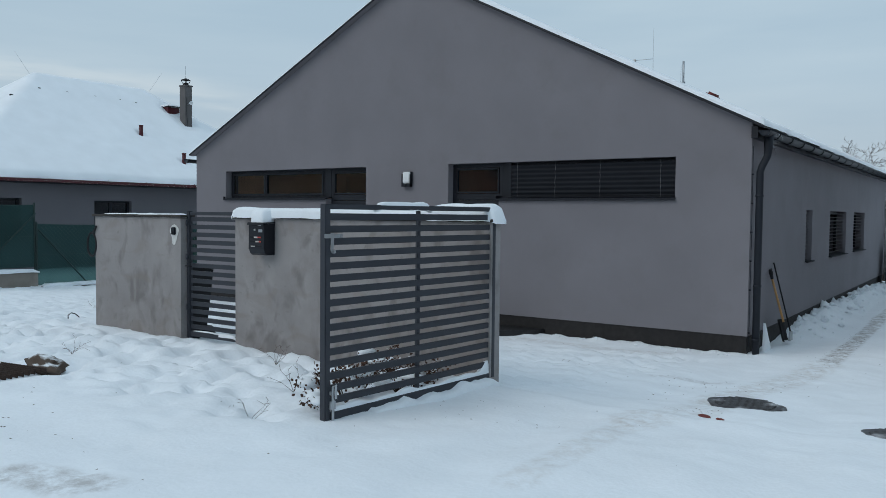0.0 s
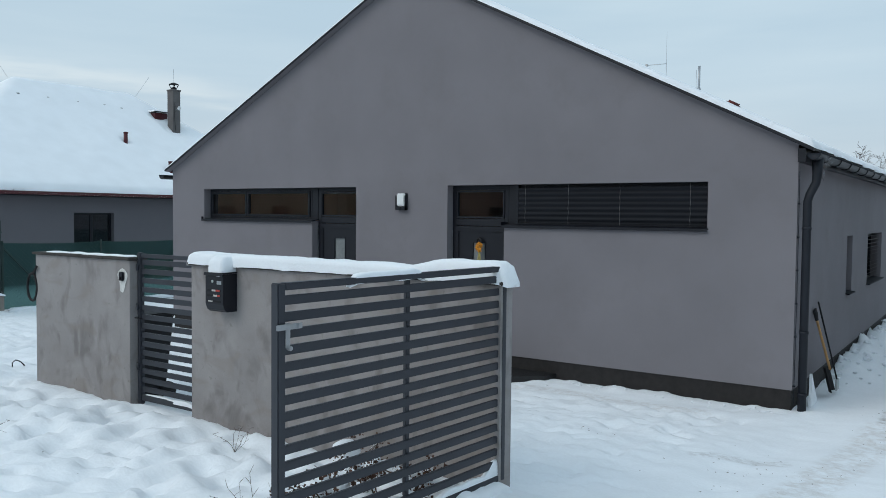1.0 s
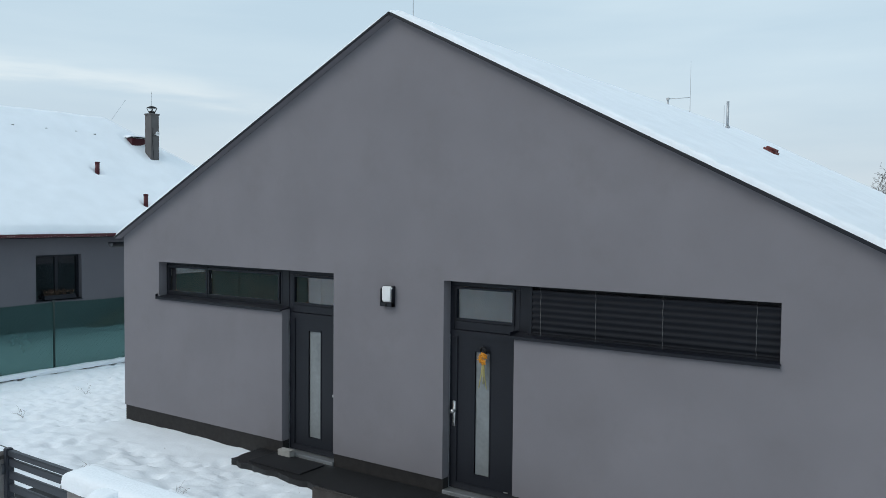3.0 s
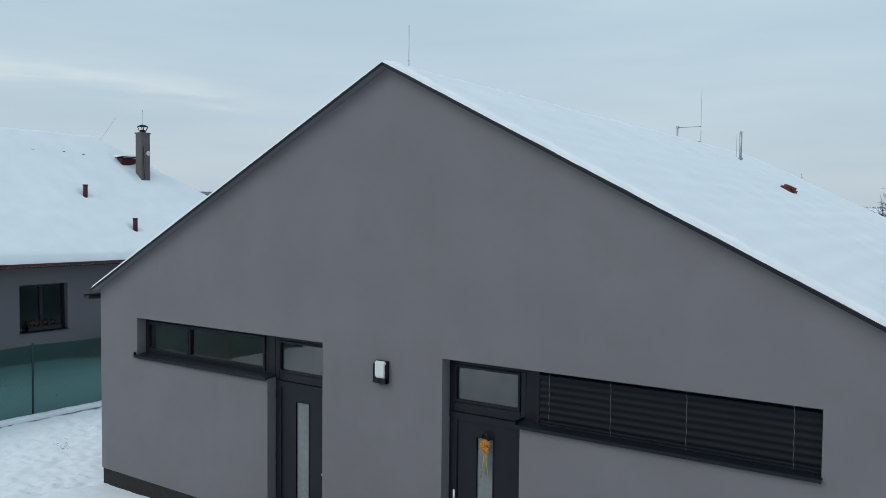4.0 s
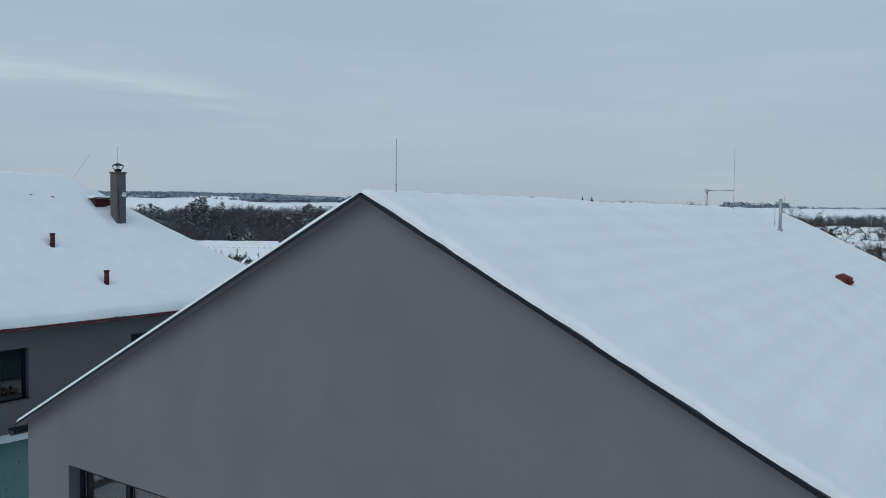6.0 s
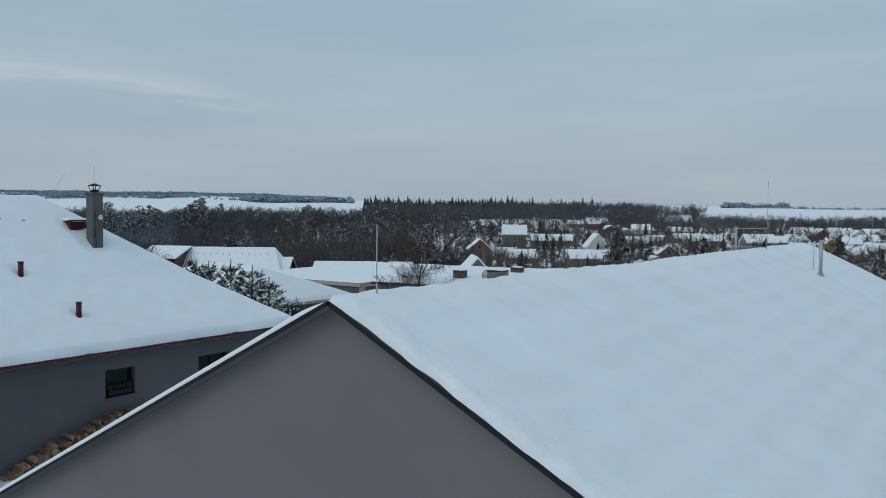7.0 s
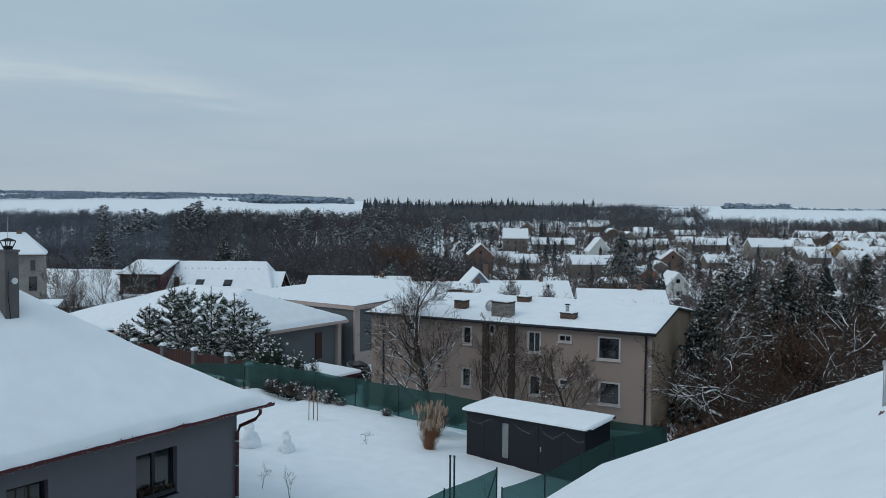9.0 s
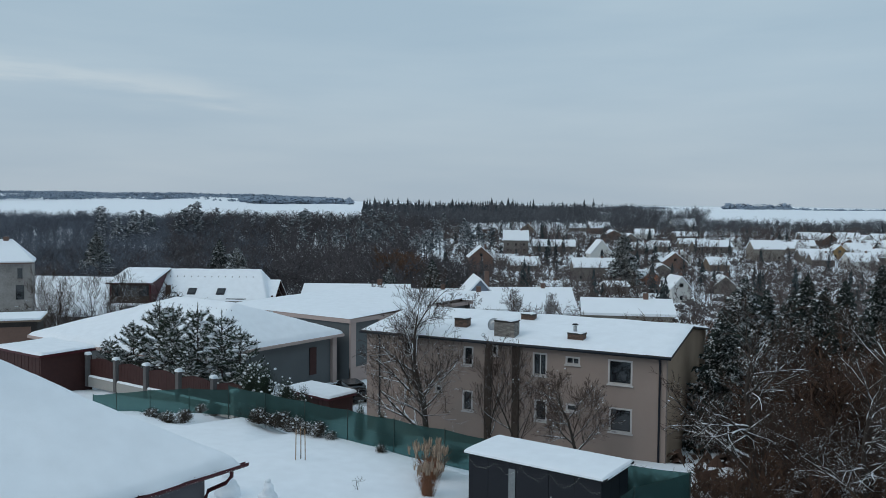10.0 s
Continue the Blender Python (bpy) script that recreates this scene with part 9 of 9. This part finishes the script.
# bluer and lighter than wood_dark: distance haze in the colour, plus real snow
M["wood_pine"] = frosted(material("hazed_snowy_pine_wood", (0.048, 0.060, 0.070), 0.95, var=0.35, scale=0.05, fine=0.6, bump=0, island=0.45), 0.92, 1.2, 0.8)
rng = np.random.default_rng(5)


def patch(scale, cut, z=2.0):
    """Keeps the places where a slow noise stands above a level."""
    return lambda s, a, x, y: fbm(x, y, z, scale, 3) > cut


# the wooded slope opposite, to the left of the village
scatter("bare_wood", "haze-tinted bare winter wood on the valley side", "bare", stand(rng, 5600, 175, 530, -0.66, -0.22, 6, 11, patch(0.012, -0.75)), M["wood_hazy"], 1)
scatter("bare_wood", "dense bare winter wood on the valley side", "bare", stand(rng, 3000, 165, 530, -0.34, 0.07, 8, 13, lambda s, a, x, y: fbm(x, y, 9, 0.015, 3) > (a + 0.02) * 12), M["wood_bare"], 17)
scatter("bare_wood", "dark scrubby wood at the foot of the valley side", "bare", stand(rng, 1500, 160, 300, -0.66, 0.0, 6, 10), M["wood_bare"], 18)
scatter("pine_wood", "groups of tall pines along the top of the wood", "pine", stand(rng, 75, 330, 430, -0.43, -0.27, 13, 19, patch(0.02, 0.05)) + stand(rng, 190, 330, 480, -0.26, 0.01, 8, 15, patch(0.025, -0.1)), M["wood_pine"], 2)
scatter("pine_wood", "tall pines in the wood above the village", "pine", stand(rng, 34, 300, 400, -0.11, 0.06, 10, 15), M["wood_pine"], 3)
scatter("bare_wood", "bare trees and scrub behind the gardens", "bare", stand(rng, 700, 92, 175, -0.62, -0.02, 3.5, 7), M["wood_bare"], 4)
scatter("willow_thicket", "russet willow thicket in the valley", "bare", stand(rng, 46, 192, 212, -0.078, -0.036, 10.5, 13), M["wood_russet"], 5)
# trees among the houses
scatter("village_trees", "bare garden trees among the village houses", "bare", stand(rng, 5100, 105, 480, 0.0, 0.68, 2.5, 7.8, patch(0.03, -0.45)), M["village_tree"], 6)
scatter("village_conifers", "dark conifers among the village houses", "conifer", stand(rng, 150, 130, 460, 0.0, 0.68, 5, 10), M["wood_dark"], 7)
M["scrub"] = frosted(material("garden_scrub", (0.095, 0.084, 0.082), 0.95, var=0.4, scale=0.1, fine=1.5, bump=0, island=0.5), 0.95, 1.2, 0.6)
scatter("garden_scrub", "dark hedges and scrub in the village gardens", "clump", stand(rng, 7000, 108, 480, 0.0, 0.68, 0.8, 2.2, patch(0.035, -0.2)), M["scrub"], 19)
scatter("garden_scrub", "dark scrub under the thicket", "clump", stand(rng, 260, 30, 60, 0.3, 0.95, 0.7, 1.7), M["thicket"], 20)
# hedge below the right-hand fields and the mixed wood on the far slope
M["hedge"] = frosted(material("hedge_twigs", (0.095, 0.098, 0.108), 0.95, var=0.4, scale=0.05, fine=0.6, bump=0, island=0.45), 0.92, 1.16, 0.5)
scatter("hedge_row", "bare hedge trees along the foot of the fields", "bare", stand(rng, 4200, 455, 600, 0.20, 0.70, 4, 9, lambda s, a, x, y: fbm(x, y, 6, 0.02, 3) > (s - 540) / 110), M["hedge"], 8)
scatter("plantation", "dark conifers in the wood on the far slope", "conifer", stand(rng, 620, 620, 960, -0.10, 0.24, 10, 18, lambda s, a, x, y: fbm(x, y, 1, 0.012, 3) > max(-0.3, (a - 0.10) * 4)), M["wood_pine"], 9)
scatter("bare_wood", "bare wood above the village", "bare", stand(rng, 4600, 480, 900, -0.09, 0.33, 7, 14, lambda s, a, x, y: fbm(x, y, 3, 0.01, 3) > max(-0.7, (a - 0.25) * 6)), M["hedge"], 10)
# thicket past the garden's corner
scatter("thicket", "dense brown thicket at the edge of the gardens", "bare", stand(rng, 640, 31, 58, 0.37, 0.95, 3.5, 6.4) + stand(rng, 160, 29, 44, 0.37, 0.9, 2, 4.4), M["thicket"], 14)
scatter("thicket", "tangled brown undergrowth beside the green fence", "bare", [(x, y, land(x, y) - 0.2, h) for x, y, h in [(rng.uniform(-6.4, 2.5), rng.uniform(31.2, 37), rng.uniform(1.2, 3.0)) for _ in range(150)]], M["thicket"], 31)
scatter("thicket", "dark scrub on the slope behind the beige block", "bare", stand(rng, 160, 58, 100, 0.0, 0.34, 3, 6), M["thicket"], 15)
# scrub and slim trees round the block and its neighbours
scatter("thicket", "low dark scrub behind the green fence", "bare", [(x, y, land(x, y) - 0.2, h) for x, y, h in [(rng.uniform(-9.6, -5.6), rng.uniform(31.2, 35), rng.uniform(0.9, 1.9)) for _ in range(70)]], M["thicket"], 21)
# far hills, with the haze carried by the woods' colour
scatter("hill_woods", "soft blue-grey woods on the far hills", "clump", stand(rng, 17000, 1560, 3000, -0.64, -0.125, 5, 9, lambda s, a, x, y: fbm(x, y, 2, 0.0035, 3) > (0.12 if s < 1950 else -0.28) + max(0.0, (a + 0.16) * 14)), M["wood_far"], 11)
scatter("hill_woods", "hazy wood edge on the far field", "clump", stand(rng, 700, 1480, 1800, -0.25, -0.115, 8, 15, lambda s, a, x, y: fbm(x, y, 5, 0.006, 3) > (a + 0.19) * 5 - 0.4), M["wood_far"], 12)
scatter("field_hedges", "thin hazy hedges between the far fields", "clump", stand(rng, 420, 1500, 1560, 0.2, 0.66, 3, 6, patch(0.006, -0.1)) + stand(rng, 130, 1650, 1720, 0.35, 0.43, 8, 14), M["wood_far"], 13)
# houses and trees across the street, behind the camera, and one house beside the drive
def street_house(x, y, w, d, wall, rz):
    h = thing("street_house", (x, y, land(x, y)), "plain two-storey house out of view with a snowy roof", "house", "street houses", rz=rz)
    prism("wall", [(-d / 2, -1), (d / 2, -1), (d / 2, 5.0), (0, 8.2), (-d / 2, 5.0)], -w / 2, w / 2, M["v_" + wall], h, 0)
    for sgn in (-1, 1):
        prism("roof", [(0, 8.25), (sgn * (d / 2 + 0.5), 4.72), (sgn * (d / 2 + 0.5), 4.95), (0, 8.5)], -w / 2 - 0.4, w / 2 + 0.4, M["snow"], h, 0)
    for k in range(3):
        for z in (0.9, 3.3):
            box("window", -w / 2 + 1.2 + k * (w - 2.4) / 3, -w / 2 + 2.4 + k * (w - 2.4) / 3, d / 2 - 0.02, d / 2 + 0.04, z, z + 1.3, M["darkglass"], h, 0)


street_house(-8, -29, 13, 9, "brick", 4)
street_house(9, -31, 12, 9, "wood", -3)
street_house(25, -30, 12, 9, "stone", 2)
street_house(-27, -27, 14, 9, "wood", -12)
street_house(-47, -24, 13, 9, "brick", -20)
# unseen house added beside the drive to shade the side wall
street_house(20.5, 5, 16, 9, "brick", 92)
scatter("street_trees", "bare garden trees across the street", "bare", [(x, y, 0.3, h) for x, y, h in [(rng.uniform(-70, 40), rng.uniform(-52, -35), rng.uniform(7, 11)) for _ in range(220)]], M["wood_bare"], 16)
# single spruces standing out of the wood
for x, y, top, wide in ((-182.2, 118.2, 4.6, 1.25), (-133.0, 115.6, 4.0, 1.1), (-126.0, 114.3, 2.6, 1.35), (-93.5, 240.4, 5.0, 1.3), (-84.3, 124.8, 1.3, 1.0), (-84.6, 112.4, 0.2, 1.2)):
    z = land(x, y) - 0.5
    h = top - z
    c = copy_thing(sp[int(y) % 2], pose(x, y, z, 0, 0, y * 7))
    c.scale = (h / 12 * wide, h / 12 * wide, h / 12)
# scrub round the old houses to the left
for s, l, sc in ((80, -38, 1.15), (86, -36, 1.2), (84, -31, 1.0), (90, -40, 1.2), (88, -44, 1.0), (92, -30, 1.0)):
    c = copy_thing(sh2, pose(*on_land(s, l, -0.3), 0, 0, s * 31))
    c.scale = (sc * 1.3, sc * 1.3, sc * 1.2)
for s, l, sc in ((88, -47, 0.85), (85, -44, 0.8), (90, -51, 0.8)):
    c = copy_thing(sh2, pose(*on_land(s, l, -0.3), 0, 0, s * 17))
    c.scale = (sc * 1.4, sc * 1.4, sc)
# flat-roofed garage past the villa
gz = land(-66.0, 39.3)
gar = thing("garage", (-66.0, 39.3, gz), "dark flat-roofed garage under a slab of snow", "garage", rz=55)
M["tarred_board"] = material("tarred_board", (0.035, 0.03, 0.028), 0.9, var=0.25, scale=1.5, fine=12, bump=0.1)
box("wall", -3.4, 0.6, 0, 4.4, -1.0, -0.35 - gz, M["tarred_board"], gar, 0)
box("roof", -3.7, 0.9, -0.3, 4.7, -0.35 - gz, -0.22 - gz, M["v_wood"], gar, 0, "thin roof slab")
box("roof_snow", -3.72, 0.92, -0.32, 4.72, -0.216 - gz, -0.02 - gz, M["snow_far"], gar, 0.06, "slab of snow")
box("door", -2.9, 0.1, -0.05, 0.02, 0.0, -0.8 - gz, M["v_brick"], gar, 0)
